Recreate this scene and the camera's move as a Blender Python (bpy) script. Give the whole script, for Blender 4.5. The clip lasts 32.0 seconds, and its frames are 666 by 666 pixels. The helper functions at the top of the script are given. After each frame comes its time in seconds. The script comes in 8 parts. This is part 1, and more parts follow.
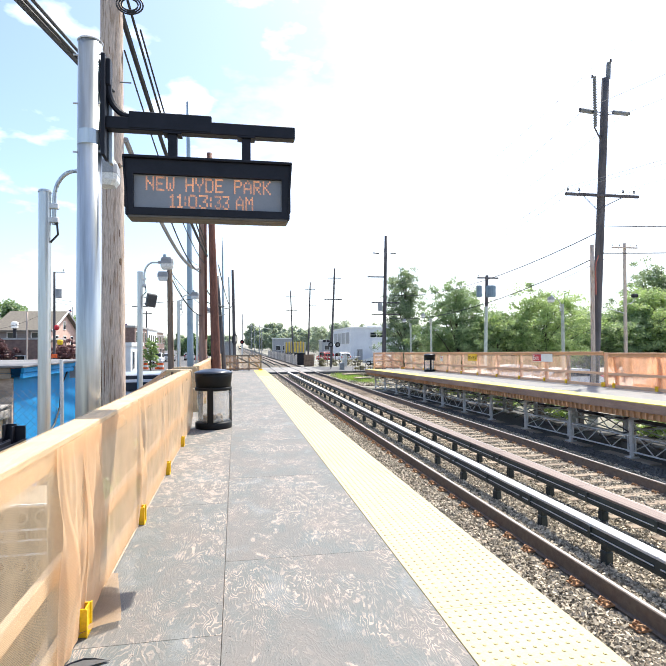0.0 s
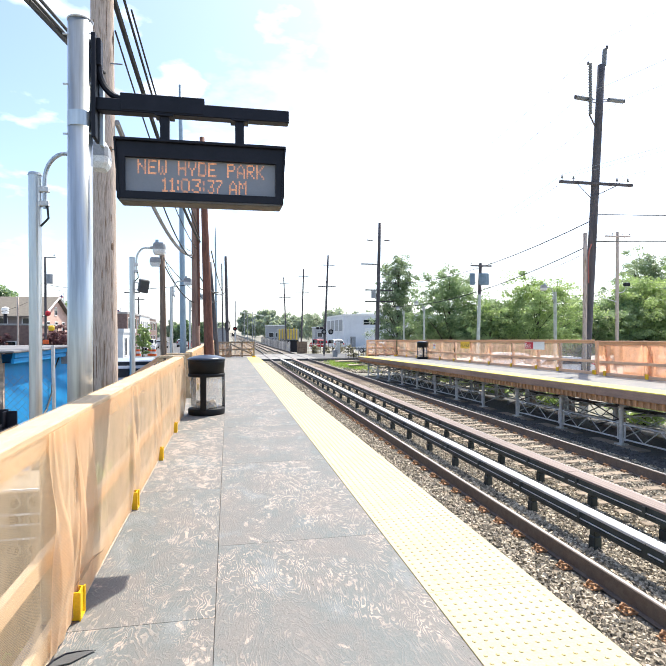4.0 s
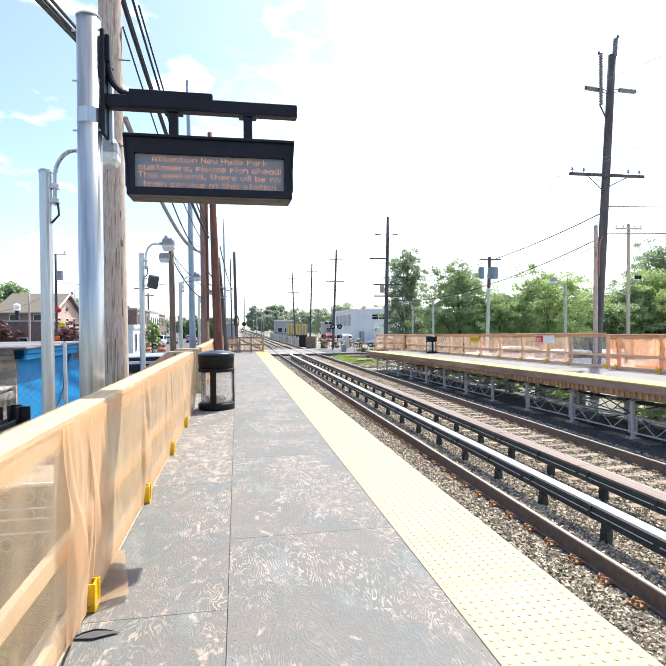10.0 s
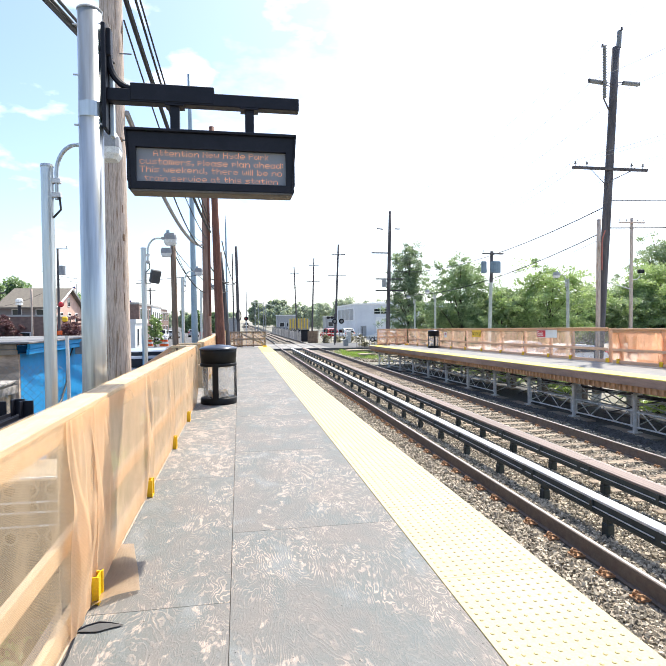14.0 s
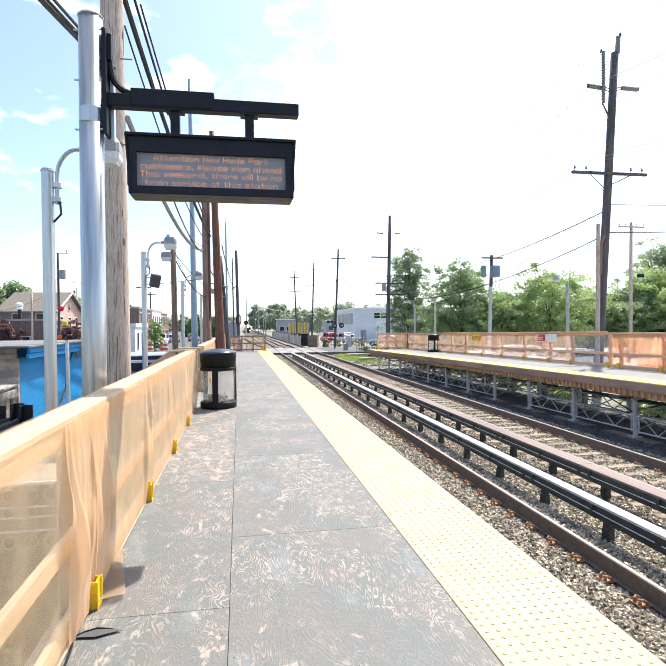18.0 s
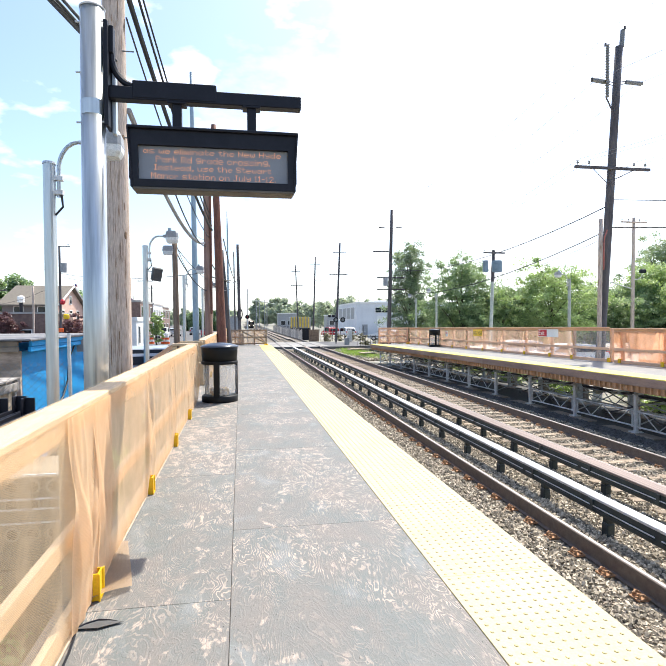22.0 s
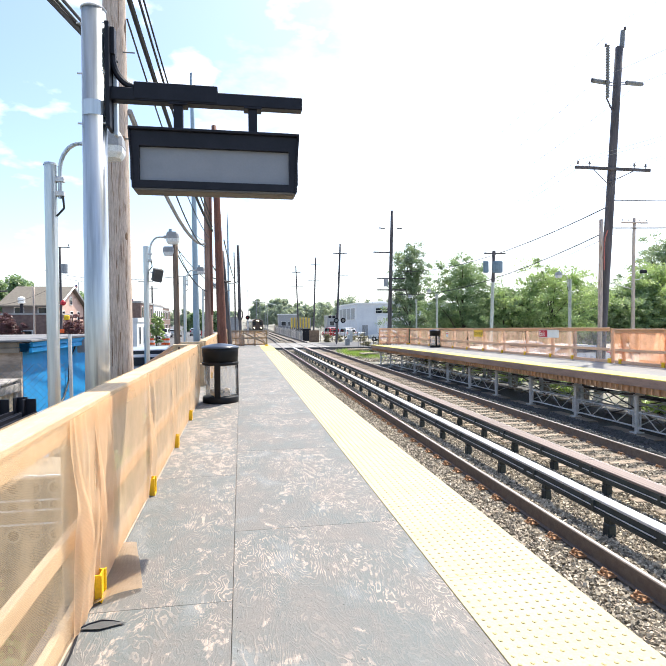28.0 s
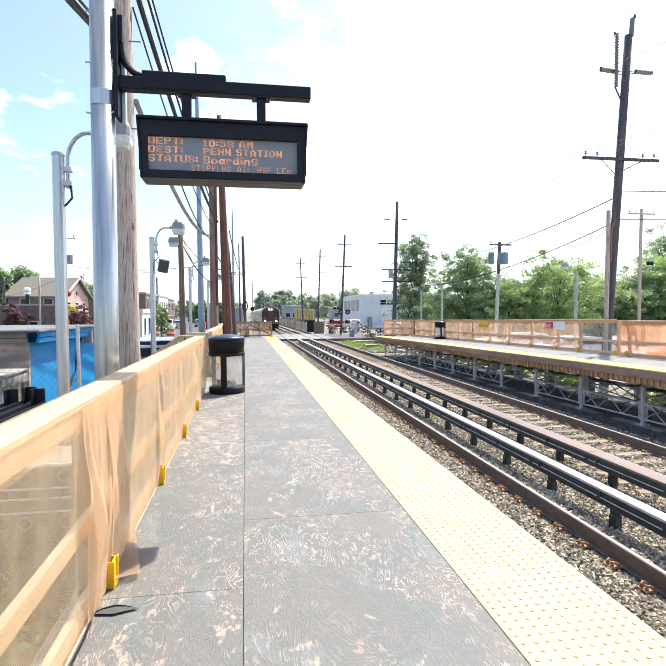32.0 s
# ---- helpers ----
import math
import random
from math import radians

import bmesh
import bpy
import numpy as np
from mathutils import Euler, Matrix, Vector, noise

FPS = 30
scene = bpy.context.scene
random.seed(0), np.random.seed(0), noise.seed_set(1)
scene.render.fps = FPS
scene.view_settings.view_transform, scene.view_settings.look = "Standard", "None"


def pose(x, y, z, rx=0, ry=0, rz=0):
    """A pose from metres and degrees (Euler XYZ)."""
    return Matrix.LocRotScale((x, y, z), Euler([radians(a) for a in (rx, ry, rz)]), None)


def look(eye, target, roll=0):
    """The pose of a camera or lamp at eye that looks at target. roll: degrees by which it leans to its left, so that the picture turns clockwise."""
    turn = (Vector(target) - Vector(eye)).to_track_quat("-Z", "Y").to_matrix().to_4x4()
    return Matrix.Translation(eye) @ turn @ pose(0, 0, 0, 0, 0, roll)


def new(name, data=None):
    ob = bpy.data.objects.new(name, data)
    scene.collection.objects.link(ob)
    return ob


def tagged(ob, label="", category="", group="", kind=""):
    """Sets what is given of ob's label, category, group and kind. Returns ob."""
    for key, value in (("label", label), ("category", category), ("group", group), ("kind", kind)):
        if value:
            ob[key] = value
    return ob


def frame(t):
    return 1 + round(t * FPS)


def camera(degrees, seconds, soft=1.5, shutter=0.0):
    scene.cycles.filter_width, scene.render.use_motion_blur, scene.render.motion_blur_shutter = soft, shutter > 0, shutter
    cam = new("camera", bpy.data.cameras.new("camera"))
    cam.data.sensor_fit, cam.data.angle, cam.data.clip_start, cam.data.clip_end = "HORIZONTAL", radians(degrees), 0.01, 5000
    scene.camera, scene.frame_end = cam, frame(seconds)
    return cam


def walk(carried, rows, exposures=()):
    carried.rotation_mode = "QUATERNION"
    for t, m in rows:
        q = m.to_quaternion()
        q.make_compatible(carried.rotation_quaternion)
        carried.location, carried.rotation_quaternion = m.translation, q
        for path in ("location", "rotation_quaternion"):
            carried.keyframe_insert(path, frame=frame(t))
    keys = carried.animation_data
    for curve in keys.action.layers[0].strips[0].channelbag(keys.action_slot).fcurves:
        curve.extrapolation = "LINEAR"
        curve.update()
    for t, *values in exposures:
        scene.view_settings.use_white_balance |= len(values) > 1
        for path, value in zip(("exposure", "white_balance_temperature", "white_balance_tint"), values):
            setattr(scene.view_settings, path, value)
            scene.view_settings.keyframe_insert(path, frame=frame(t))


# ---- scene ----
cam = camera(63, 32.0, soft=0.55)
walk(cam, [
    (0, pose(0.005, -0.004, 1.518, 91.283, 0.448, -10.199)),
    (0.5, pose(0.006, -0.003, 1.515, 91.176, 0.675, -10.268)),
    (1, pose(0.010, -0.000, 1.514, 90.959, 0.632, -10.505)),
    (1.5, pose(0.012, 0.001, 1.512, 90.670, 0.567, -10.563)),
    (2, pose(0.009, -0.003, 1.516, 90.547, 0.487, -10.430)),
    (2.5, pose(0.006, -0.001, 1.514, 90.417, 0.460, -10.331)),
    (3, pose(0.007, -0.002, 1.512, 90.279, 0.495, -10.633)),
    (3.5, pose(0.003, 0.003, 1.509, 89.990, 0.133, -10.882)),
    (5.5, pose(0.007, -0.000, 1.508, 89.828, 0.661, -11.027)),
    (6, pose(0.008, -0.005, 1.505, 89.677, 0.698, -10.856)),
    (6.5, pose(0.008, -0.005, 1.505, 89.481, 0.648, -10.552)),
    (7, pose(0.006, -0.006, 1.508, 89.400, 0.433, -10.563)),
    (7.5, pose(0.005, -0.002, 1.504, 89.305, 0.561, -10.616)),
    (8, pose(0.006, -0.001, 1.503, 89.242, 0.539, -10.583)),
    (8.5, pose(0.004, -0.002, 1.503, 89.231, 0.449, -10.492)),
    (9, pose(0.002, -0.002, 1.505, 89.327, 0.503, -10.328)),
    (9.5, pose(-0.000, -0.005, 1.506, 89.460, 0.508, -10.139)),
    (10, pose(-0.004, -0.000, 1.504, 89.398, 0.517, -10.010)),
    (10.5, pose(-0.004, 0.001, 1.505, 89.322, 0.473, -9.998)),
    (11, pose(-0.006, 0.005, 1.504, 89.153, 0.447, -9.906)),
    (11.5, pose(-0.006, 0.007, 1.500, 89.054, 0.370, -9.933)),
    (12, pose(-0.006, 0.006, 1.499, 88.758, 0.378, -9.842)),
    (12.5, pose(-0.004, 0.010, 1.501, 88.551, 0.518, -9.867)),
    (13, pose(-0.001, 0.009, 1.498, 88.472, 0.674, -9.820)),
    (13.5, pose(-0.002, 0.003, 1.503, 88.540, 0.667, -9.759)),
    (14, pose(-0.004, -0.001, 1.504, 88.824, 0.543, -9.800)),
    (14.5, pose(-0.001, -0.006, 1.502, 88.972, 0.537, -9.860)),
    (16.5, pose(-0.002, -0.006, 1.504, 89.145, 0.549, -9.871)),
    (17, pose(-0.003, -0.001, 1.502, 89.188, 0.561, -9.845)),
    (17.5, pose(-0.002, -0.005, 1.505, 89.205, 0.520, -9.892)),
    (18, pose(-0.002, -0.005, 1.504, 89.262, 0.540, -9.805)),
    (18.5, pose(-0.001, -0.005, 1.504, 89.120, 0.644, -9.745)),
    (19, pose(0.000, -0.000, 1.500, 88.913, 0.600, -9.686)),
    (19.5, pose(-0.001, 0.003, 1.498, 88.650, 0.492, -9.679)),
    (20, pose(-0.003, 0.003, 1.501, 88.524, 0.322, -9.511)),
    (20.5, pose(-0.004, -0.000, 1.503, 88.530, 0.351, -9.606)),
    (21, pose(-0.006, -0.003, 1.503, 88.664, 0.343, -9.631)),
    (21.5, pose(-0.005, -0.005, 1.504, 88.730, 0.356, -9.797)),
    (22, pose(-0.005, -0.005, 1.503, 88.673, 0.309, -9.672)),
    (22.5, pose(-0.004, -0.002, 1.501, 88.496, 0.237, -9.762)),
    (23, pose(-0.007, 0.002, 1.498, 88.359, 0.277, -9.691)),
    (23.5, pose(-0.008, 0.000, 1.501, 88.395, 0.284, -9.700)),
    (24, pose(-0.012, 0.000, 1.503, 88.449, 0.150, -9.625)),
    (24.5, pose(-0.015, -0.000, 1.500, 88.397, 0.155, -9.630)),
    (25, pose(-0.015, -0.001, 1.501, 88.372, 0.094, -9.768)),
    (25.5, pose(-0.016, -0.001, 1.501, 88.427, 0.190, -9.762)),
    (27.5, pose(-0.015, -0.001, 1.502, 88.565, 0.223, -9.665)),
    (28, pose(-0.013, -0.003, 1.505, 88.743, 0.352, -9.640)),
    (28.5, pose(-0.013, -0.010, 1.507, 88.909, 0.316, -9.477)),
    (29, pose(-0.014, -0.007, 1.506, 89.107, 0.356, -9.458)),
    (29.5, pose(-0.014, -0.003, 1.501, 89.043, 0.358, -9.390)),
    (30, pose(-0.013, -0.002, 1.501, 88.789, 0.369, -9.464)),
    (30.5, pose(-0.012, 0.007, 1.498, 88.468, 0.465, -9.433)),
    (31, pose(-0.014, 0.005, 1.499, 88.131, 0.594, -9.607)),
    (31.5, pose(-0.032, -0.002, 1.496, 88.045, 0.556, -9.484)),
    (32, pose(-0.047, 0.002, 1.495, 87.851, 0.241, -9.190))
], exposures=[(0, 0.77), (32, 0.77)])

# world, sun and sky ---------------------------------------------------------
SUN_AZ, SUN_EL = 41.0, 57.9          # degrees right of the track's line, and above the horizon


def make_world():
    w = bpy.data.worlds.new("sky")
    w.use_nodes = True
    scene.world = w
    nt = w.node_tree
    nt.nodes.clear()
    out = nt.nodes.new("ShaderNodeOutputWorld")
    bg = nt.nodes.new("ShaderNodeBackground")
    sky = nt.nodes.new("ShaderNodeTexSky")
    sky.sky_type, sky.sun_disc = "NISHITA", False
    sky.sun_elevation, sky.sun_rotation = radians(SUN_EL), radians(SUN_AZ)
    sky.air_density, sky.dust_density, sky.ozone_density = 1.0, 1.6, 1.0
    # thin summer cloud, thicker towards the sun's side
    tc = nt.nodes.new("ShaderNodeTexCoord")
    mp = nt.nodes.new("ShaderNodeMapping")
    mp.inputs["Scale"].default_value = (1, 1, 2.2)
    nz = nt.nodes.new("ShaderNodeTexNoise")
    nz.inputs["Scale"].default_value, nz.inputs["Detail"].default_value = 2.6, 7
    nz.inputs["Roughness"].default_value = 0.55
    dot = nt.nodes.new("ShaderNodeVectorMath")
    dot.operation = "DOT_PRODUCT"
    dot.inputs[1].default_value = (math.sin(radians(60)), math.cos(radians(60)), -0.35)
    add = nt.nodes.new("ShaderNodeMath")
    add.operation = "MULTIPLY_ADD"
    add.inputs[1].default_value = 0.42
    ramp = nt.nodes.new("ShaderNodeMapRange")
    ramp.inputs["From Min"].default_value, ramp.inputs["From Max"].default_value = 0.65, 0.97
    mix = nt.nodes.new("ShaderNodeMix")
    mix.data_type = "RGBA"
    mix.inputs["B"].default_value = (8.5, 8.9, 9.4, 1)
    ln = nt.links.new
    ln(tc.outputs["Generated"], mp.inputs["Vector"])
    ln(mp.outputs["Vector"], nz.inputs["Vector"])
    ln(tc.outputs["Generated"], dot.inputs[0])
    ln(dot.outputs["Value"], add.inputs[0])
    ln(nz.outputs["Fac"], add.inputs[2])
    ln(add.outputs[0], ramp.inputs["Value"])
    # small separate puffs in the clear part
    small = nt.nodes.new("ShaderNodeTexNoise")
    small.inputs["Scale"].default_value, small.inputs["Detail"].default_value = 6.5, 6
    small.inputs["Roughness"].default_value = 0.5
    puff = nt.nodes.new("ShaderNodeMapRange")
    puff.inputs["From Min"].default_value, puff.inputs["From Max"].default_value = 0.55, 0.70
    puff.inputs["To Max"].default_value = 0.75
    most = nt.nodes.new("ShaderNodeMath")
    most.operation = "MAXIMUM"
    ln(mp.outputs["Vector"], small.inputs["Vector"])
    ln(small.outputs["Fac"], puff.inputs["Value"])
    ln(ramp.outputs["Result"], most.inputs[0])
    ln(puff.outputs["Result"], most.inputs[1])
    ln(most.outputs[0], mix.inputs["Factor"])
    tint = nt.nodes.new("ShaderNodeMix")
    tint.data_type, tint.blend_type = "RGBA", "MULTIPLY"
    tint.inputs["Factor"].default_value = 1.0
    tint.inputs["B"].default_value = (0.95, 0.985, 1.06, 1)
    ln(sky.outputs["Color"], tint.inputs["A"])
    ln(tint.outputs["Result"], mix.inputs["A"])
    ln(mix.outputs["Result"], bg.inputs["Color"])
    bg.inputs["Strength"].default_value = 0.16
    ln(bg.outputs["Background"], out.inputs["Surface"])
    sun = new("sun", bpy.data.lights.new("sun", "SUN"))
    sun.data.energy, sun.data.angle, sun.data.color = 4.8, radians(0.55), (1.0, 0.935, 0.82)
    d = Vector((math.sin(radians(SUN_AZ)) * math.cos(radians(SUN_EL)),
                math.cos(radians(SUN_AZ)) * math.cos(radians(SUN_EL)), math.sin(radians(SUN_EL))))
    sun.matrix_world = look(d * 60, (0, 0, 0))


make_world()

# materials --------------------------------------------------------------------
MATS = {}


def rgba(c):
    return (c[0], c[1], c[2], 1.0)


def nodes_of(name):
    m = bpy.data.materials.new(name)
    m.use_nodes = True
    nt = m.node_tree
    return m, nt, nt.nodes["Principled BSDF"]


def nd(nt, kind, **values):
    n = nt.nodes.new(kind)
    for k, v in values.items():
        n.inputs[k].default_value = v
    return n


def surf(name, c, c2=None, scale=6.0, rough=0.7, metal=0.0, bump=0.15, bscale=70.0,
         stretch=(1, 1, 1), grain=0.12, vary=0.0, spec=0.5, low=0.4, high=0.65):
    """A surface in two tones: broad stains, a fine grain and a fine relief."""
    if name in MATS:
        return MATS[name]
    m, nt, b = nodes_of(name)
    c2 = c2 or tuple(v * 0.75 for v in c)
    tc = nt.nodes.new("ShaderNodeTexCoord")
    mp = nt.nodes.new("ShaderNodeMapping")
    mp.inputs["Scale"].default_value = stretch
    n1 = nd(nt, "ShaderNodeTexNoise", Scale=scale, Detail=6.0, Roughness=0.6)
    n2 = nd(nt, "ShaderNodeTexNoise", Scale=bscale, Detail=4.0)
    mr = nt.nodes.new("ShaderNodeMapRange")
    mr.inputs["From Min"].default_value, mr.inputs["From Max"].default_value = low, high
    mx = nt.nodes.new("ShaderNodeMix")
    mx.data_type = "RGBA"
    mx.inputs["A"].default_value, mx.inputs["B"].default_value = rgba(c), rgba(c2)
    hs = nt.nodes.new("ShaderNodeHueSaturation")
    g = nt.nodes.new("ShaderNodeMapRange")
    g.inputs["To Min"].default_value, g.inputs["To Max"].default_value = 1 - 2.2 * grain, 1 + 2.2 * grain
    bp = nd(nt, "ShaderNodeBump", Strength=bump, Distance=0.01)
    ln = nt.links.new
    ln(tc.outputs["Object"], mp.inputs["Vector"])
    ln(mp.outputs["Vector"], n1.inputs["Vector"])
    ln(mp.outputs["Vector"], n2.inputs["Vector"])
    ln(n1.outputs["Fac"], mr.inputs["Value"])
    ln(mr.outputs["Result"], mx.inputs["Factor"])
    ln(n2.outputs["Fac"], g.inputs["Value"])
    ln(mx.outputs["Result"], hs.inputs["Color"])
    if vary:
        oi = nt.nodes.new("ShaderNodeObjectInfo")
        v = nt.nodes.new("ShaderNodeMapRange")
        v.inputs["To Min"].default_value, v.inputs["To Max"].default_value = 1 - vary, 1 + vary
        mu = nt.nodes.new("ShaderNodeMath")
        mu.operation = "MULTIPLY"
        ln(oi.outputs["Random"], v.inputs["Value"])
        ln(v.outputs["Result"], mu.inputs[0])
        ln(g.outputs["Result"], mu.inputs[1])
        ln(mu.outputs[0], hs.inputs["Value"])
    else:
        ln(g.outputs["Result"], hs.inputs["Value"])
    ln(hs.outputs["Color"], b.inputs["Base Color"])
    ln(n2.outputs["Fac"], bp.inputs["Height"])
    ln(bp.outputs["Normal"], b.inputs["Normal"])
    b.inputs["Roughness"].default_value, b.inputs["Metallic"].default_value = rough, metal
    b.inputs["Specular IOR Level"].default_value = spec
    MATS[name] = m
    return m


def glow(name, c, strength):
    if name in MATS:
        return MATS[name]
    m, nt, b = nodes_of(name)
    b.inputs["Base Color"].default_value = rgba([v * 0.5 for v in c])
    b.inputs["Emission Color"].default_value = rgba(c)
    b.inputs["Emission Strength"].default_value = strength
    MATS[name] = m
    return m


def led_dots(name, c, strength):
    """Round orange diodes, one to each cell of the lettering; between them the panel shows through."""
    m, nt, b = nodes_of(name)
    tc = nt.nodes.new("ShaderNodeTexCoord")
    fr = nt.nodes.new("ShaderNodeVectorMath")
    fr.operation = "FRACTION"
    sb = nt.nodes.new("ShaderNodeVectorMath")
    sb.operation = "SUBTRACT"
    sb.inputs[1].default_value = (0.5, 0.5, 0)
    le = nt.nodes.new("ShaderNodeVectorMath")
    le.operation = "LENGTH"
    lt = nt.nodes.new("ShaderNodeMath")
    lt.operation = "LESS_THAN"
    lt.inputs[1].default_value = 0.37
    tr = nt.nodes.new("ShaderNodeBsdfTransparent")
    mx = nt.nodes.new("ShaderNodeMixShader")
    b.inputs["Base Color"].default_value = rgba(c)
    b.inputs["Emission Color"].default_value = rgba(c)
    b.inputs["Emission Strength"].default_value = strength
    ln = nt.links.new
    ln(tc.outputs["UV"], fr.inputs[0])
    ln(fr.outputs[0], sb.inputs[0])
    ln(sb.outputs[0], le.inputs[0])
    ln(le.outputs["Value"], lt.inputs[0])
    ln(lt.outputs[0], mx.inputs["Fac"])
    ln(tr.outputs[0], mx.inputs[1])
    ln(b.outputs[0], mx.inputs[2])
    ln(mx.outputs[0], nt.nodes["Material Output"].inputs["Surface"])
    return m


def netting(name, c, cover, thin=0.40):
    """Woven shade cloth: threads that let part of the view and the light through."""
    m, nt, b = nodes_of(name)
    tc = nt.nodes.new("ShaderNodeTexCoord")
    n1 = nd(nt, "ShaderNodeTexNoise", Scale=5.0, Detail=3.0)
    mr = nt.nodes.new("ShaderNodeMapRange")
    mr.inputs["To Min"].default_value, mr.inputs["To Max"].default_value = cover - 0.24, cover + 0.09
    hs = nt.nodes.new("ShaderNodeHueSaturation")
    hs.inputs["Color"].default_value = rgba(c)
    wv = nd(nt, "ShaderNodeTexNoise", Scale=420.0, Detail=1.0)
    g = nt.nodes.new("ShaderNodeMapRange")
    g.inputs["To Min"].default_value, g.inputs["To Max"].default_value = 0.75, 1.2
    wave = nd(nt, "ShaderNodeTexWave", Scale=100.0, Distortion=0.6, Detail=1.0)
    wave.wave_type, wave.bands_direction = "BANDS", "DIAGONAL"
    wa = nt.nodes.new("ShaderNodeMath")
    wa.operation = "MULTIPLY_ADD"
    wa.inputs[1].default_value = 0.17
    nt.links.new(tc.outputs["Object"], wave.inputs["Vector"])
    nt.links.new(wave.outputs["Fac"], wa.inputs[0])
    tl = nt.nodes.new("ShaderNodeBsdfTranslucent")
    ms = nt.nodes.new("ShaderNodeMixShader")
    ms.inputs["Fac"].default_value = thin
    tr = nt.nodes.new("ShaderNodeBsdfTransparent")
    mx = nt.nodes.new("ShaderNodeMixShader")
    b.inputs["Roughness"].default_value = 0.8
    b.inputs["Specular IOR Level"].default_value = 0.2
    ln = nt.links.new
    ln(tc.outputs["Object"], n1.inputs["Vector"])
    ln(tc.outputs["Object"], wv.inputs["Vector"])
    ln(wv.outputs["Fac"], g.inputs["Value"])
    ln(g.outputs["Result"], hs.inputs["Value"])
    ln(hs.outputs["Color"], b.inputs["Base Color"])
    ln(hs.outputs["Color"], tl.inputs["Color"])
    ln(n1.outputs["Fac"], mr.inputs["Value"])
    ln(b.outputs[0], ms.inputs[1])
    ln(tl.outputs[0], ms.inputs[2])
    ln(mr.outputs["Result"], wa.inputs[2])
    ln(wa.outputs[0], mx.inputs["Fac"])
    ln(tr.outputs[0], mx.inputs[1])
    ln(ms.outputs[0], mx.inputs[2])
    ln(mx.outputs[0], nt.nodes["Material Output"].inputs["Surface"])
    return m


def plywood_paint(name, wear):
    """Grey deck paint on plywood, worn off along the fine rings of the wood's figure."""
    m, nt, b = nodes_of(name)
    ln = nt.links.new

    def math_node(op, a, b2=None, c=None):
        n = nt.nodes.new("ShaderNodeMath")
        n.operation = op
        for k, v in enumerate((a, b2, c)):
            if v is None:
                continue
            if isinstance(v, (int, float)):
                n.inputs[k].default_value = v
            else:
                ln(v, n.inputs[k])
        return n.outputs[0]

    def ramp(v, lo, hi, a=0.0, z=1.0):
        n = nt.nodes.new("ShaderNodeMapRange")
        n.inputs["From Min"].default_value, n.inputs["From Max"].default_value = lo, hi
        n.inputs["To Min"].default_value, n.inputs["To Max"].default_value = a, z
        ln(v, n.inputs["Value"])
        return n.outputs["Result"]

    def blend(f, a, z):
        n = nt.nodes.new("ShaderNodeMix")
        n.data_type = "RGBA"
        for k, v in (("Factor", f), ("A", a), ("B", z)):
            if isinstance(v, tuple):
                n.inputs[k].default_value = rgba(v)
            else:
                ln(v, n.inputs[k])
        return n.outputs["Result"]

    geo = nt.nodes.new("ShaderNodeNewGeometry")
    oi = nt.nodes.new("ShaderNodeObjectInfo")
    cb = nt.nodes.new("ShaderNodeCombineXYZ")
    ln(math_node("MULTIPLY", oi.outputs["Random"], 37.0), cb.inputs["Z"])
    along = nt.nodes.new("ShaderNodeMapping")
    along.inputs["Scale"].default_value = (1.0, 0.30, 1.0)
    even = nt.nodes.new("ShaderNodeMapping")
    even.inputs["Scale"].default_value = (1.0, 0.62, 1.0)
    for n in (along, even):
        ln(geo.outputs["Position"], n.inputs["Vector"])
        ln(cb.outputs[0], n.inputs["Location"])

    def noise(src, **k):
        n = nd(nt, "ShaderNodeTexNoise", **k)
        ln(src.outputs["Vector"], n.inputs["Vector"])
        return n.outputs["Fac"]

    figure = noise(along, Scale=4.0, Detail=4.0, Roughness=0.53, Distortion=0.45)
    ragged = noise(even, Scale=48.0, Detail=3.0, Roughness=0.6)
    broken = noise(even, Scale=17.0, Detail=4.0, Roughness=0.65)
    worn = noise(even, Scale=2.1, Detail=5.0, Roughness=0.62)
    patch = noise(even, Scale=6.5, Detail=5.0, Roughness=0.60, Distortion=0.8)
    fine = noise(along, Scale=80.0, Detail=4.0, Roughness=0.7)
    stain = noise(even, Scale=2.3, Detail=5.0, Roughness=0.6)
    tone = noise(even, Scale=3.1, Detail=4.0, Roughness=0.65, Distortion=0.4)
    grain = noise(even, Scale=170.0, Detail=3.0, Roughness=0.6)
    # thin worn ridges follow the rings, broken off and on; a few spots are bare through
    ring = math_node("PINGPONG", math_node("MULTIPLY", math_node("MULTIPLY_ADD", ragged, 0.030, figure), 28.0), 0.5)
    ridge = ramp(math_node("MULTIPLY_ADD", fine, 0.16, ring), 0.34, 0.46)
    lift = ramp(oi.outputs["Random"], 0.0, 1.0, wear - 0.05, wear + 0.05)
    where = ramp(math_node("ADD", worn, lift), 0.415, 0.595, 0.10, 1.0)
    ridges = math_node("MULTIPLY", math_node("MULTIPLY", ridge, where), ramp(broken, 0.42, 0.54, 0.05, 0.95))
    spots_bare = ramp(math_node("ADD", math_node("MULTIPLY_ADD", broken, 0.50, patch), lift), 0.875, 0.93, 0.0, 0.85)
    spots_bare = math_node("MULTIPLY", spots_bare, ramp(ring, 0.04, 0.20, 0.25, 1.0))
    mask = math_node("MAXIMUM", ridges, spots_bare)
    paint = blend(ramp(stain, 0.40, 0.62), (0.104, 0.121, 0.120), (0.127, 0.126, 0.119))
    paint = blend(ramp(tone, 0.46, 0.66, 0.0, 0.80), paint, (0.148, 0.134, 0.122))
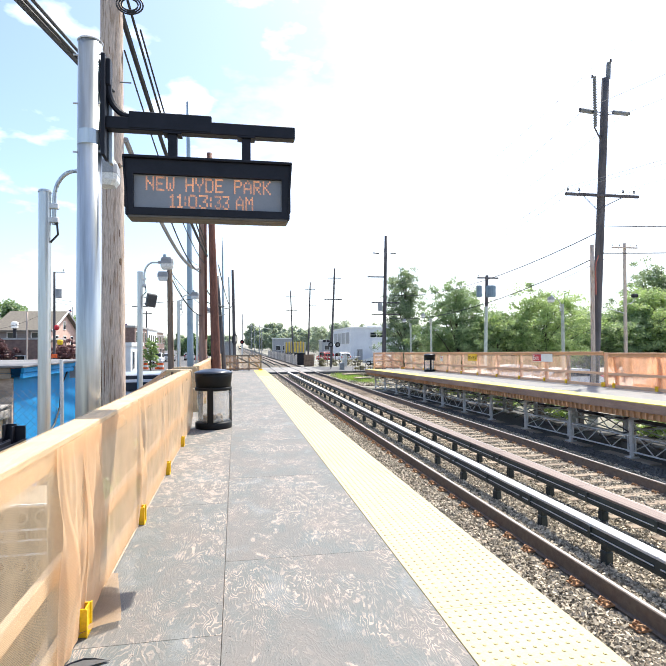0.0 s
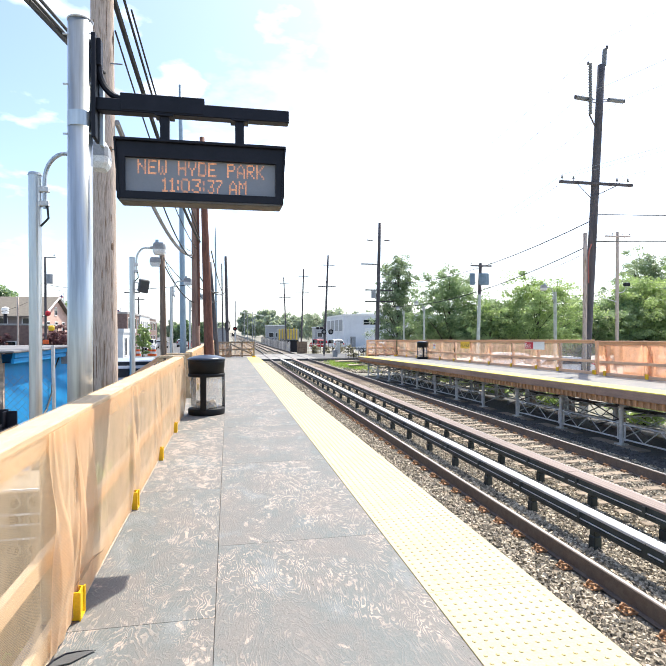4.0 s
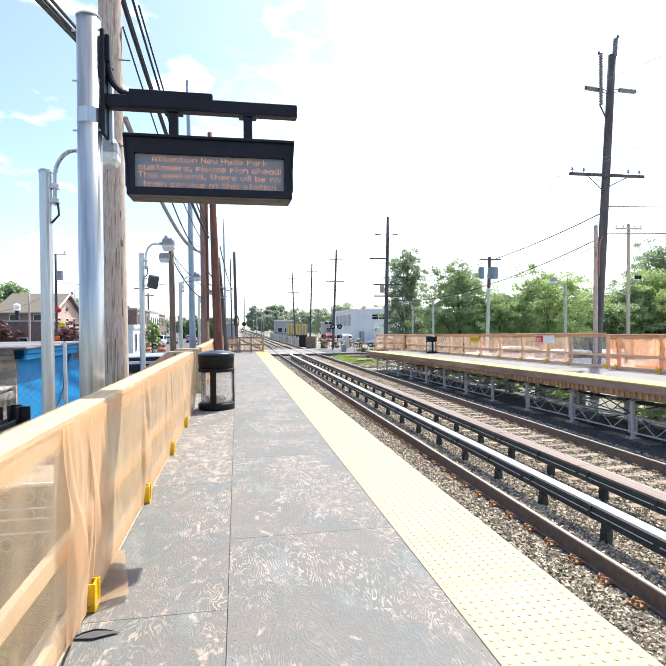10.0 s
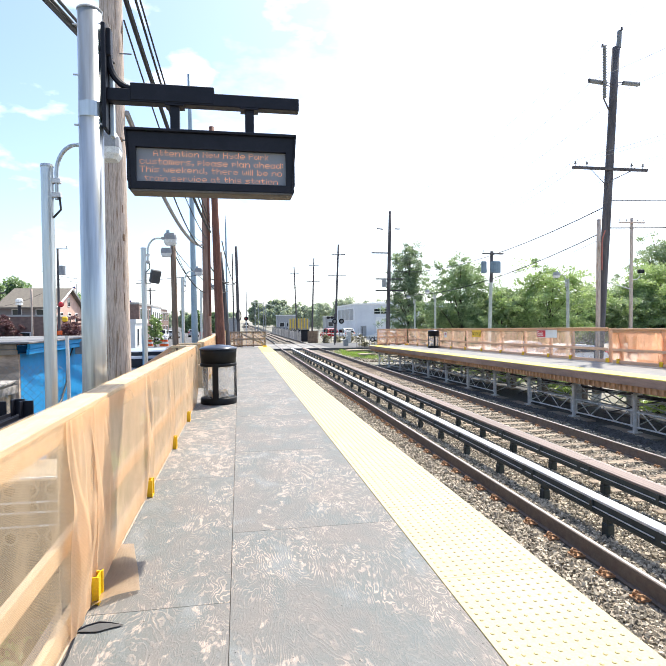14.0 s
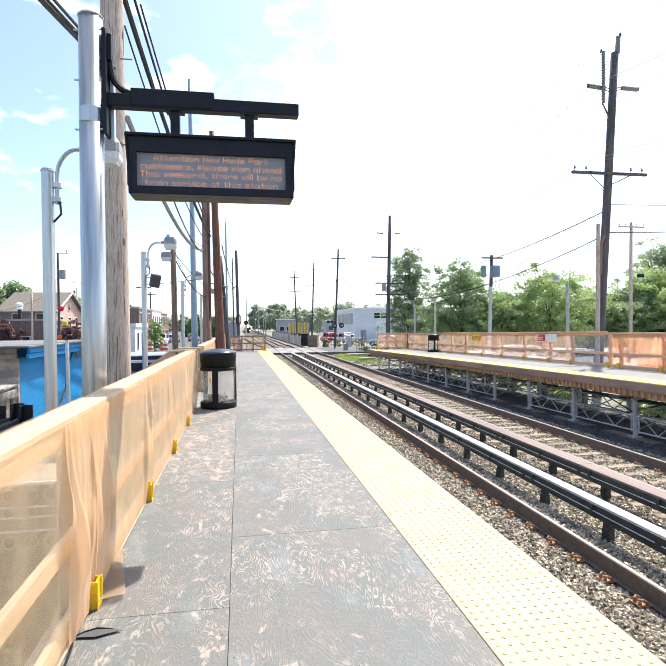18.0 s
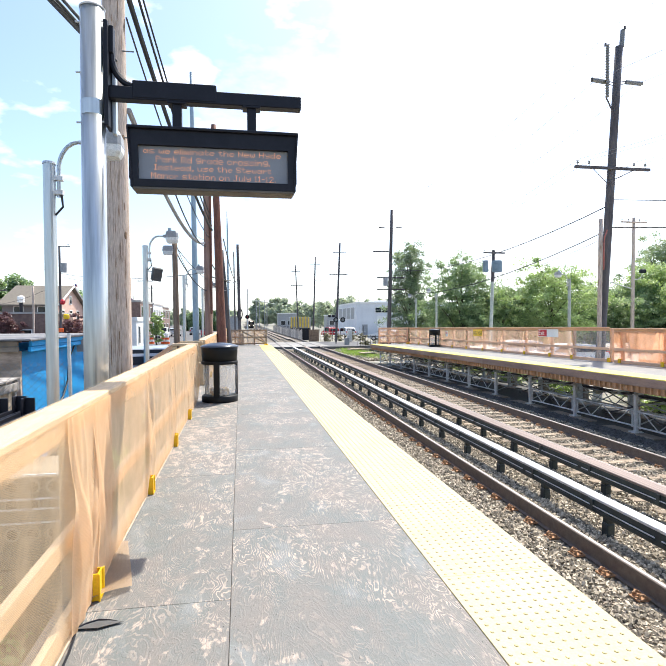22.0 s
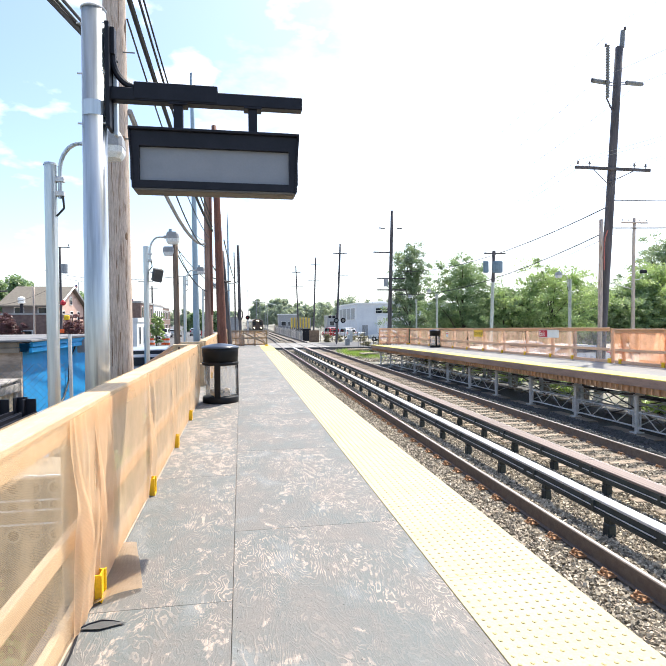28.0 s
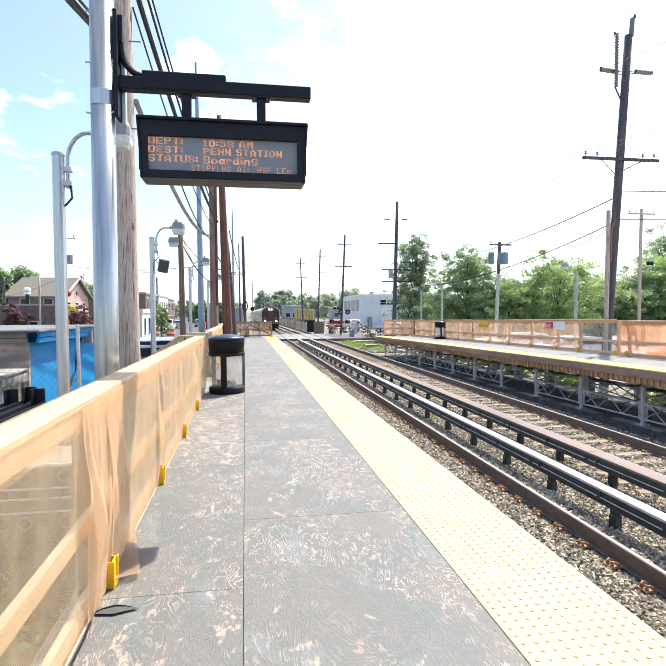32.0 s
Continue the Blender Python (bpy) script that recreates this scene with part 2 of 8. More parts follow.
    paint = blend(ramp(tone, 0.44, 0.32, 0.0, 0.80), paint, (0.158, 0.178, 0.181))
    paint = blend(ramp(fine, 0.35, 0.75, 0.0, 0.30), paint, (0.175, 0.165, 0.152))
    bare = blend(fine, (0.43, 0.355, 0.295), (0.30, 0.245, 0.205))
    col = blend(mask, paint, bare)
    vo = nd(nt, "ShaderNodeTexVoronoi", Scale=19.0)
    ln(geo.outputs["Position"], vo.inputs["Vector"])
    spots = ramp(math_node("ADD", vo.outputs["Distance"], math_node("MULTIPLY", grain, 0.10)), 0.10, 0.13, 0.75, 0.0)
    col = blend(spots, col, (0.045, 0.042, 0.040))
    hs = nt.nodes.new("ShaderNodeHueSaturation")
    ln(ramp(grain, 0.2, 0.8, 0.78, 1.22), hs.inputs["Value"])
    ln(col, hs.inputs["Color"])
    ln(hs.outputs["Color"], b.inputs["Base Color"])
    bp = nd(nt, "ShaderNodeBump", Strength=0.4, Distance=0.004)
    ln(math_node("MULTIPLY_ADD", ridge, 0.7, fine), bp.inputs["Height"])
    ln(bp.outputs["Normal"], b.inputs["Normal"])
    b.inputs["Roughness"].default_value = 0.66
    return m


def glass(name, c=(0.9, 0.95, 0.97), clear=0.75):
    """A thin clear sheet: mostly see-through, with a gloss."""
    m, nt, b = nodes_of(name)
    tr = nt.nodes.new("ShaderNodeBsdfTransparent")
    tr.inputs["Color"].default_value = rgba(c)
    mx = nt.nodes.new("ShaderNodeMixShader")
    mx.inputs["Fac"].default_value = 1 - clear
    b.inputs["Base Color"].default_value, b.inputs["Roughness"].default_value = rgba(c), 0.08
    nt.links.new(tr.outputs[0], mx.inputs[1])
    nt.links.new(b.outputs[0], mx.inputs[2])
    nt.links.new(mx.outputs[0], nt.nodes["Material Output"].inputs["Surface"])
    return m


PLY = plywood_paint("plywood_paint", 0.0)
PLY_WORN = plywood_paint("plywood_paint_peeling", 0.045)
LUMBER = surf("new_lumber", (0.61, 0.465, 0.30), (0.49, 0.365, 0.225), 7, 0.65, bump=0.2, bscale=55, stretch=(1, 0.06, 1), vary=0.08, grain=0.18)
LUMBER_WARM = surf("reddish_lumber", (0.72, 0.45, 0.29), (0.60, 0.36, 0.22), 3, 0.7, bump=0.12, stretch=(1, 0.12, 1), vary=0.10)
WEATHERED = surf("weathered_plank", (0.30, 0.25, 0.20), (0.20, 0.17, 0.14), 4, 0.85, stretch=(1, 0.15, 1), vary=0.15)
TREATED = surf("treated_joist", (0.55, 0.33, 0.185), (0.40, 0.235, 0.13), 5, 0.8, vary=0.15)
NET = netting("tan_netting", (0.90, 0.635, 0.395), 0.71, 0.46)
NET_WRAP = netting("thin_netting", (0.86, 0.68, 0.46), 0.28)
HEM = surf("hem_tape", (0.45, 0.36, 0.27), (0.33, 0.26, 0.20), 9, 0.8, bump=0.1)
NET_ORANGE = netting("orange_netting", (0.96, 0.64, 0.46), 0.42, 0.62)
TACTILE = surf("tactile_yellow", (0.77, 0.64, 0.115), (0.69, 0.56, 0.10), 3, 0.55, bump=0.05, vary=0.04)
TACTILE_PALE = surf("tactile_sunbleached", (0.525, 0.455, 0.29), (0.49, 0.42, 0.26), 2, 0.75, bump=0.04, vary=0.03, spec=0.2)
DOME = surf("tactile_dome", (0.56, 0.455, 0.21), None, 3, 0.5, bump=0.0)
YELLOW = surf("safety_yellow", (0.85, 0.55, 0.01), (0.75, 0.45, 0.01), 8, 0.4, bump=0.05)
GALV = surf("galvanised_steel", (0.51, 0.545, 0.555), (0.32, 0.345, 0.355), 13, 0.34, 0.72, bump=0.06, bscale=40, stretch=(1, 1, 0.05), low=0.5, high=0.68)
GALV_DULL = surf("dull_galvanised", (0.60, 0.61, 0.615), (0.48, 0.49, 0.50), 9, 0.5, 0.4, bump=0.05)
BLACK = surf("black_powder_coat", (0.0055, 0.0065, 0.012), (0.010, 0.011, 0.018), 6, 0.5, bump=0.04, spec=0.28)
BLACK_PLASTIC = surf("black_plastic", (0.004, 0.005, 0.006), (0.007, 0.008, 0.009), 5, 0.5, bump=0.03, spec=0.25)
PANEL = surf("display_panel", (0.225, 0.24, 0.265), (0.205, 0.22, 0.245), 4, 0.5, bump=0.0, grain=0.03)
LED = led_dots("lit_diodes", (1.0, 0.42, 0.19), 0.34)
POLE_WOOD = surf("weathered_pole", (0.53, 0.435, 0.365), (0.25, 0.165, 0.108), 34, 0.9, bump=1.0, bscale=110, stretch=(1, 1, 0.075), grain=0.30, low=0.51, high=0.70)
POLE_BROWN = surf("creosote_pole", (0.195, 0.080, 0.053), (0.095, 0.04, 0.027), 9, 0.8, bump=0.6, stretch=(1, 1, 0.15), grain=0.25)
POLE_DARK = surf("dark_pole", (0.108, 0.099, 0.104), (0.055, 0.05, 0.052), 5, 0.85, bump=0.4, stretch=(1, 1, 0.12))
POLE_STEEL = surf("blue_grey_steel", (0.28, 0.37, 0.44), (0.24, 0.32, 0.38), 4, 0.5, 0.2, bump=0.03)
PALE_POLE = surf("pale_green_paint", (0.46, 0.50, 0.44), None, 4, 0.55)
CABLE = surf("cable_rubber", (0.02, 0.02, 0.022), None, 6, 0.6)
CABLE_PALE = surf("pale_cable", (0.30, 0.30, 0.30), None, 6, 0.5)
RAIL_SIDE = surf("rail_brown", (0.155, 0.125, 0.105), (0.12, 0.095, 0.08), 12, 0.75, 0.2)
RAIL_TOP = surf("rail_polished", (0.36, 0.34, 0.33), (0.27, 0.25, 0.24), 12, 0.6, 0.3, bump=0.02, stretch=(1, 0.03, 1))
RUST = surf("rust", (0.44, 0.24, 0.115), (0.19, 0.115, 0.075), 28, 0.9, grain=0.3)
TIE = surf("tie_wood", (0.33, 0.26, 0.19), (0.16, 0.125, 0.092), 5, 0.9, bump=0.5, bscale=40, stretch=(0.2, 1, 1), vary=0.25)
# darker than the loose stones: the shade in their gaps is painted here
BED = surf("ballast_bed", (0.20, 0.175, 0.14), (0.075, 0.066, 0.053), 7, 0.95, bump=1.0, bscale=24, grain=0.4, low=0.42, high=0.6)
# stone dust with the shade under the far platform worked into its tone
BED_SHADE = surf("dark_stone_dust", (0.096, 0.097, 0.094), (0.056, 0.057, 0.055), 12, 0.95, bump=0.8, bscale=40, grain=0.2)
STONE_SHADE = surf("dark_stone", (0.115, 0.116, 0.113), (0.056, 0.057, 0.056), 9, 0.95, bump=0.3)
GROUND = surf("dry_earth", (0.25, 0.235, 0.20), (0.15, 0.15, 0.11), 0.6, 0.95, bump=0.4, bscale=18)
ASPHALT = surf("asphalt", (0.11, 0.11, 0.112), (0.075, 0.075, 0.078), 1.2, 0.9, bump=0.3, bscale=90)
CONCRETE = surf("concrete", (0.42, 0.41, 0.385), (0.31, 0.30, 0.285), 2.5, 0.85, bump=0.2, vary=0.06)
COVER_WHITE = surf("white_cover_board", (0.60, 0.60, 0.595), (0.42, 0.42, 0.415), 3, 0.5, stretch=(1, 0.2, 1))
COVER_BROWN = surf("brown_cover_board", (0.26, 0.20, 0.175), (0.15, 0.115, 0.10), 9, 0.75, stretch=(5, 0.02, 1), low=0.42, high=0.58)
CONDUCTOR = surf("conductor_rail", (0.050, 0.066, 0.066), (0.036, 0.045, 0.046), 6, 0.5, 0.4)
BLUE = surf("blue_paint", (0.012, 0.27, 0.60), (0.016, 0.22, 0.52), 3, 0.6, bump=0.15, spec=0.25)
BRICK = surf("brick_wall", (0.25, 0.17, 0.14), (0.18, 0.12, 0.10), 3, 0.9, bump=0.3, bscale=40)
BRICK_PINK = surf("pinkish_brick", (0.60, 0.41, 0.34), (0.52, 0.35, 0.28), 3, 0.9, bump=0.3)
ROOF = surf("roof_shingle", (0.175, 0.155, 0.125), (0.13, 0.115, 0.095), 5, 0.95, bump=0.4)
WHITE = surf("white_paint", (0.78, 0.78, 0.76), (0.70, 0.70, 0.68), 2, 0.6, bump=0.05)
WAREHOUSE = surf("blue_white_metal", (0.66, 0.68, 0.71), (0.58, 0.60, 0.635), 0.5, 0.6, bump=0.05)
DARK_GLASS = surf("dark_glass", (0.02, 0.025, 0.03), None, 3, 0.08, bump=0.0)
RUBBER = surf("tyre_rubber", (0.015, 0.015, 0.016), None, 6, 0.85)
CHROME = surf("bright_trim", (0.7, 0.7, 0.72), None, 6, 0.2, 1.0, bump=0.0)
RED = surf("red_paint", (0.50, 0.02, 0.02), None, 4, 0.4)
SIGN_RED = surf("sign_red", (0.55, 0.015, 0.03), None, 4, 0.5, bump=0.0, grain=0.02)
ORANGE = surf("traffic_orange", (0.85, 0.13, 0.02), None, 4, 0.5)
INSULATOR = surf("stoneware_grey", (0.17, 0.18, 0.18), None, 6, 0.4)
GREY_BOX = surf("grey_housing", (0.33, 0.34, 0.35), None, 4, 0.5)
LENS = surf("lamp_lens", (0.72, 0.74, 0.74), None, 40, 0.25, bump=0.2, bscale=90)
BARK = surf("bark", (0.10, 0.08, 0.06), None, 8, 0.95, bump=0.6)
TRAIN_STEEL = surf("train_steel", (0.56, 0.47, 0.37), (0.44, 0.37, 0.29), 3, 0.5, 0.4, bump=0.02)
TRAIN_BLACK = surf("train_front_black", (0.075, 0.048, 0.034), None, 3, 0.35)
CLEAR = glass("clear_plastic", (0.96, 0.96, 0.945), 0.90)
LINER = glass("bin_liner", (0.98, 0.975, 0.97), 0.80)
TRASH = surf("waste_paper", (0.66, 0.52, 0.33), (0.48, 0.42, 0.34), 14, 0.9)


def leaf_mat(name, c, c2):
    m, nt, b = nodes_of(name)
    geo = nt.nodes.new("ShaderNodeNewGeometry")
    mx = nt.nodes.new("ShaderNodeMix")
    mx.data_type = "RGBA"
    mx.inputs["A"].default_value, mx.inputs["B"].default_value = rgba(c), rgba(c2)
    tl = nt.nodes.new("ShaderNodeBsdfTranslucent")
    ms = nt.nodes.new("ShaderNodeMixShader")
    ms.inputs["Fac"].default_value = 0.34
    ln = nt.links.new
    # whole sprays stand in a lighter or darker green
    clump = nd(nt, "ShaderNodeTexNoise", Scale=0.9, Detail=2.0)
    spread = nt.nodes.new("ShaderNodeMapRange")
    spread.inputs["From Min"].default_value, spread.inputs["From Max"].default_value = 0.36, 0.64
    half = nt.nodes.new("ShaderNodeMath")
    half.operation = "MULTIPLY_ADD"
    half.inputs[1].default_value = 0.45
    part_of = nt.nodes.new("ShaderNodeMath")
    part_of.operation = "MULTIPLY"
    part_of.inputs[1].default_value = 0.55
    ln(geo.outputs["Position"], clump.inputs["Vector"])
    ln(clump.outputs["Fac"], spread.inputs["Value"])
    ln(spread.outputs["Result"], part_of.inputs[0])
    ln(geo.outputs["Random Per Island"], half.inputs[0])
    ln(part_of.outputs[0], half.inputs[2])
    ln(half.outputs[0], mx.inputs["Factor"])
    ln(mx.outputs["Result"], b.inputs["Base Color"])
    thin = nt.nodes.new("ShaderNodeMix")
    thin.data_type, thin.blend_type = "RGBA", "MULTIPLY"
    thin.inputs["Factor"].default_value = 1.0
    thin.inputs["B"].default_value = (1.45, 1.5, 1.05, 1)
    ln(mx.outputs["Result"], thin.inputs["A"])
    ln(thin.outputs["Result"], tl.inputs["Color"])
    b.inputs["Roughness"].default_value = 0.42
    b.inputs["Specular IOR Level"].default_value = 0.5
    ln(b.outputs[0], ms.inputs[1])
    ln(tl.outputs[0], ms.inputs[2])
    ln(ms.outputs[0], nt.nodes["Material Output"].inputs["Surface"])
    return m


LEAF = leaf_mat("leaf_green", (0.15, 0.235, 0.085), (0.50, 0.60, 0.28))
LEAF_DARK = leaf_mat("leaf_dark", (0.10, 0.17, 0.085), (0.37, 0.47, 0.25))
LEAF_BLUE = leaf_mat("leaf_bluish", (0.11, 0.16, 0.10), (0.34, 0.42, 0.26))
# distance haze is mixed into this paler green
LEAF_HAZED = leaf_mat("leaf_far", (0.27, 0.325, 0.25), (0.46, 0.50, 0.41))
LEAF_RED = leaf_mat("leaf_purple", (0.09, 0.045, 0.055), (0.22, 0.11, 0.12))
SCRUB = leaf_mat("dry_scrub", (0.13, 0.12, 0.085), (0.27, 0.25, 0.17))
GRASS = leaf_mat("grass_blades", (0.18, 0.29, 0.06), (0.36, 0.46, 0.13))

# mesh helpers -------------------------------------------------------------------


def put(name, bm, material, parent=None, smooth=False):
    me = bpy.data.meshes.new(name)
    bm.normal_update()
    bm.to_mesh(me)
    bm.free()
    for m in (material if isinstance(material, (list, tuple)) else [material]):
        me.materials.append(m)
    if smooth:
        for p in me.polygons:
            p.use_smooth = True
    ob = new(name, me)
    if parent is not None:
        ob.parent = parent
    return ob


def part(name, bm, material, parent, label="", smooth=False):
    return tagged(put(name, bm, material, parent, smooth), label)


def empty(name, x, y, z, rz=0, label="", category="", group="", kind=""):
    ob = new(name)
    ob.matrix_basis = pose(x, y, z, 0, 0, rz)
    return tagged(ob, label, category, group, kind)


def share(ob, m, parent=None, name=None):
    """Another object on the same mesh."""
    o = new(name or ob.name.split(".")[0], ob.data)
    o.parent = parent if parent is not None else ob.parent
    o.matrix_basis = m
    return o


def box(bm, x0, x1, y0, y1, z0, z1, bevel=0.0, m=None):
    r = bmesh.ops.create_cube(bm, size=1.0, matrix=Matrix.LocRotScale(
        ((x0 + x1) / 2, (y0 + y1) / 2, (z0 + z1) / 2), None, (abs(x1 - x0), abs(y1 - y0), abs(z1 - z0))))
    vs = r["verts"]
    if bevel:
        es = {e for v in vs for e in v.link_edges}
        b = bmesh.ops.bevel(bm, geom=list(es), offset=bevel, segments=1, affect="EDGES")
        vs = list({v for f in b["faces"] for v in f.verts} | {v for v in vs if v.is_valid})
    if m is not None:
        bmesh.ops.transform(bm, matrix=m, verts=vs)
    return bm


def bx(*a, **k):
    return box(bmesh.new(), *a, **k)


def tube(bm, p0, p1, r0, r1=None, n=10, cap=True):
    p0, p1 = Vector(p0), Vector(p1)
    d = p1 - p0
    q = d.to_track_quat("Z", "Y")
    bmesh.ops.create_cone(bm, cap_ends=cap, segments=n, radius1=r0, radius2=r0 if r1 is None else r1, depth=d.length,
                          matrix=Matrix.LocRotScale((p0 + p1) / 2, q, None))
    return bm


def tb(*a, **k):
    return tube(bmesh.new(), *a, **k)


def sweep(bm, pts, r, n=8):
    """A round bar along a line of points."""
    pts = [Vector(p) for p in pts]
    rings = []
    ref = Vector((0.13, 0.21, 0.97))
    for i, p in enumerate(pts):
        d = (pts[min(i + 1, len(pts) - 1)] - pts[max(i - 1, 0)]).normalized()
        if abs(d.dot(ref)) > 0.97:
            ref = Vector((0.97, 0.2, 0.1))
        u = d.cross(ref).normalized()
        v = d.cross(u)
        rr = r[i] if isinstance(r, (list, tuple)) else r
        rings.append([bm.verts.new(p + rr * (math.cos(a) * u + math.sin(a) * v)) for a in (2 * math.pi * k / n for k in range(n))])
    for a, b in zip(rings, rings[1:]):
        for k in range(n):
            bm.faces.new((a[k], a[(k + 1) % n], b[(k + 1) % n], b[k]))
    bm.faces.new(rings[0][::-1])
    bm.faces.new(rings[-1])
    return bm


def lathe(bm, prof, n=24, centre=(0, 0)):
    """A turned body: profile of (radius, height) pairs."""
    rings = []
    for r, z in prof:
        rings.append([bm.verts.new((centre[0] + r * math.cos(2 * math.pi * k / n), centre[1] + r * math.sin(2 * math.pi * k / n), z)) for k in range(n)])
    for a, b in zip(rings, rings[1:]):
        for k in range(n):
            bm.faces.new((a[k], a[(k + 1) % n], b[(k + 1) % n], b[k]))
    bm.faces.new(rings[0][::-1])
    bm.faces.new(rings[-1])
    return bm


def extrude_xz(bm, prof, y0, y1):
    """A straight bar along y with the given outline in x and z."""
    a = [bm.verts.new((x, y0, z)) for x, z in prof]
    b = [bm.verts.new((x, y1, z)) for x, z in prof]
    n = len(prof)
    for k in range(n):
        bm.faces.new((a[k], a[(k + 1) % n], b[(k + 1) % n], b[k]))
    bm.faces.new(a[::-1])
    bm.faces.new(b)
    bmesh.ops.recalc_face_normals(bm, faces=bm.faces[:])
    return bm




def raw(name, verts, faces, material, parent=None):
    me = bpy.data.meshes.new(name)
    me.from_pydata([tuple(v) for v in verts], [], [tuple(f) for f in faces])
    me.materials.append(material)
    ob = new(name, me)
    if parent is not None:
        ob.parent = parent
    return ob


def sag(a, b, drop, n=14):
    a, b = Vector(a), Vector(b)
    return [a.lerp(b, i / n) - Vector((0, 0, drop * 4 * (i / n) * (1 - i / n))) for i in range(n + 1)]


def text_mesh(body, size, name="text", thin=0.0):
    cu = bpy.data.curves.new(name, "FONT")
    cu.body, cu.size, cu.resolution_u, cu.offset = body, size, 2, thin
    ob = bpy.data.objects.new(name, cu)
    me = bpy.data.meshes.new_from_object(ob)
    bpy.data.objects.remove(ob)
    return me


RAIL_Z, GROUND_Z, STREET_Z = -1.22, -1.58, -1.19
EDGE, NEAR_C, FAR_C, FAR_EDGE, FAR_Z = 1.81, 3.517, 7.476, 9.18, 0.06
END_Y = 34.0
# the far platform falls gently along the line
FALL = Matrix.Translation((0, 16.8, 0)) @ pose(0, 0, 0, -0.756) @ Matrix.Translation((0, -16.8, 0))


def settle(ob):
    """Sets a thing of the far platform on its fall."""
    ob.matrix_basis = FALL @ ob.matrix_basis
    return ob


def bend(y):
    """How far the line stands to the right of its straight course beyond the level crossing."""
    u = min(1.0, max(0.0, (y - 52) / 36))
    return 0.62 * u * u * (3 - 2 * u) + 0.0068 * min(242, max(0, y - 88))


def drop(y):
    """How far the line has fallen beyond the level crossing."""
    return -0.0045 * min(250, max(0, y - 72))


def along_line(bm, prof, ys):
    """A bar of the given outline in x and z that follows the line's bend and fall."""
    rings = [[bm.verts.new((x + bend(y), y, z + drop(y))) for x, z in prof] for y in ys]
    n = len(prof)
    for a, b in zip(rings, rings[1:]):
        for k in range(n):
            bm.faces.new((a[k], a[(k + 1) % n], b[(k + 1) % n], b[k]))
    bm.faces.new(rings[0][::-1])
    bm.faces.new(rings[-1])
    bmesh.ops.recalc_face_normals(bm, faces=bm.faces[:])
    return bm


LINE_YS = [-25, 52, 56, 60, 64, 68, 72, 76, 80, 84, 88, 330, 700]

# ground, street and track bed ---------------------------------------------------


def make_ground():
    bm = bmesh.new()
    ys = [-2000, -500, 0, 72, 80, 88, 120, 160, 200, 260, 330, 800, 1600, 3200]
    grid = []
    for y in ys:
        xs = [-2600, -800, -200, -60, -2.4, -0.9, 9.1 + bend(y), 9.5 + bend(y), 60, 200, 800, 2600]
        grid.append([bm.verts.new((x, y, GROUND_Z + (drop(y) if k in (5, 6) else 0))) for k, x in enumerate(xs)])
    for a, b in zip(grid, grid[1:]):
        for k in range(len(a) - 1):
            bm.faces.new((a[k], a[k + 1], b[k + 1], b[k]))
    tagged(put("ground", bm, GROUND), "dry earth and thin grass beside the railway", "ground", kind="structure")
    tagged(put("street_pavement", bx(-60, -2.6, 1.0, 420, GROUND_Z - 0.2, STREET_Z), ASPHALT),
           "grey asphalt street and yard beside the platform", "street", kind="structure")
    tagged(put("track_bed", along_line(bmesh.new(), [(0.6, GROUND_Z - 0.1), (9.0, GROUND_Z - 0.1), (9.0, RAIL_Z - 0.228), (0.6, RAIL_Z - 0.228)], LINE_YS), BED),
           "grey crushed stone ballast under the two tracks", "ballast", kind="structure")
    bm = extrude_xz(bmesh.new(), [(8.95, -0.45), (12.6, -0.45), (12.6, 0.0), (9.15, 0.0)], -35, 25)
    bed = tagged(put("stone_dust_bed", bm, BED_SHADE), "stone dust beneath the raised platform, its shade in the colour", "ground", kind="structure")
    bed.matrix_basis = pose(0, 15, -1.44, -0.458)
    tagged(put("crossing_road", bx(-60, 90, 56.6, 69, GROUND_Z - 0.05, RAIL_Z - 0.03), ASPHALT),
           "road running over the level crossing", "road", kind="structure")


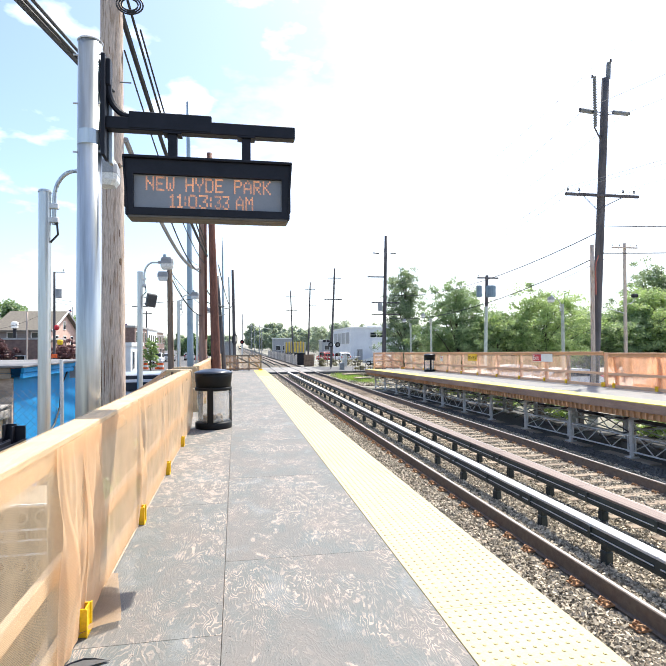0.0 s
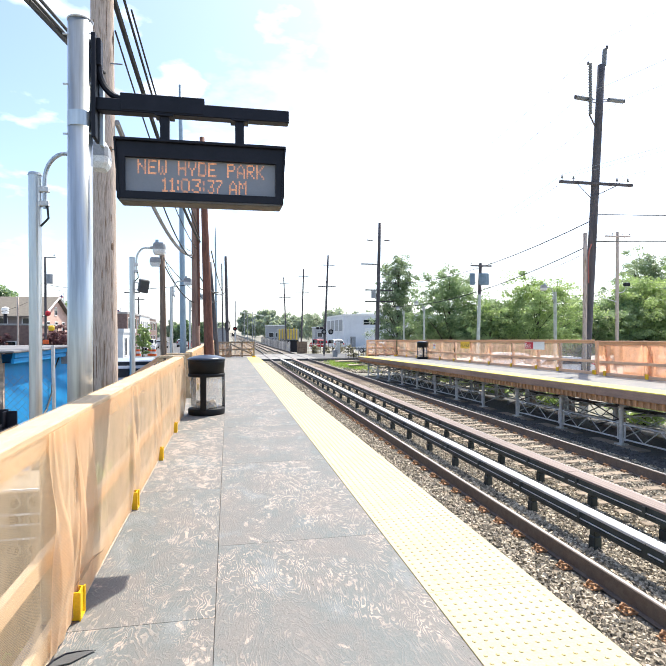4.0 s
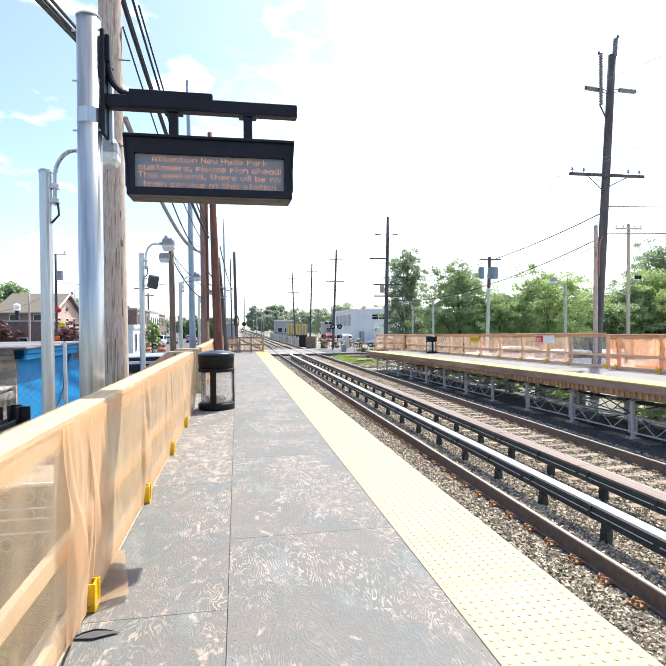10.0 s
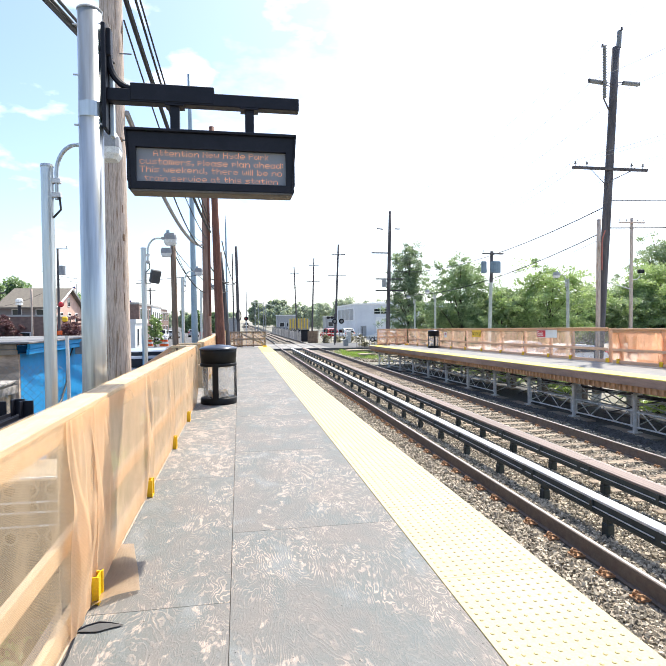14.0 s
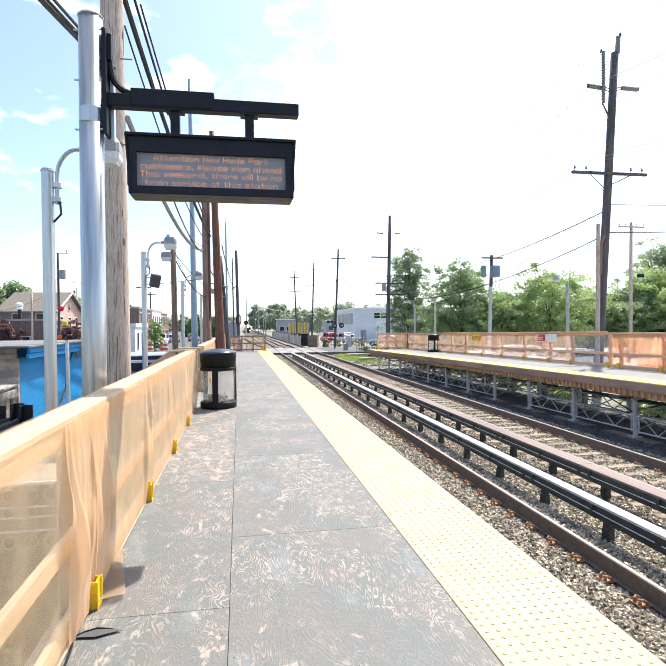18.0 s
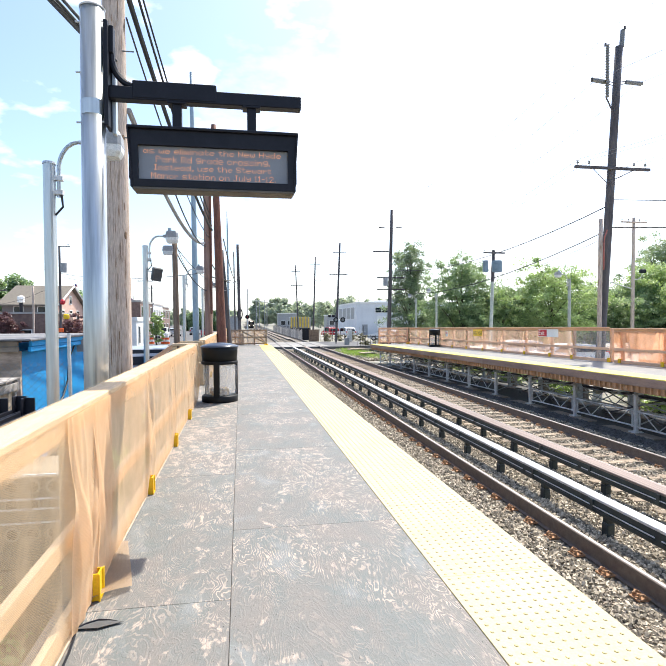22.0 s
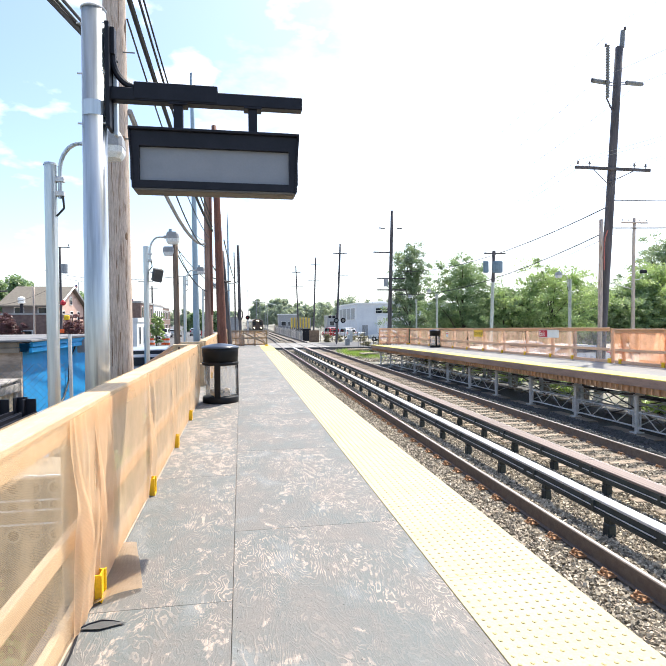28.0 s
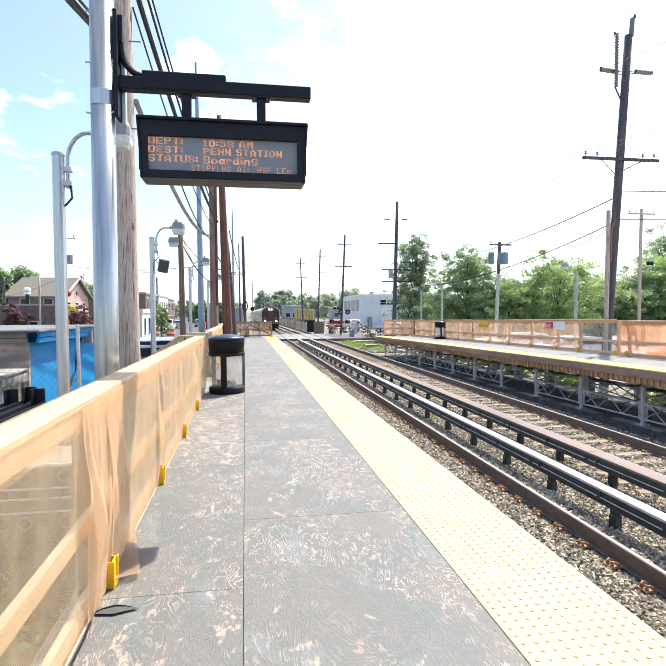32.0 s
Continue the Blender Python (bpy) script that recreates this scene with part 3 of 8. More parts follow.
def make_ballast():
    """Loose angular stones over the bed where it is seen from near by."""
    rng = np.random.default_rng(5)
    cube = np.array([(-1, -1, -1), (1, -1, -1), (1, 1, -1), (-1, 1, -1), (-1, -1, 1), (1, -1, 1), (1, 1, 1), (-1, 1, 1)], float) * 0.5
    quads = np.array([(0, 3, 2, 1), (4, 5, 6, 7), (0, 1, 5, 4), (1, 2, 6, 5), (2, 3, 7, 6), (3, 0, 4, 7)])

    def field(name, n, x0, x1, y0, y1, z, s0, s1, label, material):
        x, u = rng.uniform(x0, x1, n), rng.uniform(0, 1, n)
        y = y0 + (y1 - y0) * u ** 1.35
        keep = np.ones(n, bool)
        for rx in (NEAR_C + 0.7175, FAR_C - 0.7175, FAR_C + 0.7175):
            keep &= np.abs(x - rx) > 0.085
        x, y = x[keep], y[keep]
        n = len(x)
        size = rng.uniform(s0, s1, n)
        v = cube[None] * (1 + rng.uniform(-0.28, 0.28, (n, 8, 3))) * rng.uniform(0.60, 1.35, (n, 1, 3)) * size[:, None, None]
        q = rng.normal(size=(n, 4))
        q /= np.linalg.norm(q, axis=1)[:, None]
        w, a, b, c = q.T
        R = np.stack([np.stack([1 - 2 * (b * b + c * c), 2 * (a * b - c * w), 2 * (a * c + b * w)], -1),
                      np.stack([2 * (a * b + c * w), 1 - 2 * (a * a + c * c), 2 * (b * c - a * w)], -1),
                      np.stack([2 * (a * c - b * w), 2 * (b * c + a * w), 1 - 2 * (a * a + b * b)], -1)], 1)
        v = np.einsum("nij,nkj->nki", R, v)
        v[:, :, 0] += x[:, None]
        v[:, :, 1] += y[:, None]
        near = np.min([np.abs(x - rx) for rx in (NEAR_C + 0.7175, FAR_C - 0.7175, FAR_C + 0.7175)], axis=0) < 0.22
        fall = -0.008 * (y - 15) if material is STONE_SHADE else 0.0
        v[:, :, 2] += (z + fall + rng.uniform(-0.016, 0.03, n) - 0.022 * near)[:, None]
        f = quads[None] + 8 * np.arange(n)[:, None, None]
        tagged(raw(name, v.reshape(-1, 3), f.reshape(-1, 4), material), label, "ballast", kind="stuff")

    m, nt, b = nodes_of("loose_stone")
    geo = nt.nodes.new("ShaderNodeNewGeometry")
    cr = nt.nodes.new("ShaderNodeValToRGB")
    e = cr.color_ramp.elements
    e[0].color, e[1].color = (0.105, 0.091, 0.067, 1), (0.62, 0.54, 0.415, 1)
    k = cr.color_ramp.elements.new(0.55)
    k.color = (0.335, 0.287, 0.213, 1)
    nz = nd(nt, "ShaderNodeTexNoise", Scale=55.0, Detail=4.0)
    bp = nd(nt, "ShaderNodeBump", Strength=0.4, Distance=0.006)
    nt.links.new(geo.outputs["Random Per Island"], cr.inputs["Fac"])
    nt.links.new(cr.outputs["Color"], b.inputs["Base Color"])
    nt.links.new(nz.outputs["Fac"], bp.inputs["Height"])
    nt.links.new(bp.outputs["Normal"], b.inputs["Normal"])
    b.inputs["Roughness"].default_value = 0.9
    field("ballast_stones", 150000, 1.9, 6.75, 3.0, 26.0, RAIL_Z - 0.236, 0.019, 0.040, "loose grey crushed stone beside the rails", m)
    field("ballast_stones", 30000, 1.85, 6.7, 24.0, 54.0, RAIL_Z - 0.235, 0.045, 0.08, "coarse crushed stone between platform and rail", m)
    field("ballast_stones", 34000, 6.75, 9.1, 5.0, 30.0, RAIL_Z - 0.232, 0.028, 0.046, "loose grey crushed stone between the ties", m)
    field("ballast_stones", 9000, 9.0, 13.6, 40.0, 56.0, GROUND_Z + 0.02, 0.05, 0.12, "pale rubble beside the level crossing", m)
    # these stones carry the platform's shade in their dark colour
    field("dark_stones", 9000, 9.2, 9.64, 8.0, 34.0, -1.45, 0.03, 0.06, "crushed stone before the scaffold legs, darkened for the platform's shade", STONE_SHADE)


# tracks -----------------------------------------------------------------------
RAIL_PROF = ((-0.07, -0.21), (0.07, -0.21), (0.07, -0.20), (0.022, -0.19), (0.022, -0.05), (0.037, -0.038), (0.037, -0.006),
             (0.030, 0.0), (-0.030, 0.0), (-0.037, -0.006), (-0.037, -0.038), (-0.022, -0.05), (-0.022, -0.19), (-0.07, -0.20))


def make_track(c, label, side):
    """Two rails on ties, and the covered conductor rail on one side."""
    t = empty("railway_track", c, 0, RAIL_Z, label=label, category="railway track", group="tracks")
    for s in (-0.7175, 0.7175):
        bm = along_line(bmesh.new(), [(x + s, z) for x, z in RAIL_PROF], LINE_YS)
        rail = part("rail", bm, RAIL_SIDE, t)
        part("rail_head", along_line(bmesh.new(), [(s - 0.020, -0.003), (s + 0.022, -0.003), (s + 0.022, 0.002), (s - 0.020, 0.002)], LINE_YS), RAIL_TOP, rail, "polished running surface")
    sunk = -0.060 if side > 0 else -0.026
    tie = part("tie", bx(-1.3, 1.3, -0.11, 0.11, -0.34, -0.163, 0.012), TIE, t)
    tie.matrix_basis = pose(0, 1.2, sunk)
    rng = random.Random(int(c * 10))
    ties = [tie]
    for k in range(1, 90):
        ties.append(share(tie, pose(rng.uniform(-.03, .03), 1.2 + 0.545 * k, sunk + rng.uniform(-.006, .004), 0, 0, rng.uniform(-1.5, 1.5)), t, "tie"))
    # rusted spring clips at the rail foot
    bm = bmesh.new()
    box(bm, -0.05, 0.11, -0.075, 0.075, -0.168, -0.152)
    for q in (-0.045, 0.045):
        tube(bm, (0.075, q, -0.155), (0.075, q, -0.118), 0.016, 0.014, 6)
    sweep(bm, [(-0.01, -0.05, -0.14), (0.05, -0.055, -0.105), (0.09, -0.02, -0.11), (0.05, 0.0, -0.125), (0.09, 0.03, -0.11), (0.05, 0.06, -0.105), (-0.01, 0.05, -0.14)], 0.014, 6)
    clip = part("rail_clip", bm, RUST, t, "rusted spring clip")
    clip.matrix_basis = pose(0.62, 1.2, -0.042, 0, 0, 180)
    for s, turn in ((0.62, 180), (0.815, 0), (-0.62, 0), (-0.815, 180)):
        for k in range(0, 40):
            if (s, k) != (0.62, 0):
                share(clip, pose(s, 1.2 + 0.545 * k, -0.042, 0, 0, turn), t, "rail_clip")


def make_third_rail(x, cover, label, half):
    """A conductor rail on stoneware feet under a long cover board, broken at the level crossing."""
    t = empty("conductor_rail", x, 0, RAIL_Z, label=label, category="third rail", group="conductor rails")
    prof = [(-0.045, 0.02), (0.045, 0.02), (0.045, 0.03), (0.014, 0.04), (0.014, 0.085), (0.04, 0.092), (0.04, 0.13), (-0.04, 0.13), (-0.04, 0.092), (-0.014, 0.085), (-0.014, 0.04), (-0.045, 0.03)]
    for ys in ([-25, 51.5], [74, 78, 82, 86, 90, 330, 500]):
        part("rail", along_line(bmesh.new(), prof, ys), CONDUCTOR, t, "dark steel conductor rail")
        part("side_board", along_line(bmesh.new(), [(-half + 0.004, 0.035), (-half + 0.022, 0.035), (-half + 0.022, 0.209), (-half + 0.004, 0.209)], ys), CONDUCTOR, t, "dark board edge")
    for k in range(25):
        y0 = -25 + 3.06 * k
        part("cover_board", bx(-half, half, y0, y0 + 3.05, 0.21, 0.25, 0.006), cover, t)
        # edge_strip is added to draw the bright glint along the rail's head
        part("edge_strip", bx(-half - 0.016, -half - 0.0005, y0 + 0.05, y0 + 3.0, 0.118, 0.132, 0.002), GALV_DULL, t, "added pale strip for the glint on the conductor rail's head")
        part("lower_strip", bx(-half - 0.012, -half - 0.0005, y0 + 0.05, y0 + 3.0, 0.084, 0.094, 0.002), CONDUCTOR, t)
    part("cover_board", along_line(bmesh.new(), [(-half, 0.21), (half, 0.21), (half, 0.25), (-half, 0.25)], [74, 78, 82, 86, 90, 330, 500]), COVER_BROWN, t)
    bm = bmesh.new()
    box(bm, -0.06, 0.06, -0.065, 0.065, -0.29, -0.05, 0.015)
    box(bm, -0.05, 0.05, -0.055, 0.055, -0.05, 0.02, 0.008)
    ins = part("insulator", bm, CONDUCTOR, t, "dark stoneware insulator")
    bm = bmesh.new()
    box(bm, -half - 0.02, -half - 0.001, -0.03, 0.03, 0.07, 0.21, 0.003)
    box(bm, -half, half, -0.035, 0.035, 0.195, 0.209)
    box(bm, half + 0.001, half + 0.015, -0.035, 0.035, 0.03, 0.21)
    br = part("bracket", bm, CONDUCTOR, t)
    ins.matrix_basis, br.matrix_basis = pose(0, 0.4, 0), pose(0, 0.62, 0)
    for k in range(1, 33):
        share(ins, pose(0, 0.4 + 1.55 * k, 0), t, "insulator")
        share(br, pose(0, 0.62 + 1.55 * k, 0), t, "bracket")


def make_crossing():
    """Concrete panels laid in and beside the tracks at the road."""
    base = empty("crossing_panels", 0, 56.7, RAIL_Z, label="pale concrete panels of the level crossing", category="level crossing", kind="structure")
    for c in (NEAR_C, FAR_C):
        for x0, x1 in ((c - 2.0, c - 0.78), (c - 0.66, c + 0.66), (c + 0.78, c + 1.9)):
            for k in range(5):
                part("panel", bx(x0, x1 - 0.02, k * 2.42, k * 2.42 + 2.4, -0.2, -0.012, 0.01), surf("crossing_concrete", (0.27, 0.26, 0.245), (0.19, 0.185, 0.175), 1.6, 0.9, bump=0.2, vary=0.12), base)


# near platform --------------------------------------------------------------------


def make_platform():
    p = empty("platform", 0, 0, 0, label="temporary wooden railway platform with worn grey paint", category="platform", kind="structure")
    part("deck_frame", bx(-0.98, EDGE - 0.03, -8, END_Y, -0.32, -0.022), WEATHERED, p)
    part("edge_board", bx(EDGE - 0.03, EDGE, -8, END_Y, -0.30, -0.03, 0.004), WEATHERED, p)
    for k in range(16):
        y = -6 + 2.9 * k
        for x in (-0.8, 0.4, 1.55):
            part("post", bx(x - 0.07, x + 0.07, y - 0.07, y + 0.07, GROUND_Z, -0.32), WEATHERED, p)
    gap = 0.0014
    for k in range(-5, 15):
        y0, y1 = 3.93 + 2.44 * k, 3.93 + 2.44 * (k + 1)
        if y0 < END_Y:
            part("plywood_sheet", bx(-0.07 + gap, 1.13 - gap, max(y0, -8) + gap, min(y1, END_Y) - gap, -0.02, 0, 0.0015), PLY, p)
        y0, y1 = 2.95 + 2.44 * k, 2.95 + 2.44 * (k + 1)
        if y0 < END_Y:
            part("plywood_sheet", bx(-0.96, -0.07 - gap, max(y0, -8) + gap, min(y1, END_Y) - gap, -0.02, -0.001, 0.0015), PLY_WORN if y0 > 2 else PLY, p)
    for k in range(37):
        y0 = -8 + 1.22 * k
        if y0 < END_Y:
            part("tactile_panel", bx(1.132, EDGE - 0.002, y0 + 0.001, min(y0 + 1.22, END_Y) - 0.001, -0.02, 0.004, 0.002),
                 TACTILE_PALE if y0 < 27 else TACTILE, p)
    part("edge_trim", bx(EDGE + 0.001, EDGE + 0.03, -8, END_Y, -0.03, -0.004, 0.003), TACTILE_PALE, p, "pale lip along the platform edge")
    # nail heads along the sheets' edges
    rng = random.Random(21)
    bm = bmesh.new()
    for k in range(-2, 8):
        y0 = 3.93 + 2.44 * k
        spots = [(x, y0 + 0.06 + 0.153 * j) for x in (-0.04, 0.5, 1.10) for j in range(16)]
        spots += [(x, y0 - 0.98 + 0.06 + 0.153 * j) for x in (-0.10, -0.5) for j in range(16)]
        spots += [(0.1 + 0.15 * j, y0 + s) for j in range(7) for s in (-0.025, 0.025)]
        for x, y in spots:
            if 0.5 < y < 18 and rng.random() < 0.55:
                x, y = x + rng.uniform(-0.012, 0.012), y + rng.uniform(-0.03, 0.03)
                vs = [bm.verts.new((x + 0.004 * math.cos(a), y + 0.004 * math.sin(a), 0.0012)) for a in (math.pi * q / 3 for q in range(6))]
                bm.faces.new(vs)
    tagged(part("nail_heads", bm, surf("nail_steel", (0.03, 0.027, 0.025), None, 9, 0.7), p, "dark nail heads"), "dark nail heads", kind="stuff")
    # raised domes, each a small cut-off cone
    n = 7
    ring = [(math.cos(2 * math.pi * k / n), math.sin(2 * math.pi * k / n)) for k in range(n)]
    vs, fs = [], []
    for i in range(11):
        for j in range(430):
            cx, cy, o = 1.172 + 0.0602 * i, 1.2 + 0.0602 * j, len(vs)
            for r, z in ((0.0108, 0.004), (0.0098, 0.0072), (0.0062, 0.0088)):
                vs += [(cx + r * a, cy + r * b, z) for a, b in ring]
            for lv in (0, 1):
                for k in range(n):
                    fs.append((o + lv * n + k, o + lv * n + (k + 1) % n, o + (lv + 1) * n + (k + 1) % n, o + (lv + 1) * n + k))
            fs.append(tuple(o + 2 * n + k for k in range(n)))
    tagged(raw("tactile_domes", vs, fs, DOME, p), "yellow raised domes", kind="stuff")


def net_sheet(L, z0, z1, seed, amp=0.027, nx=70, nz=12, gather=1.0):
    """A hung cloth panel along y: nearly flat between the posts, gathered in folds towards them, billowed a little in the middle."""
    rng = random.Random(seed)
    ph = [(rng.uniform(1, 3), rng.uniform(0, 6.3), rng.uniform(-1.5, 1.5)) for _ in range(3)]
    creases = []
    for _ in range(int(15 * L / 1.8) + 4):
        end = rng.random()
        cu = rng.gauss(0.0, 0.16) if end < 0.40 else L + rng.gauss(0.0, 0.16) if end < 0.75 else rng.uniform(0, L)
        lean = (0.42 if cu < L / 2 else -0.42) * rng.uniform(-0.2, 1.0)
        creases.append((cu, lean, rng.choice((0.016, 0.026, 0.04, 0.07)), rng.uniform(0.3, 1.3) * rng.choice((1, 1, -0.7))))
    vs, fs = [], []
    for i in range(nx + 1):
        for j in range(nz + 1):
            u, w = i / nx * L, j / nz
            near = math.exp(-(min(u, L - u) / 0.30) ** 2)
            f = 0.20 * sum(math.sin(a * u * 2.2 + b + c * w) for a, b, c in ph)
            for cu, lean, wid, hgt in creases:
                d = (u - cu - lean * (1 - w)) / (wid * (1.5 - 0.7 * w))
                f += hgt * math.exp(-d * d) * (0.42 + 0.58 * near * gather)
            belly = 0.022 * math.sin(math.pi * u / L) * math.sin(math.pi * min(1, 1.25 * w)) * 0.6
            vs.append((max(-0.013, amp * f * min(1.0, 0.20 + 2.4 * w) * min(1.0, 0.06 + 2.2 * (1 - w)) - belly), u, z0 + (z1 - z0) * w))
    for i in range(nx):
        for j in range(nz):
            a = i * (nz + 1) + j
            fs.append((a, a + nz + 1, a + nz + 2, a + 1))
    return vs, fs


def make_railing(x, ys, y_end, zc, lab, side=1, net=NET, height=1.07, lumber=LUMBER, base_bracket=True, last_bracket=True, seed=1, odd=None, near_net=None, amp=0.027):
    """A timber railing along y; side: +1 where the platform lies at larger x."""
    r = empty("railing", x, ys[0], zc, label=lab, category="railing", group="railings")
    y_base = ys[0]
    s = side
    post = bx(-0.045, 0.045, -0.045, 0.045, -0.35, height - 0.04, 0.004)
    post = part("post", post, lumber, r)
    post.matrix_basis = pose(-s * 0.085, 0, 0)
    for y in ys[1:]:
        share(post, pose(-s * 0.085, y - y_base, 0), r, "post")
    if base_bracket:
        bm = bmesh.new()
        box(bm, -0.012, 0.055, -0.045, -0.037, 0.0, 0.148, 0.002)
        box(bm, -0.012, 0.055, 0.037, 0.045, 0.0, 0.148, 0.002)
        box(bm, -0.012, -0.002, -0.037, 0.037, 0.0, 0.148, 0.002)
        box(bm, -0.012, 0.055, -0.037, 0.037, 0.0, 0.012)
        box(bm, 0.040, 0.046, -0.0365, 0.0365, 0.012, 0.147)
        box(bm, 0.049, 0.056, -0.055, -0.0455, 0.0, 0.148, 0.001)
        box(bm, 0.049, 0.056, 0.0455, 0.055, 0.0, 0.148, 0.001)
        b = part("post_bracket", bm, YELLOW, r, "bright yellow post bracket")
        turn = 0 if s > 0 else 180
        b.matrix_basis = pose(s * 0.014, 0, 0, 0, 0, turn)
        for y in ys[1:] if last_bracket else ys[1:-1]:
            share(b, pose(s * 0.014, y - y_base, 0, 0, 0, turn), r, "post_bracket")
    ends = list(ys[:1]) + [y for k, y in enumerate(ys) if k and k % 2 == 0]
    if ends[-1] < y_end - 0.1:
        ends.append(y_end)
    rng = random.Random(seed)
    for y0, y1 in zip(ends, ends[1:]):
        a, b = y0 - y_base + 0.003, y1 - y_base - 0.003
        dz = rng.uniform(-0.006, 0.006)
        part("top_rail", bx(-0.14, 0.012, a, b, height - 0.038 + dz, height + dz, 0.006), lumber, r)
        if near_net:
            wrap = [(-0.146, height - 0.05), (-0.144, height + 0.008), (0.017, height + 0.008), (0.0185, height - 0.03), (0.020, height - 0.135)]
            vs = [(x + 0.0015 * math.sin(5 * u + 9 * x), u, z) for u in np.arange(a, b, 0.12) for x, z in wrap]
            part_ob = raw("netting_wrap", vs, [(5 * i + j, 5 * i + j + 1, 5 * i + j + 6, 5 * i + j + 5) for i in range(len(vs) // 5 - 1) for j in range(4)], NET_WRAP, r)
            tagged(part_ob, "netting folded over the top rail")
        part("rail_board", bx(-0.036, 0.002, a, b, height - 0.13 + dz, height - 0.04 + dz, 0.004), lumber, r)
        part("mid_rail", bx(-0.036, 0.002, a, b, 0.395 + dz, 0.485 + dz, 0.004), lumber, r)
        part("toe_board", bx(-0.036, 0.002, a, b, 0.0, 0.10, 0.004), lumber, r)
    for k, (y0, y1) in enumerate(zip(list(ys), list(ys[1:]) + [y_end])):
        if y1 - y0 < 0.2:
            continue
        vs, fs = net_sheet(y1 - y0, 0.02, height - 0.02, seed * 50 + k, amp, nx=170 if y0 < 9 or amp > 0.03 else 60 if y0 < 16 else 30, nz=12 if y0 < 14 else 6)
        near = near_net if near_net and y0 < 2.0 else net
        ob = raw("netting", vs, fs, odd[1] if odd and k == odd[0] else near, r)
        ob.matrix_basis = pose(s * 0.022, y0 - y_base, 0)
        for p in ob.data.polygons:
            p.use_smooth = True
        if near_net and y0 > 0.5:
            part("hem", bx(0.016, 0.028, y0 - y_base + 0.08, y1 - y_base - 0.06, 0.004, 0.014, 0.002), HEM, r, "pale folded hem of the netting")
        if near_net and 2.5 < y0 < 4:
            # the next length of netting laps over this one at the post
            vs, fs = net_sheet(0.85, 0.02, height - 0.02, seed * 90 + k, 0.034, 80, 12, 1.6)
            ob = raw("netting_lap", vs, fs, net, r)
            ob.matrix_basis = pose(s * 0.030, y0 - y_base - 0.42, 0)
            for p in ob.data.polygons:
                p.use_smooth = True
    return r


def make_end_railing(x0, y0, z0, label, lumber, net, tall=1.0):
    r = empty("end_railing", x0, y0, z0, label=label, category="railing", group="railings")
    for x in (0.0, 0.7, 1.4, 2.12):
        part("post", bx(x - 0.045, x + 0.045, -0.045, 0.045, 0, 0.93, 0.004), lumber, r)
    for z in (0.06, 0.45, 0.88):
        part("rail_board", bx(-0.05, 2.17, -0.065, -0.046, z, z + 0.09, 0.003), lumber, r)
    bm = bmesh.new()
    box(bm, 0, 1.5, -0.02, 0.0, -0.04, 0.04, m=pose(0.7, -0.068, 0.82, 0, 26))
    part("brace", bm, lumber, r)
    vs, fs = net_sheet(2.12, 0.05, 0.92, 77, 0.02, 20, 6)
    ob = raw("netting", vs, fs, net, r)
    ob.matrix_basis = pose(0, -0.075, 0, 0, 0, -90)
    for ob in r.children:
        ob.matrix_basis = Matrix.Diagonal((1, 1, tall, 1)) @ ob.matrix_basis
    part("post_bracket", bx(2.0, 2.22, -0.12, 0.1, 0.0, 0.09, 0.01), YELLOW, r, "yellow post bracket")
    return r


# departure sign ---------------------------------------------------------------------
SIGN_Y = 4.6


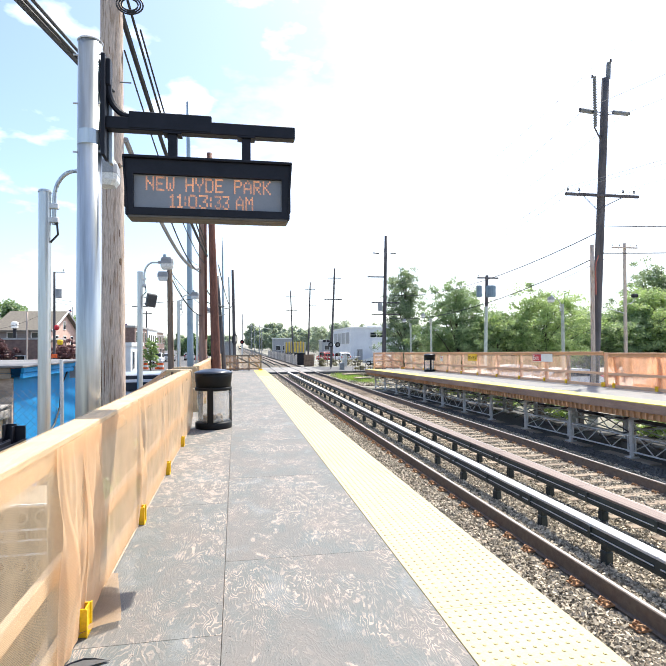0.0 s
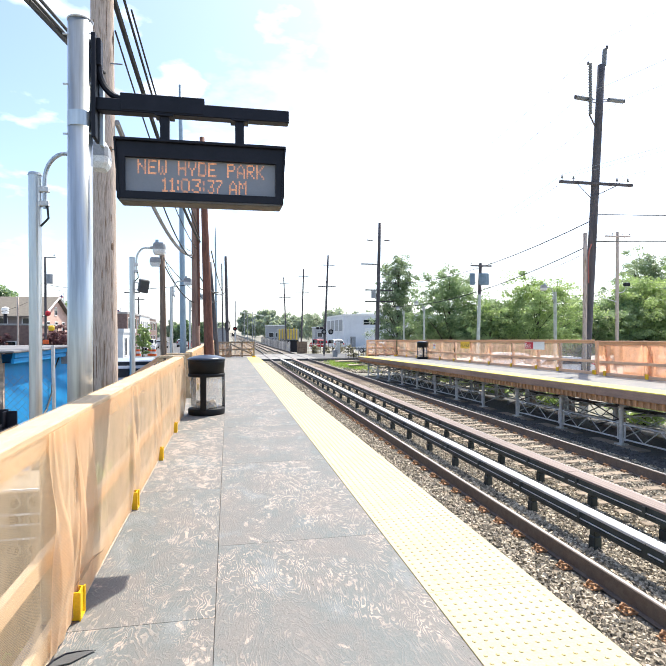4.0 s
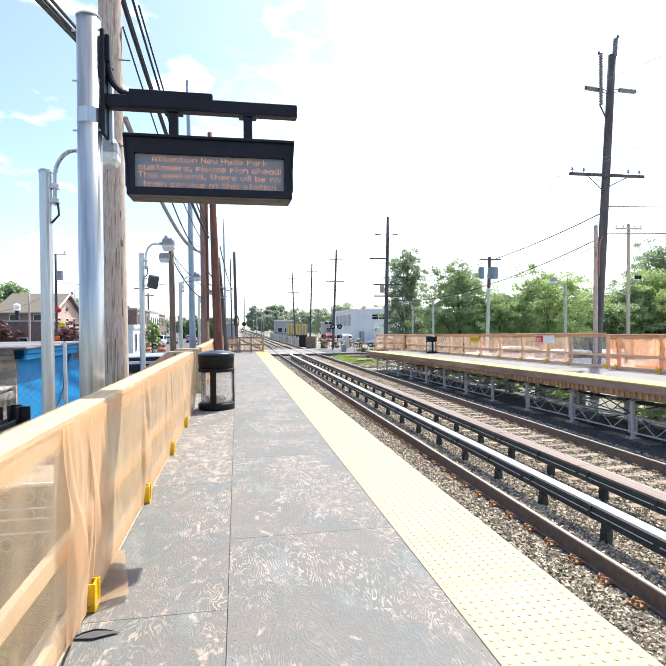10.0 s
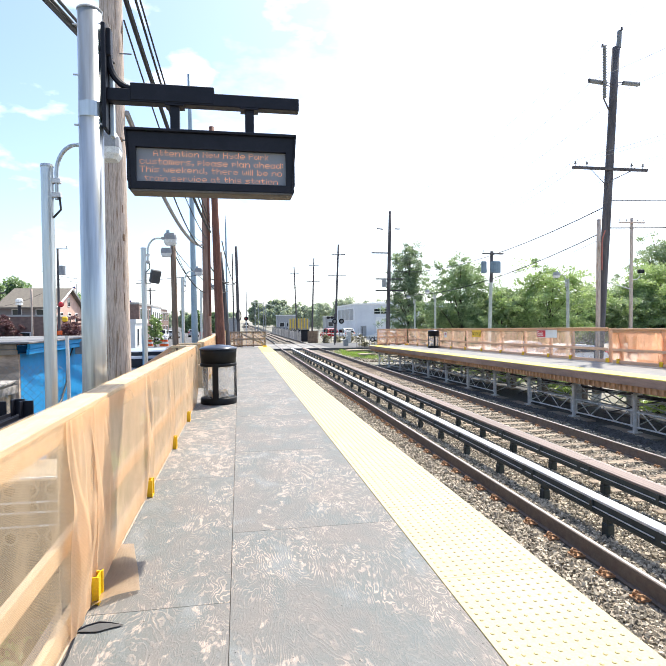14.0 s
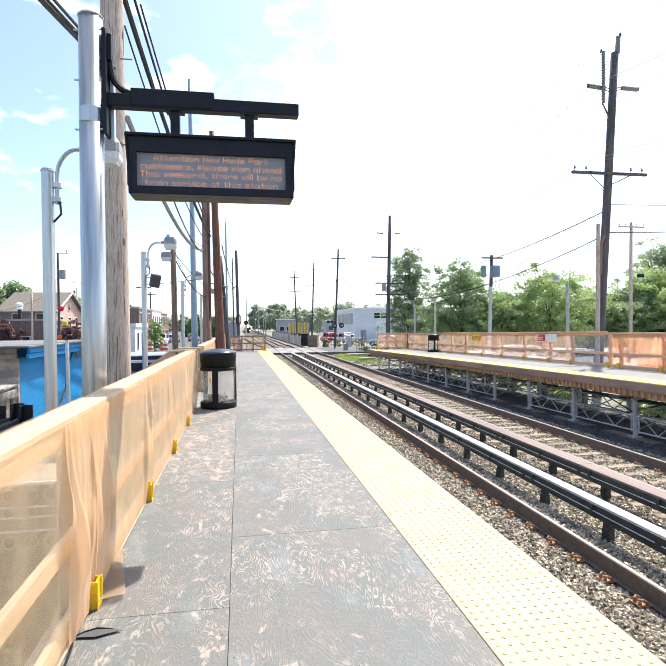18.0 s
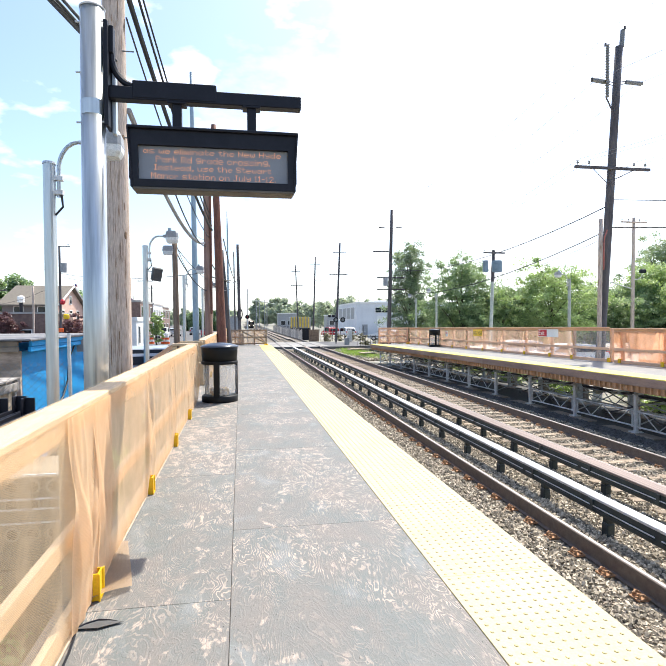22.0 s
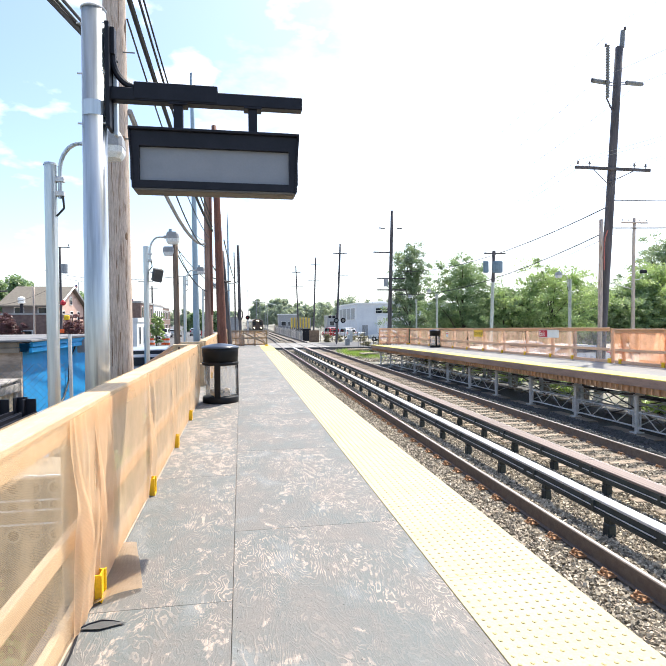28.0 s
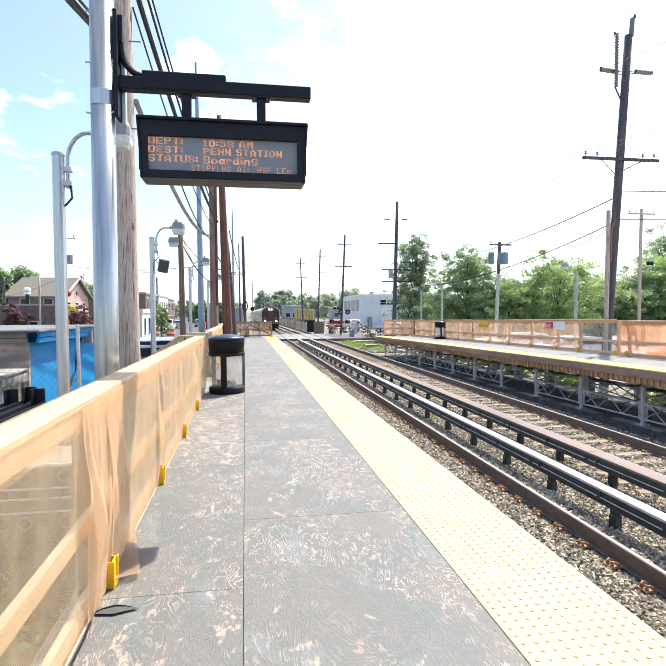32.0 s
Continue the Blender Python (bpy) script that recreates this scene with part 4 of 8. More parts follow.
def make_sign():
    s = empty("departure_sign", -1.165, SIGN_Y + 0.12, STREET_Z, label="black overhead electronic departure sign on a galvanised steel post", category="station sign")
    o = Vector((-1.165, SIGN_Y + 0.12, STREET_Z))
    L = Matrix.Translation(-o)

    def p(name, bm, m, label="", parent=s, smooth=False):
        bmesh.ops.transform(bm, matrix=L, verts=bm.verts[:])
        return part(name, bm, m, parent, label, smooth)
    ox, oy = o.x, o.y
    bm = bmesh.new()
    tube(bm, (ox - 0.02, oy, STREET_Z), (ox + 0.0, oy, 4.035), 0.096, 0.094, 28)
    post = p("post", bm, GALV, "galvanised steel post", smooth=False)
    for f in post.data.polygons:
        f.use_smooth = len(f.vertices) == 4
    p("coupling", tb((ox, oy, 3.17), (ox, oy, 3.29), 0.0985, 0.0985, 28), GALV)
    p("cap", lathe(bmesh.new(), [(0.098, 4.03), (0.101, 4.04), (0.09, 4.05), (0.0005, 4.06)], 28, (ox, oy)), GALV_DULL)
    p("back_channel", bx(ox + 0.134, ox + 0.165, oy + 0.03, oy + 0.10, 3.05, 3.62, 0.004), GALV)
    for z in (3.10, 3.50, 3.90):
        p("bolt", tb((ox - 0.125, oy - 0.03, z + 0.01), (ox - 0.08, oy - 0.03, z + 0.01), 0.008, 0.008, 6), GALV_DULL)
        p("bolt", tb((ox + 0.08, oy - 0.07, z + 0.01), (ox + 0.12, oy - 0.07, z + 0.01), 0.008, 0.008, 6), GALV_DULL)
    p("mounting_plate", bx(ox + 0.100, ox + 0.132, oy - 0.09, oy + 0.09, 3.08, 3.92, 0.004), BLACK)
    p("stub_plate", bx(ox + 0.115, ox + 0.165, oy - 0.045, oy + 0.045, 3.68, 3.90, 0.006), BLACK)
    # curved knee brace
    bm = bmesh.new()
    pts = [(ox + 0.14, oy, 3.74)] + [(ox + 0.14 + 0.20 * (1 - math.cos(a)), oy, 3.68 - 0.25 * math.sin(a)) for a in (math.pi / 2 * k / 8 for k in range(9))] + [(ox + 0.45, oy, 3.42)]
    sweep(bm, pts, 0.028, 8)
    p("knee_brace", bm, BLACK)
    p("beam", bx(ox + 0.115, 0.525, oy - 0.05, oy + 0.05, 3.314, 3.418, 0.006), BLACK)
    p("beam_cover", bx(ox + 0.31, -0.185, oy - 0.055, oy + 0.055, 3.326, 3.468, 0.006), BLACK)
    for x in (-0.507, 0.105):
        p("hanger", bx(x - 0.037, x + 0.037, oy - 0.04, oy + 0.04, 3.07, 3.316, 0.005), BLACK)
        p("hanger_flange", bx(x - 0.075, x + 0.075, oy - 0.06, oy + 0.06, 3.297, 3.314, 0.003), BLACK)
        p("hanger_flange", bx(x - 0.06, x + 0.06, oy - 0.06, oy + 0.06, 3.08, 3.094, 0.003), BLACK)
    # housing: a box with a hood in front and a sloped underside
    x0, x1, zt, zb = -0.888, 0.487, 3.076, 2.583
    yf, yb = SIGN_Y, SIGN_Y + 0.20
    wx0, wx1, wz0, wz1 = -0.808, 0.402, 2.655, 2.932
    bm = bmesh.new()
    box(bm, x0 + 0.02, x1 - 0.02, yf + 0.075, yb, zb + 0.01, zt - 0.02, 0.008)
    p("housing", bm, BLACK)
    p("hood", bx(x0, x1, yf - 0.03, yb + 0.01, zt - 0.022, zt, 0.004), BLACK)
    # front frame with a window
    for n, a in (("frame_top", (x0 + 0.01, x1 - 0.01, yf, yf + 0.075, wz1, zt - 0.023)), ("frame_bottom", (x0 + 0.02, x1 - 0.02, yf, yf + 0.075, zb + 0.012, wz0)),
                 ("frame_side", (x0 + 0.012, wx0, yf, yf + 0.075, wz0, wz1)), ("frame_side", (wx1, x1 - 0.012, yf, yf + 0.075, wz0, wz1))):
        p(n, bx(*a), BLACK)
    for (xa, xb), sx in (((x0, x0 + 0.012), 1), ((x1 - 0.012, x1), -1)):
        bm = bmesh.new()
        vs = [bm.verts.new(v) for v in ((xa, yf - 0.03, zt - 0.02), (xa, yb, zt - 0.02), (xa + sx * 0.03, yb, zb), (xa + sx * 0.03, yf - 0.005, zb), (xb, yf - 0.03, zt - 0.02), (xb, yb, zt - 0.02), (xb + sx * 0.03, yb, zb), (xb + sx * 0.03, yf - 0.005, zb))]
        for f in ((0, 1, 2, 3), (7, 6, 5, 4), (0, 3, 7, 4), (1, 5, 6, 2), (0, 4, 5, 1), (3, 2, 6, 7)):
            bm.faces.new([vs[i] for i in f])
        bmesh.ops.recalc_face_normals(bm, faces=bm.faces[:])
        p("side_cheek", bm, BLACK)
    # paler and browner than the rest of the housing
    p("underside", bx(x0 + 0.035, x1 - 0.035, yf - 0.002, yb - 0.03, zb - 0.016, zb + 0.011, 0.008), surf("dusty_black", (0.11, 0.095, 0.075), None, 5, 0.7))
    p("display", bx(wx0 - 0.003, wx1 + 0.003, yf + 0.040, yf + 0.060, wz0 - 0.003, wz1 + 0.003), PANEL, "dull blue-grey display window")
    return s, o


# litter bin ------------------------------------------------------------------------


def make_bin(x, y, z, label, group="litter bins"):
    b = empty("litter_bin", x, y, z, label=label, category="litter bin", group=group)
    part("base", lathe(bmesh.new(), [(0.285, 0.0), (0.33, 0.0), (0.335, 0.02), (0.335, 0.10), (0.325, 0.115), (0.315, 0.12)], 32), BLACK_PLASTIC, b, smooth=True)
    part("body", lathe(bmesh.new(), [(0.312, 0.11), (0.316, 0.45), (0.316, 0.72)], 32), CLEAR, b, "clear plastic side", smooth=True)
    bm = bmesh.new()
    rng = random.Random(3)
    rings = []
    for j in range(9):
        zz = 0.14 + 0.60 * j / 8
        rings.append([bm.verts.new(((0.27 + 0.03 * math.sin(5 * a + j) * rng.uniform(0.3, 1)) * math.cos(a), (0.27 + 0.03 * math.sin(4 * a - j)) * math.sin(a), zz)) for a in (2 * math.pi * k / 28 for k in range(28))])
    for a, c in zip(rings, rings[1:]):
        for k in range(28):
            bm.faces.new((a[k], a[(k + 1) % 28], c[(k + 1) % 28], c[k]))
    part("liner", bm, LINER, b, "pale transparent liner bag", smooth=True)
    bm = bmesh.new()
    for k in range(26):
        a, r = rng.uniform(0, 6.3), rng.uniform(0, 0.2)
        box(bm, -0.05, 0.05, -0.04, 0.04, -0.03, 0.03, m=pose(r * math.cos(a), r * math.sin(a), 0.12 + rng.uniform(0, 0.08), rng.uniform(0, 90), rng.uniform(0, 90), rng.uniform(0, 90)))
    part("litter", bm, TRASH, b, "crumpled paper and food wrappers")
    for a in (-98, 20, 140):
        bm = bx(-0.055, 0.055, 0.312, 0.336, 0.10, 0.76, 0.006, m=None)
        bmesh.ops.transform(bm, matrix=pose(0, 0, 0, 0, 0, a - 90), verts=bm.verts[:])
        part("upright", bm, BLACK_PLASTIC, b)
    part("collar", lathe(bmesh.new(), [(0.30, 0.70), (0.332, 0.70), (0.338, 0.71), (0.338, 0.745), (0.332, 0.755), (0.322, 0.76)], 32), BLACK_PLASTIC, b, smooth=True)
    part("hood", lathe(bmesh.new(), [(0.30, 0.75), (0.324, 0.755), (0.326, 0.85), (0.332, 0.86), (0.334, 0.95), (0.338, 1.005), (0.33, 1.01)], 32), BLACK_PLASTIC, b, smooth=True)
    part("lid", lathe(bmesh.new(), [(0.33, 1.005), (0.352, 1.01), (0.352, 1.028), (0.30, 1.055), (0.20, 1.08), (0.09, 1.095), (0.001, 1.10)], 32),
         surf("lid_plastic", (0.02, 0.032, 0.055), None, 4, 0.28, bump=0.02), b, "shiny domed lid", smooth=True)
    return b


# lamps and poles ---------------------------------------------------------------------


def lamp_box(x, h, rows):
    """A tapered rounded-corner box: (half width, half depth, height) per ring."""
    bm = bmesh.new()
    rings = []
    for a, b, z in rows:
        c = 0.03
        rings.append([bm.verts.new((x + px, py, h + z)) for px, py in ((a, c - b), (a, b - c), (a - c, b), (c - a, b), (-a, b - c), (-a, c - b), (c - a, -b), (a - c, -b))])
    for p, q in zip(rings, rings[1:]):
        for k in range(8):
            bm.faces.new((p[k], p[(k + 1) % 8], q[(k + 1) % 8], q[k]))
    bm.faces.new(rings[0])
    bm.faces.new(rings[-1][::-1])
    bmesh.ops.recalc_face_normals(bm, faces=bm.faces[:])
    return bm


def make_platform_lamp(x, y, top, base, side, label, speaker=False, post_m=GALV, r=0.058):
    """A post with a hooked arm and a glass-bowled lamp."""
    l = empty("platform_lamp", x, y, base, label=label, category="street lamp", group="platform lamps")
    h = top - base
    post = part("post", tb((0, 0, 0), (0, 0, h), r, r, 16), post_m, l, smooth=False)
    part("post_cap", tb((0, 0, h), (0, 0, h + 0.025), r * 1.12, r * 1.0, 16), post_m, l)
    pts = [(side * (r + 0.03), 0, h - 0.32), (side * (r + 0.03), 0, h - 0.05)]
    pts += [(side * (r + 0.03 + 0.20 * (1 - math.cos(a))), 0, h - 0.05 + 0.28 * math.sin(a)) for a in (math.pi / 2 * k / 8 for k in range(1, 9))]
    pts += [(side * 0.43, 0, h + 0.23)]
    part("arm", sweep(bmesh.new(), pts, 0.020, 8), post_m, l)
    for z in (h - 0.30, h - 0.16):
        part("arm_clamp", bx(side * 0.02, side * (r + 0.07), -0.03, 0.03, z, z + 0.05, 0.004), GALV_DULL, l)
    part("conduit", sweep(bmesh.new(), [(side * (r + 0.06), -0.02, h - 0.30), (side * (r + 0.07), -0.02, h - 0.42), (side * r, -0.02, h - 0.50)], 0.011, 6), CABLE, l)
    lx = side * 0.565
    bm = lamp_box(lx, h, ((0.105, 0.085, 0.345), (0.125, 0.105, 0.30), (0.135, 0.115, 0.20)))
    box(bm, lx - side * 0.19, lx - side * 0.10, -0.04, 0.04, h + 0.205, h + 0.265, 0.01)
    head = part("lamp_head", bm, GREY_BOX, l, smooth=False)
    part("photocell", tb((lx - side * 0.05, 0, h + 0.34), (lx - side * 0.05, 0, h + 0.41), 0.038, 0.034, 10), POLE_STEEL, head)
    part("lens", lamp_box(lx, h, ((0.132, 0.112, 0.20), (0.128, 0.108, 0.14), (0.10, 0.085, 0.085))), LENS, head, "ribbed glass refractor")
    if speaker:
        bm = bx(-0.10, 0.10, -0.09, 0.09, -0.14, 0.14, 0.015)
        bmesh.ops.transform(bm, matrix=pose(side * 0.24, -0.05, h - 0.60, 12, 8, 20), verts=bm.verts[:])
        part("speaker", bm, surf("speaker_grey", (0.06, 0.065, 0.07), None, 5, 0.6), l, "dark grey loudspeaker")
        part("speaker_arm", tb((side * r, 0, h - 0.52), (side * 0.17, -0.03, h - 0.54), 0.015, 0.015, 6), GALV_DULL, l)
    return l


def make_pole(x, y, z0, top, r0, r1, m, label, lean=(0, 0), name="utility_pole", group="utility poles", n=18):
    p = empty(name, x, y, z0, label=label, category="utility pole", group=group)
    h = top - z0
    pts = [(lean[0] * k / 6, lean[1] * k / 6, h * k / 6) for k in range(7)]
    ob = part("pole", sweep(bmesh.new(), pts, [r0 + (r1 - r0) * k / 6 for k in range(7)], n), m, p)
    for f in ob.data.polygons:
        f.use_smooth = len(f.vertices) == 4
    return p


def crossarm(p, z, half, m=POLE_DARK, pins=(), braces=True, dx=0, thick=0.055):
    a = part("crossarm", bx(dx - half, dx + half, -0.20, -0.20 + 2 * thick, z - thick, z + thick, 0.006), m, p)
    for k in pins:
        bm = tb((dx + k, -0.15, z + thick), (dx + k, -0.15, z + thick + 0.10), 0.012, 0.012, 6)
        lathe(bm, [(0.02, z + thick + 0.08), (0.05, z + thick + 0.09), (0.05, z + thick + 0.13), (0.025, z + thick + 0.15), (0.045, z + thick + 0.18), (0.02, z + thick + 0.21)], 8, (dx + k, -0.15))
        part("insulator", bm, INSULATOR, a)
    if braces:
        for s in (-1, 1):
            part("brace", tb((dx + s * half * 0.55, -0.2, z - thick), (dx * 0.4, -0.2, z - 0.62), 0.016, 0.016, 6), m, p)


def make_poles():
    # old grey pole close behind the sign
    p = make_pole(-1.98, 9.5, STREET_Z, 11.0, 0.205, 0.165, POLE_WOOD, "weathered grey wooden utility pole beside the platform", (-0.05, 0))
    rng = random.Random(77)
    knot = surf("pole_knot", (0.28, 0.185, 0.12), (0.15, 0.095, 0.06), 30, 0.95, bump=0.8)
    for k in range(37):
        a, z = rng.uniform(-2.9, -0.1), rng.uniform(1.5, 9.5)
        r = 0.205 - 0.04 * z / 12.3
        w, h = (rng.uniform(0.022, 0.045), rng.uniform(0.03, 0.07)) if k % 12 == 0 else (rng.uniform(0.003, 0.007), rng.uniform(0.06, 0.30))
        bm = bmesh.new()
        bmesh.ops.create_uvsphere(bm, u_segments=10, v_segments=6, radius=1.0)
        bmesh.ops.transform(bm, matrix=pose(r * math.cos(a) - 0.05 * z / 12.3, r * math.sin(a), z, 0, 0, math.degrees(a)) @ Matrix.Diagonal((0.007, w, h, 1)), verts=bm.verts[:])
        part("knot" if k % 12 == 0 else "weather_check", bm, knot, p, "dark brown knot" if k % 12 == 0 else "dark weathered split", True)
    for z in (5.7, 7.1, 8.9):
        part("step_bolt", tb((0.0, -0.1, z), (0.30, -0.1, z), 0.012, 0.012, 6), INSULATOR, p)
    bm = bmesh.new()
    for r in (0.13, 0.17, 0.21):
        sweep(bm, [(0.30 + r * math.cos(a), -0.25, 8.33 + r * 0.75 * math.sin(a)) for a in (2 * math.pi * k / 20 for k in range(21))], 0.014, 6)
    part("cable_coil", bm, CABLE, p, "black coiled spare cable")
    part("pole_conduit", tb((-0.20, -0.10, 0), (-0.20, -0.10, 2.35), 0.045, 0.045, 8), CABLE, p, "black cable guard")
    # blue-grey steel mast, reddish and dark wooden poles along the platform
    make_pole(-2.50, 32, STREET_Z, 15.6, 0.19, 0.10, POLE_STEEL, "tall blue-grey tapered steel mast", (-0.12, 0), "steel_mast", "utility poles", 12)
    p = make_pole(-1.35, 24, STREET_Z, 8.6, 0.18, 0.15, surf("reddish_pole", (0.33, 0.215, 0.17), (0.20, 0.115, 0.085), 7, 0.9, bump=0.7, stretch=(1, 1, 0.07)), "greyish red wooden pole beside the platform", (-0.02, 0))
    part("cable_guard", tb((0.14, -0.14, 3.0), (0.12, -0.13, 8.2), 0.05, 0.05, 8), POLE_BROWN, p, "red-brown cable guard")
    make_pole(-0.60 - 0.65, 19, STREET_Z, 8.3, 0.185, 0.085, POLE_BROWN, "dark red-brown wooden pole beside the platform", (0.0, 0)).matrix_basis = pose(-0.58, 19, 0, 0, 0, 0) @ pose(0, 0, -1.33, 0, -1.6)
    p = make_pole(-2.22, 20, STREET_Z, 4.4, 0.115, 0.09, surf("brown_pole", (0.25, 0.18, 0.13), (0.12, 0.085, 0.06), 12, 0.9, bump=0.6, stretch=(1, 1, 0.1)), "brown wooden pole carrying a flood lamp", (-0.06, 0))
    fl = part("flood_lamp", lamp_box(-0.28, 5.0, ((0.15, 0.12, 0.36), (0.18, 0.14, 0.30), (0.19, 0.15, 0.17))), GREY_BOX, p, "pale grey flood lamp")
    part("lens", lamp_box(-0.28, 5.0, ((0.185, 0.145, 0.17), (0.15, 0.12, 0.05))), LENS, fl)
    make_pole(-0.93, 45, STREET_Z, 10.4, 0.11, 0.05, POLE_STEEL, "slim steel mast beyond the platform end", (-0.06, 0), "steel_mast")
    p = make_pole(-0.02, 42, STREET_Z, 7.3, 0.13, 0.10, POLE_DARK, "dark wooden pole beyond the platform end", (-0.14, 0))
    bm = bmesh.new()
    for r in (0.30, 0.36):
        sweep(bm, [(-0.02 + 0.55 * r * math.cos(a), -0.2, 3.22 + 1.15 * r * math.sin(a)) for a in (2 * math.pi * k / 20 for k in range(21))], 0.022, 6)
    part("cable_coil", bm, CABLE, p, "black coiled spare cable")
    make_pole(-0.55, 33, STREET_Z, 5.7, 0.15, 0.10, POLE_DARK, "short dark leaning pole", (-0.5, 0))
    make_pole(-0.55, 60, STREET_Z, 9.0, 0.10, 0.06, POLE_DARK, "slim dark pole by the level crossing", (-0.1, 0))
    # big pole behind the far platform
    p = make_pole(14.72, 20.5, GROUND_Z, 12.8, 0.185, 0.15, POLE_DARK, "tall dark utility pole with crossarm and grey insulators", (0.88, 0))
    zb = -GROUND_Z
    crossarm(p, 7.73 + zb, 1.72, pins=(-1.6, -1.08, 0.98, 1.5), dx=0.52)
    for (xa, za), (xb, zb2), rr in (((-0.42, 11.31), (0.34, 11.25), 0.09), ((1.84, 11.30), (1.14, 11.32), 0.09)):
        part("insulator", tb((xa, -0.1, za + zb), (xb, -0.1, zb2 + zb), rr, rr, 10), INSULATOR, p, "grey ribbed insulator")
    for xa, za, xb in ((0.25, 11.32, 0.70), (0.25, 11.20, 0.70), (1.16, 11.36, 0.74), (1.16, 11.26, 0.74)):
        part("insulator_strap", tb((xa, -0.1, za + zb), (xb, -0.05, za - 0.06 + zb), 0.018, 0.018, 6), POLE_DARK, p)
    for xa, za in ((-0.44, 11.31), (1.87, 11.30), (0.17, 12.76), (1.05, 13.52)):
        part("clamp", tb((xa, -0.12, za - 0.05 + zb), (xa, -0.12, za + 0.07 + zb), 0.05, 0.04, 8), POLE_DARK, p)
    bm = bmesh.new()
    lathe(bm, [(0.05 + 0.035 * (k % 2), 10.58 + zb + 0.054 * k) for k in range(40)], 10, (0.17, -0.25))
    part("insulator", bm, INSULATOR, p, "long grey ribbed surge arrester")
    part("insulator", tb((1.00, 0, 12.8 + zb), (1.05, 0, 13.5 + zb), 0.10, 0.09, 10), INSULATOR, p)
    part("bracket", tb((0.15, -0.2, 10.6 + zb), (0.62, 0, 10.1 + zb), 0.03, 0.03, 6), POLE_DARK, p)
    p = make_pole(14.535, 20.2, GROUND_Z, 5.6, 0.088, 0.085, POLE_WOOD, "short grey stub pole bolted beside the tall one", (0.06, 0))
    part("cable_guard", sweep(bmesh.new(), [(0.12, -0.12, 5.1), (0.12, -0.12, 6.2), (0.16, -0.12, 6.45), (0.28, -0.10, 6.72)], 0.024, 8), surf("red_conduit", (0.42, 0.12, 0.09), None, 6, 0.6), p, "red cable conduit")
    # row of poles beyond
    p = make_pole(13.3, 48, GROUND_Z, 11.5, 0.2, 0.13, POLE_DARK, "dark utility pole with crossarms and a grey box", (0.35, 0))
    for z, hw in ((7.7, 0.9), (5.35, 1.3), (4.3, 1.3)):
        crossarm(p, z - GROUND_Z, hw, braces=False, dx=-0.55 if z > 7 else 0.2)
    part("insulator", tb((-0.9, -.1, 9.9 - GROUND_Z), (-0.35, -.1, 9.85 - GROUND_Z), 0.06, 0.06, 8), INSULATOR, p)
    part("insulator", tb((0.75, -.1, 9.9 - GROUND_Z), (1.25, -.1, 9.9 - GROUND_Z), 0.06, 0.06, 8), INSULATOR, p)
    part("transformer", tb((-0.35, -0.35, 4.6 - GROUND_Z), (-0.35, -0.35, 5.3 - GROUND_Z), 0.22, 0.22, 12), GREY_BOX, p, "grey transformer can")
    for x, y, top, lean in ((12.3, 70, 11.6, 0.6), (12.6, 95, 12.7, 0.5), (11.6, 110, 12.7, -0.5)):
        p = make_pole(x, y, GROUND_Z, top, 0.16, 0.11, POLE_DARK, "dark utility pole with crossarm beside the tracks", (lean, 0), n=10)
        crossarm(p, top - 4.1 - GROUND_Z, 1.2, braces=False, dx=lean * 0.6)
        crossarm(p, top - 1.3 - GROUND_Z, 0.9, braces=False, dx=lean * 0.9)
    p = make_pole(18.35, 38, GROUND_Z, 6.6, 0.14, 0.11, PALE_POLE, "pole with two blue-grey transformers", (0.28, 0))
    crossarm(p, 6.45 - GROUND_Z, 0.85, dx=0.27, braces=False, pins=(-0.75, 0.75))
    part("pole_top", tb((0.205, 0, 5.9), (0.28, 0, 8.25), 0.135, 0.12, 12), POLE_DARK, p, "dark weathered upper part")
    for x, rr in ((-0.50, 0.20), (0.42, 0.37)):
        bm = lathe(bmesh.new(), [(rr * 0.85, 5.0 - GROUND_Z), (rr, 5.05 - GROUND_Z), (rr, 5.75 - GROUND_Z), (rr * 1.04, 5.76 - GROUND_Z), (rr * 0.9, 5.86 - GROUND_Z)], 16, (x, -0.3))
        part("transformer", bm, surf("transformer_blue", (0.17, 0.25, 0.31), None, 3, 0.5), p, "blue-grey transformer can")
    p = make_pole(31.8, 40, GROUND_Z, 9.8, 0.16, 0.12, POLE_WOOD, "wooden utility pole among the trees", (0.1, 0))
    crossarm(p, 9.4 - GROUND_Z, 1.2, pins=(-1.1, -.5, .5, 1.1), m=POLE_WOOD)
    part("lamp_arm", sweep(bmesh.new(), [(0.1, -0.1, 6.3), (0.5, -0.1, 6.35), (0.75, -0.1, 6.55), (0.8, -0.1, 6.85)], 0.03, 6), GALV_DULL, p)
    part("flood_lamp", bx(0.62, 1.15, -0.25, 0.05, 6.85, 7.15, 0.06), BLACK, p, "black flood lamp")
    part("lamp_arm", tb((-0.1, -0.1, 5.55), (-2.9, -0.1, 6.3), 0.035, 0.03, 6), GALV_DULL, p)
    # pole with switch gear on the street
    p = make_pole(-13.7, 45, STREET_Z, 7.3, 0.105, 0.08, POLE_DARK, "dark street pole with a grey transformer", (-0.02, 0))
    crossarm(p, 8.50, 0.42, dx=0.36, braces=False, thick=0.03, pins=(0.3,))
    part("transformer", tb((0.34, -0.2, 6.5), (0.34, -0.2, 7.2), 0.25, 0.25, 12), GREY_BOX, p, "grey transformer can")
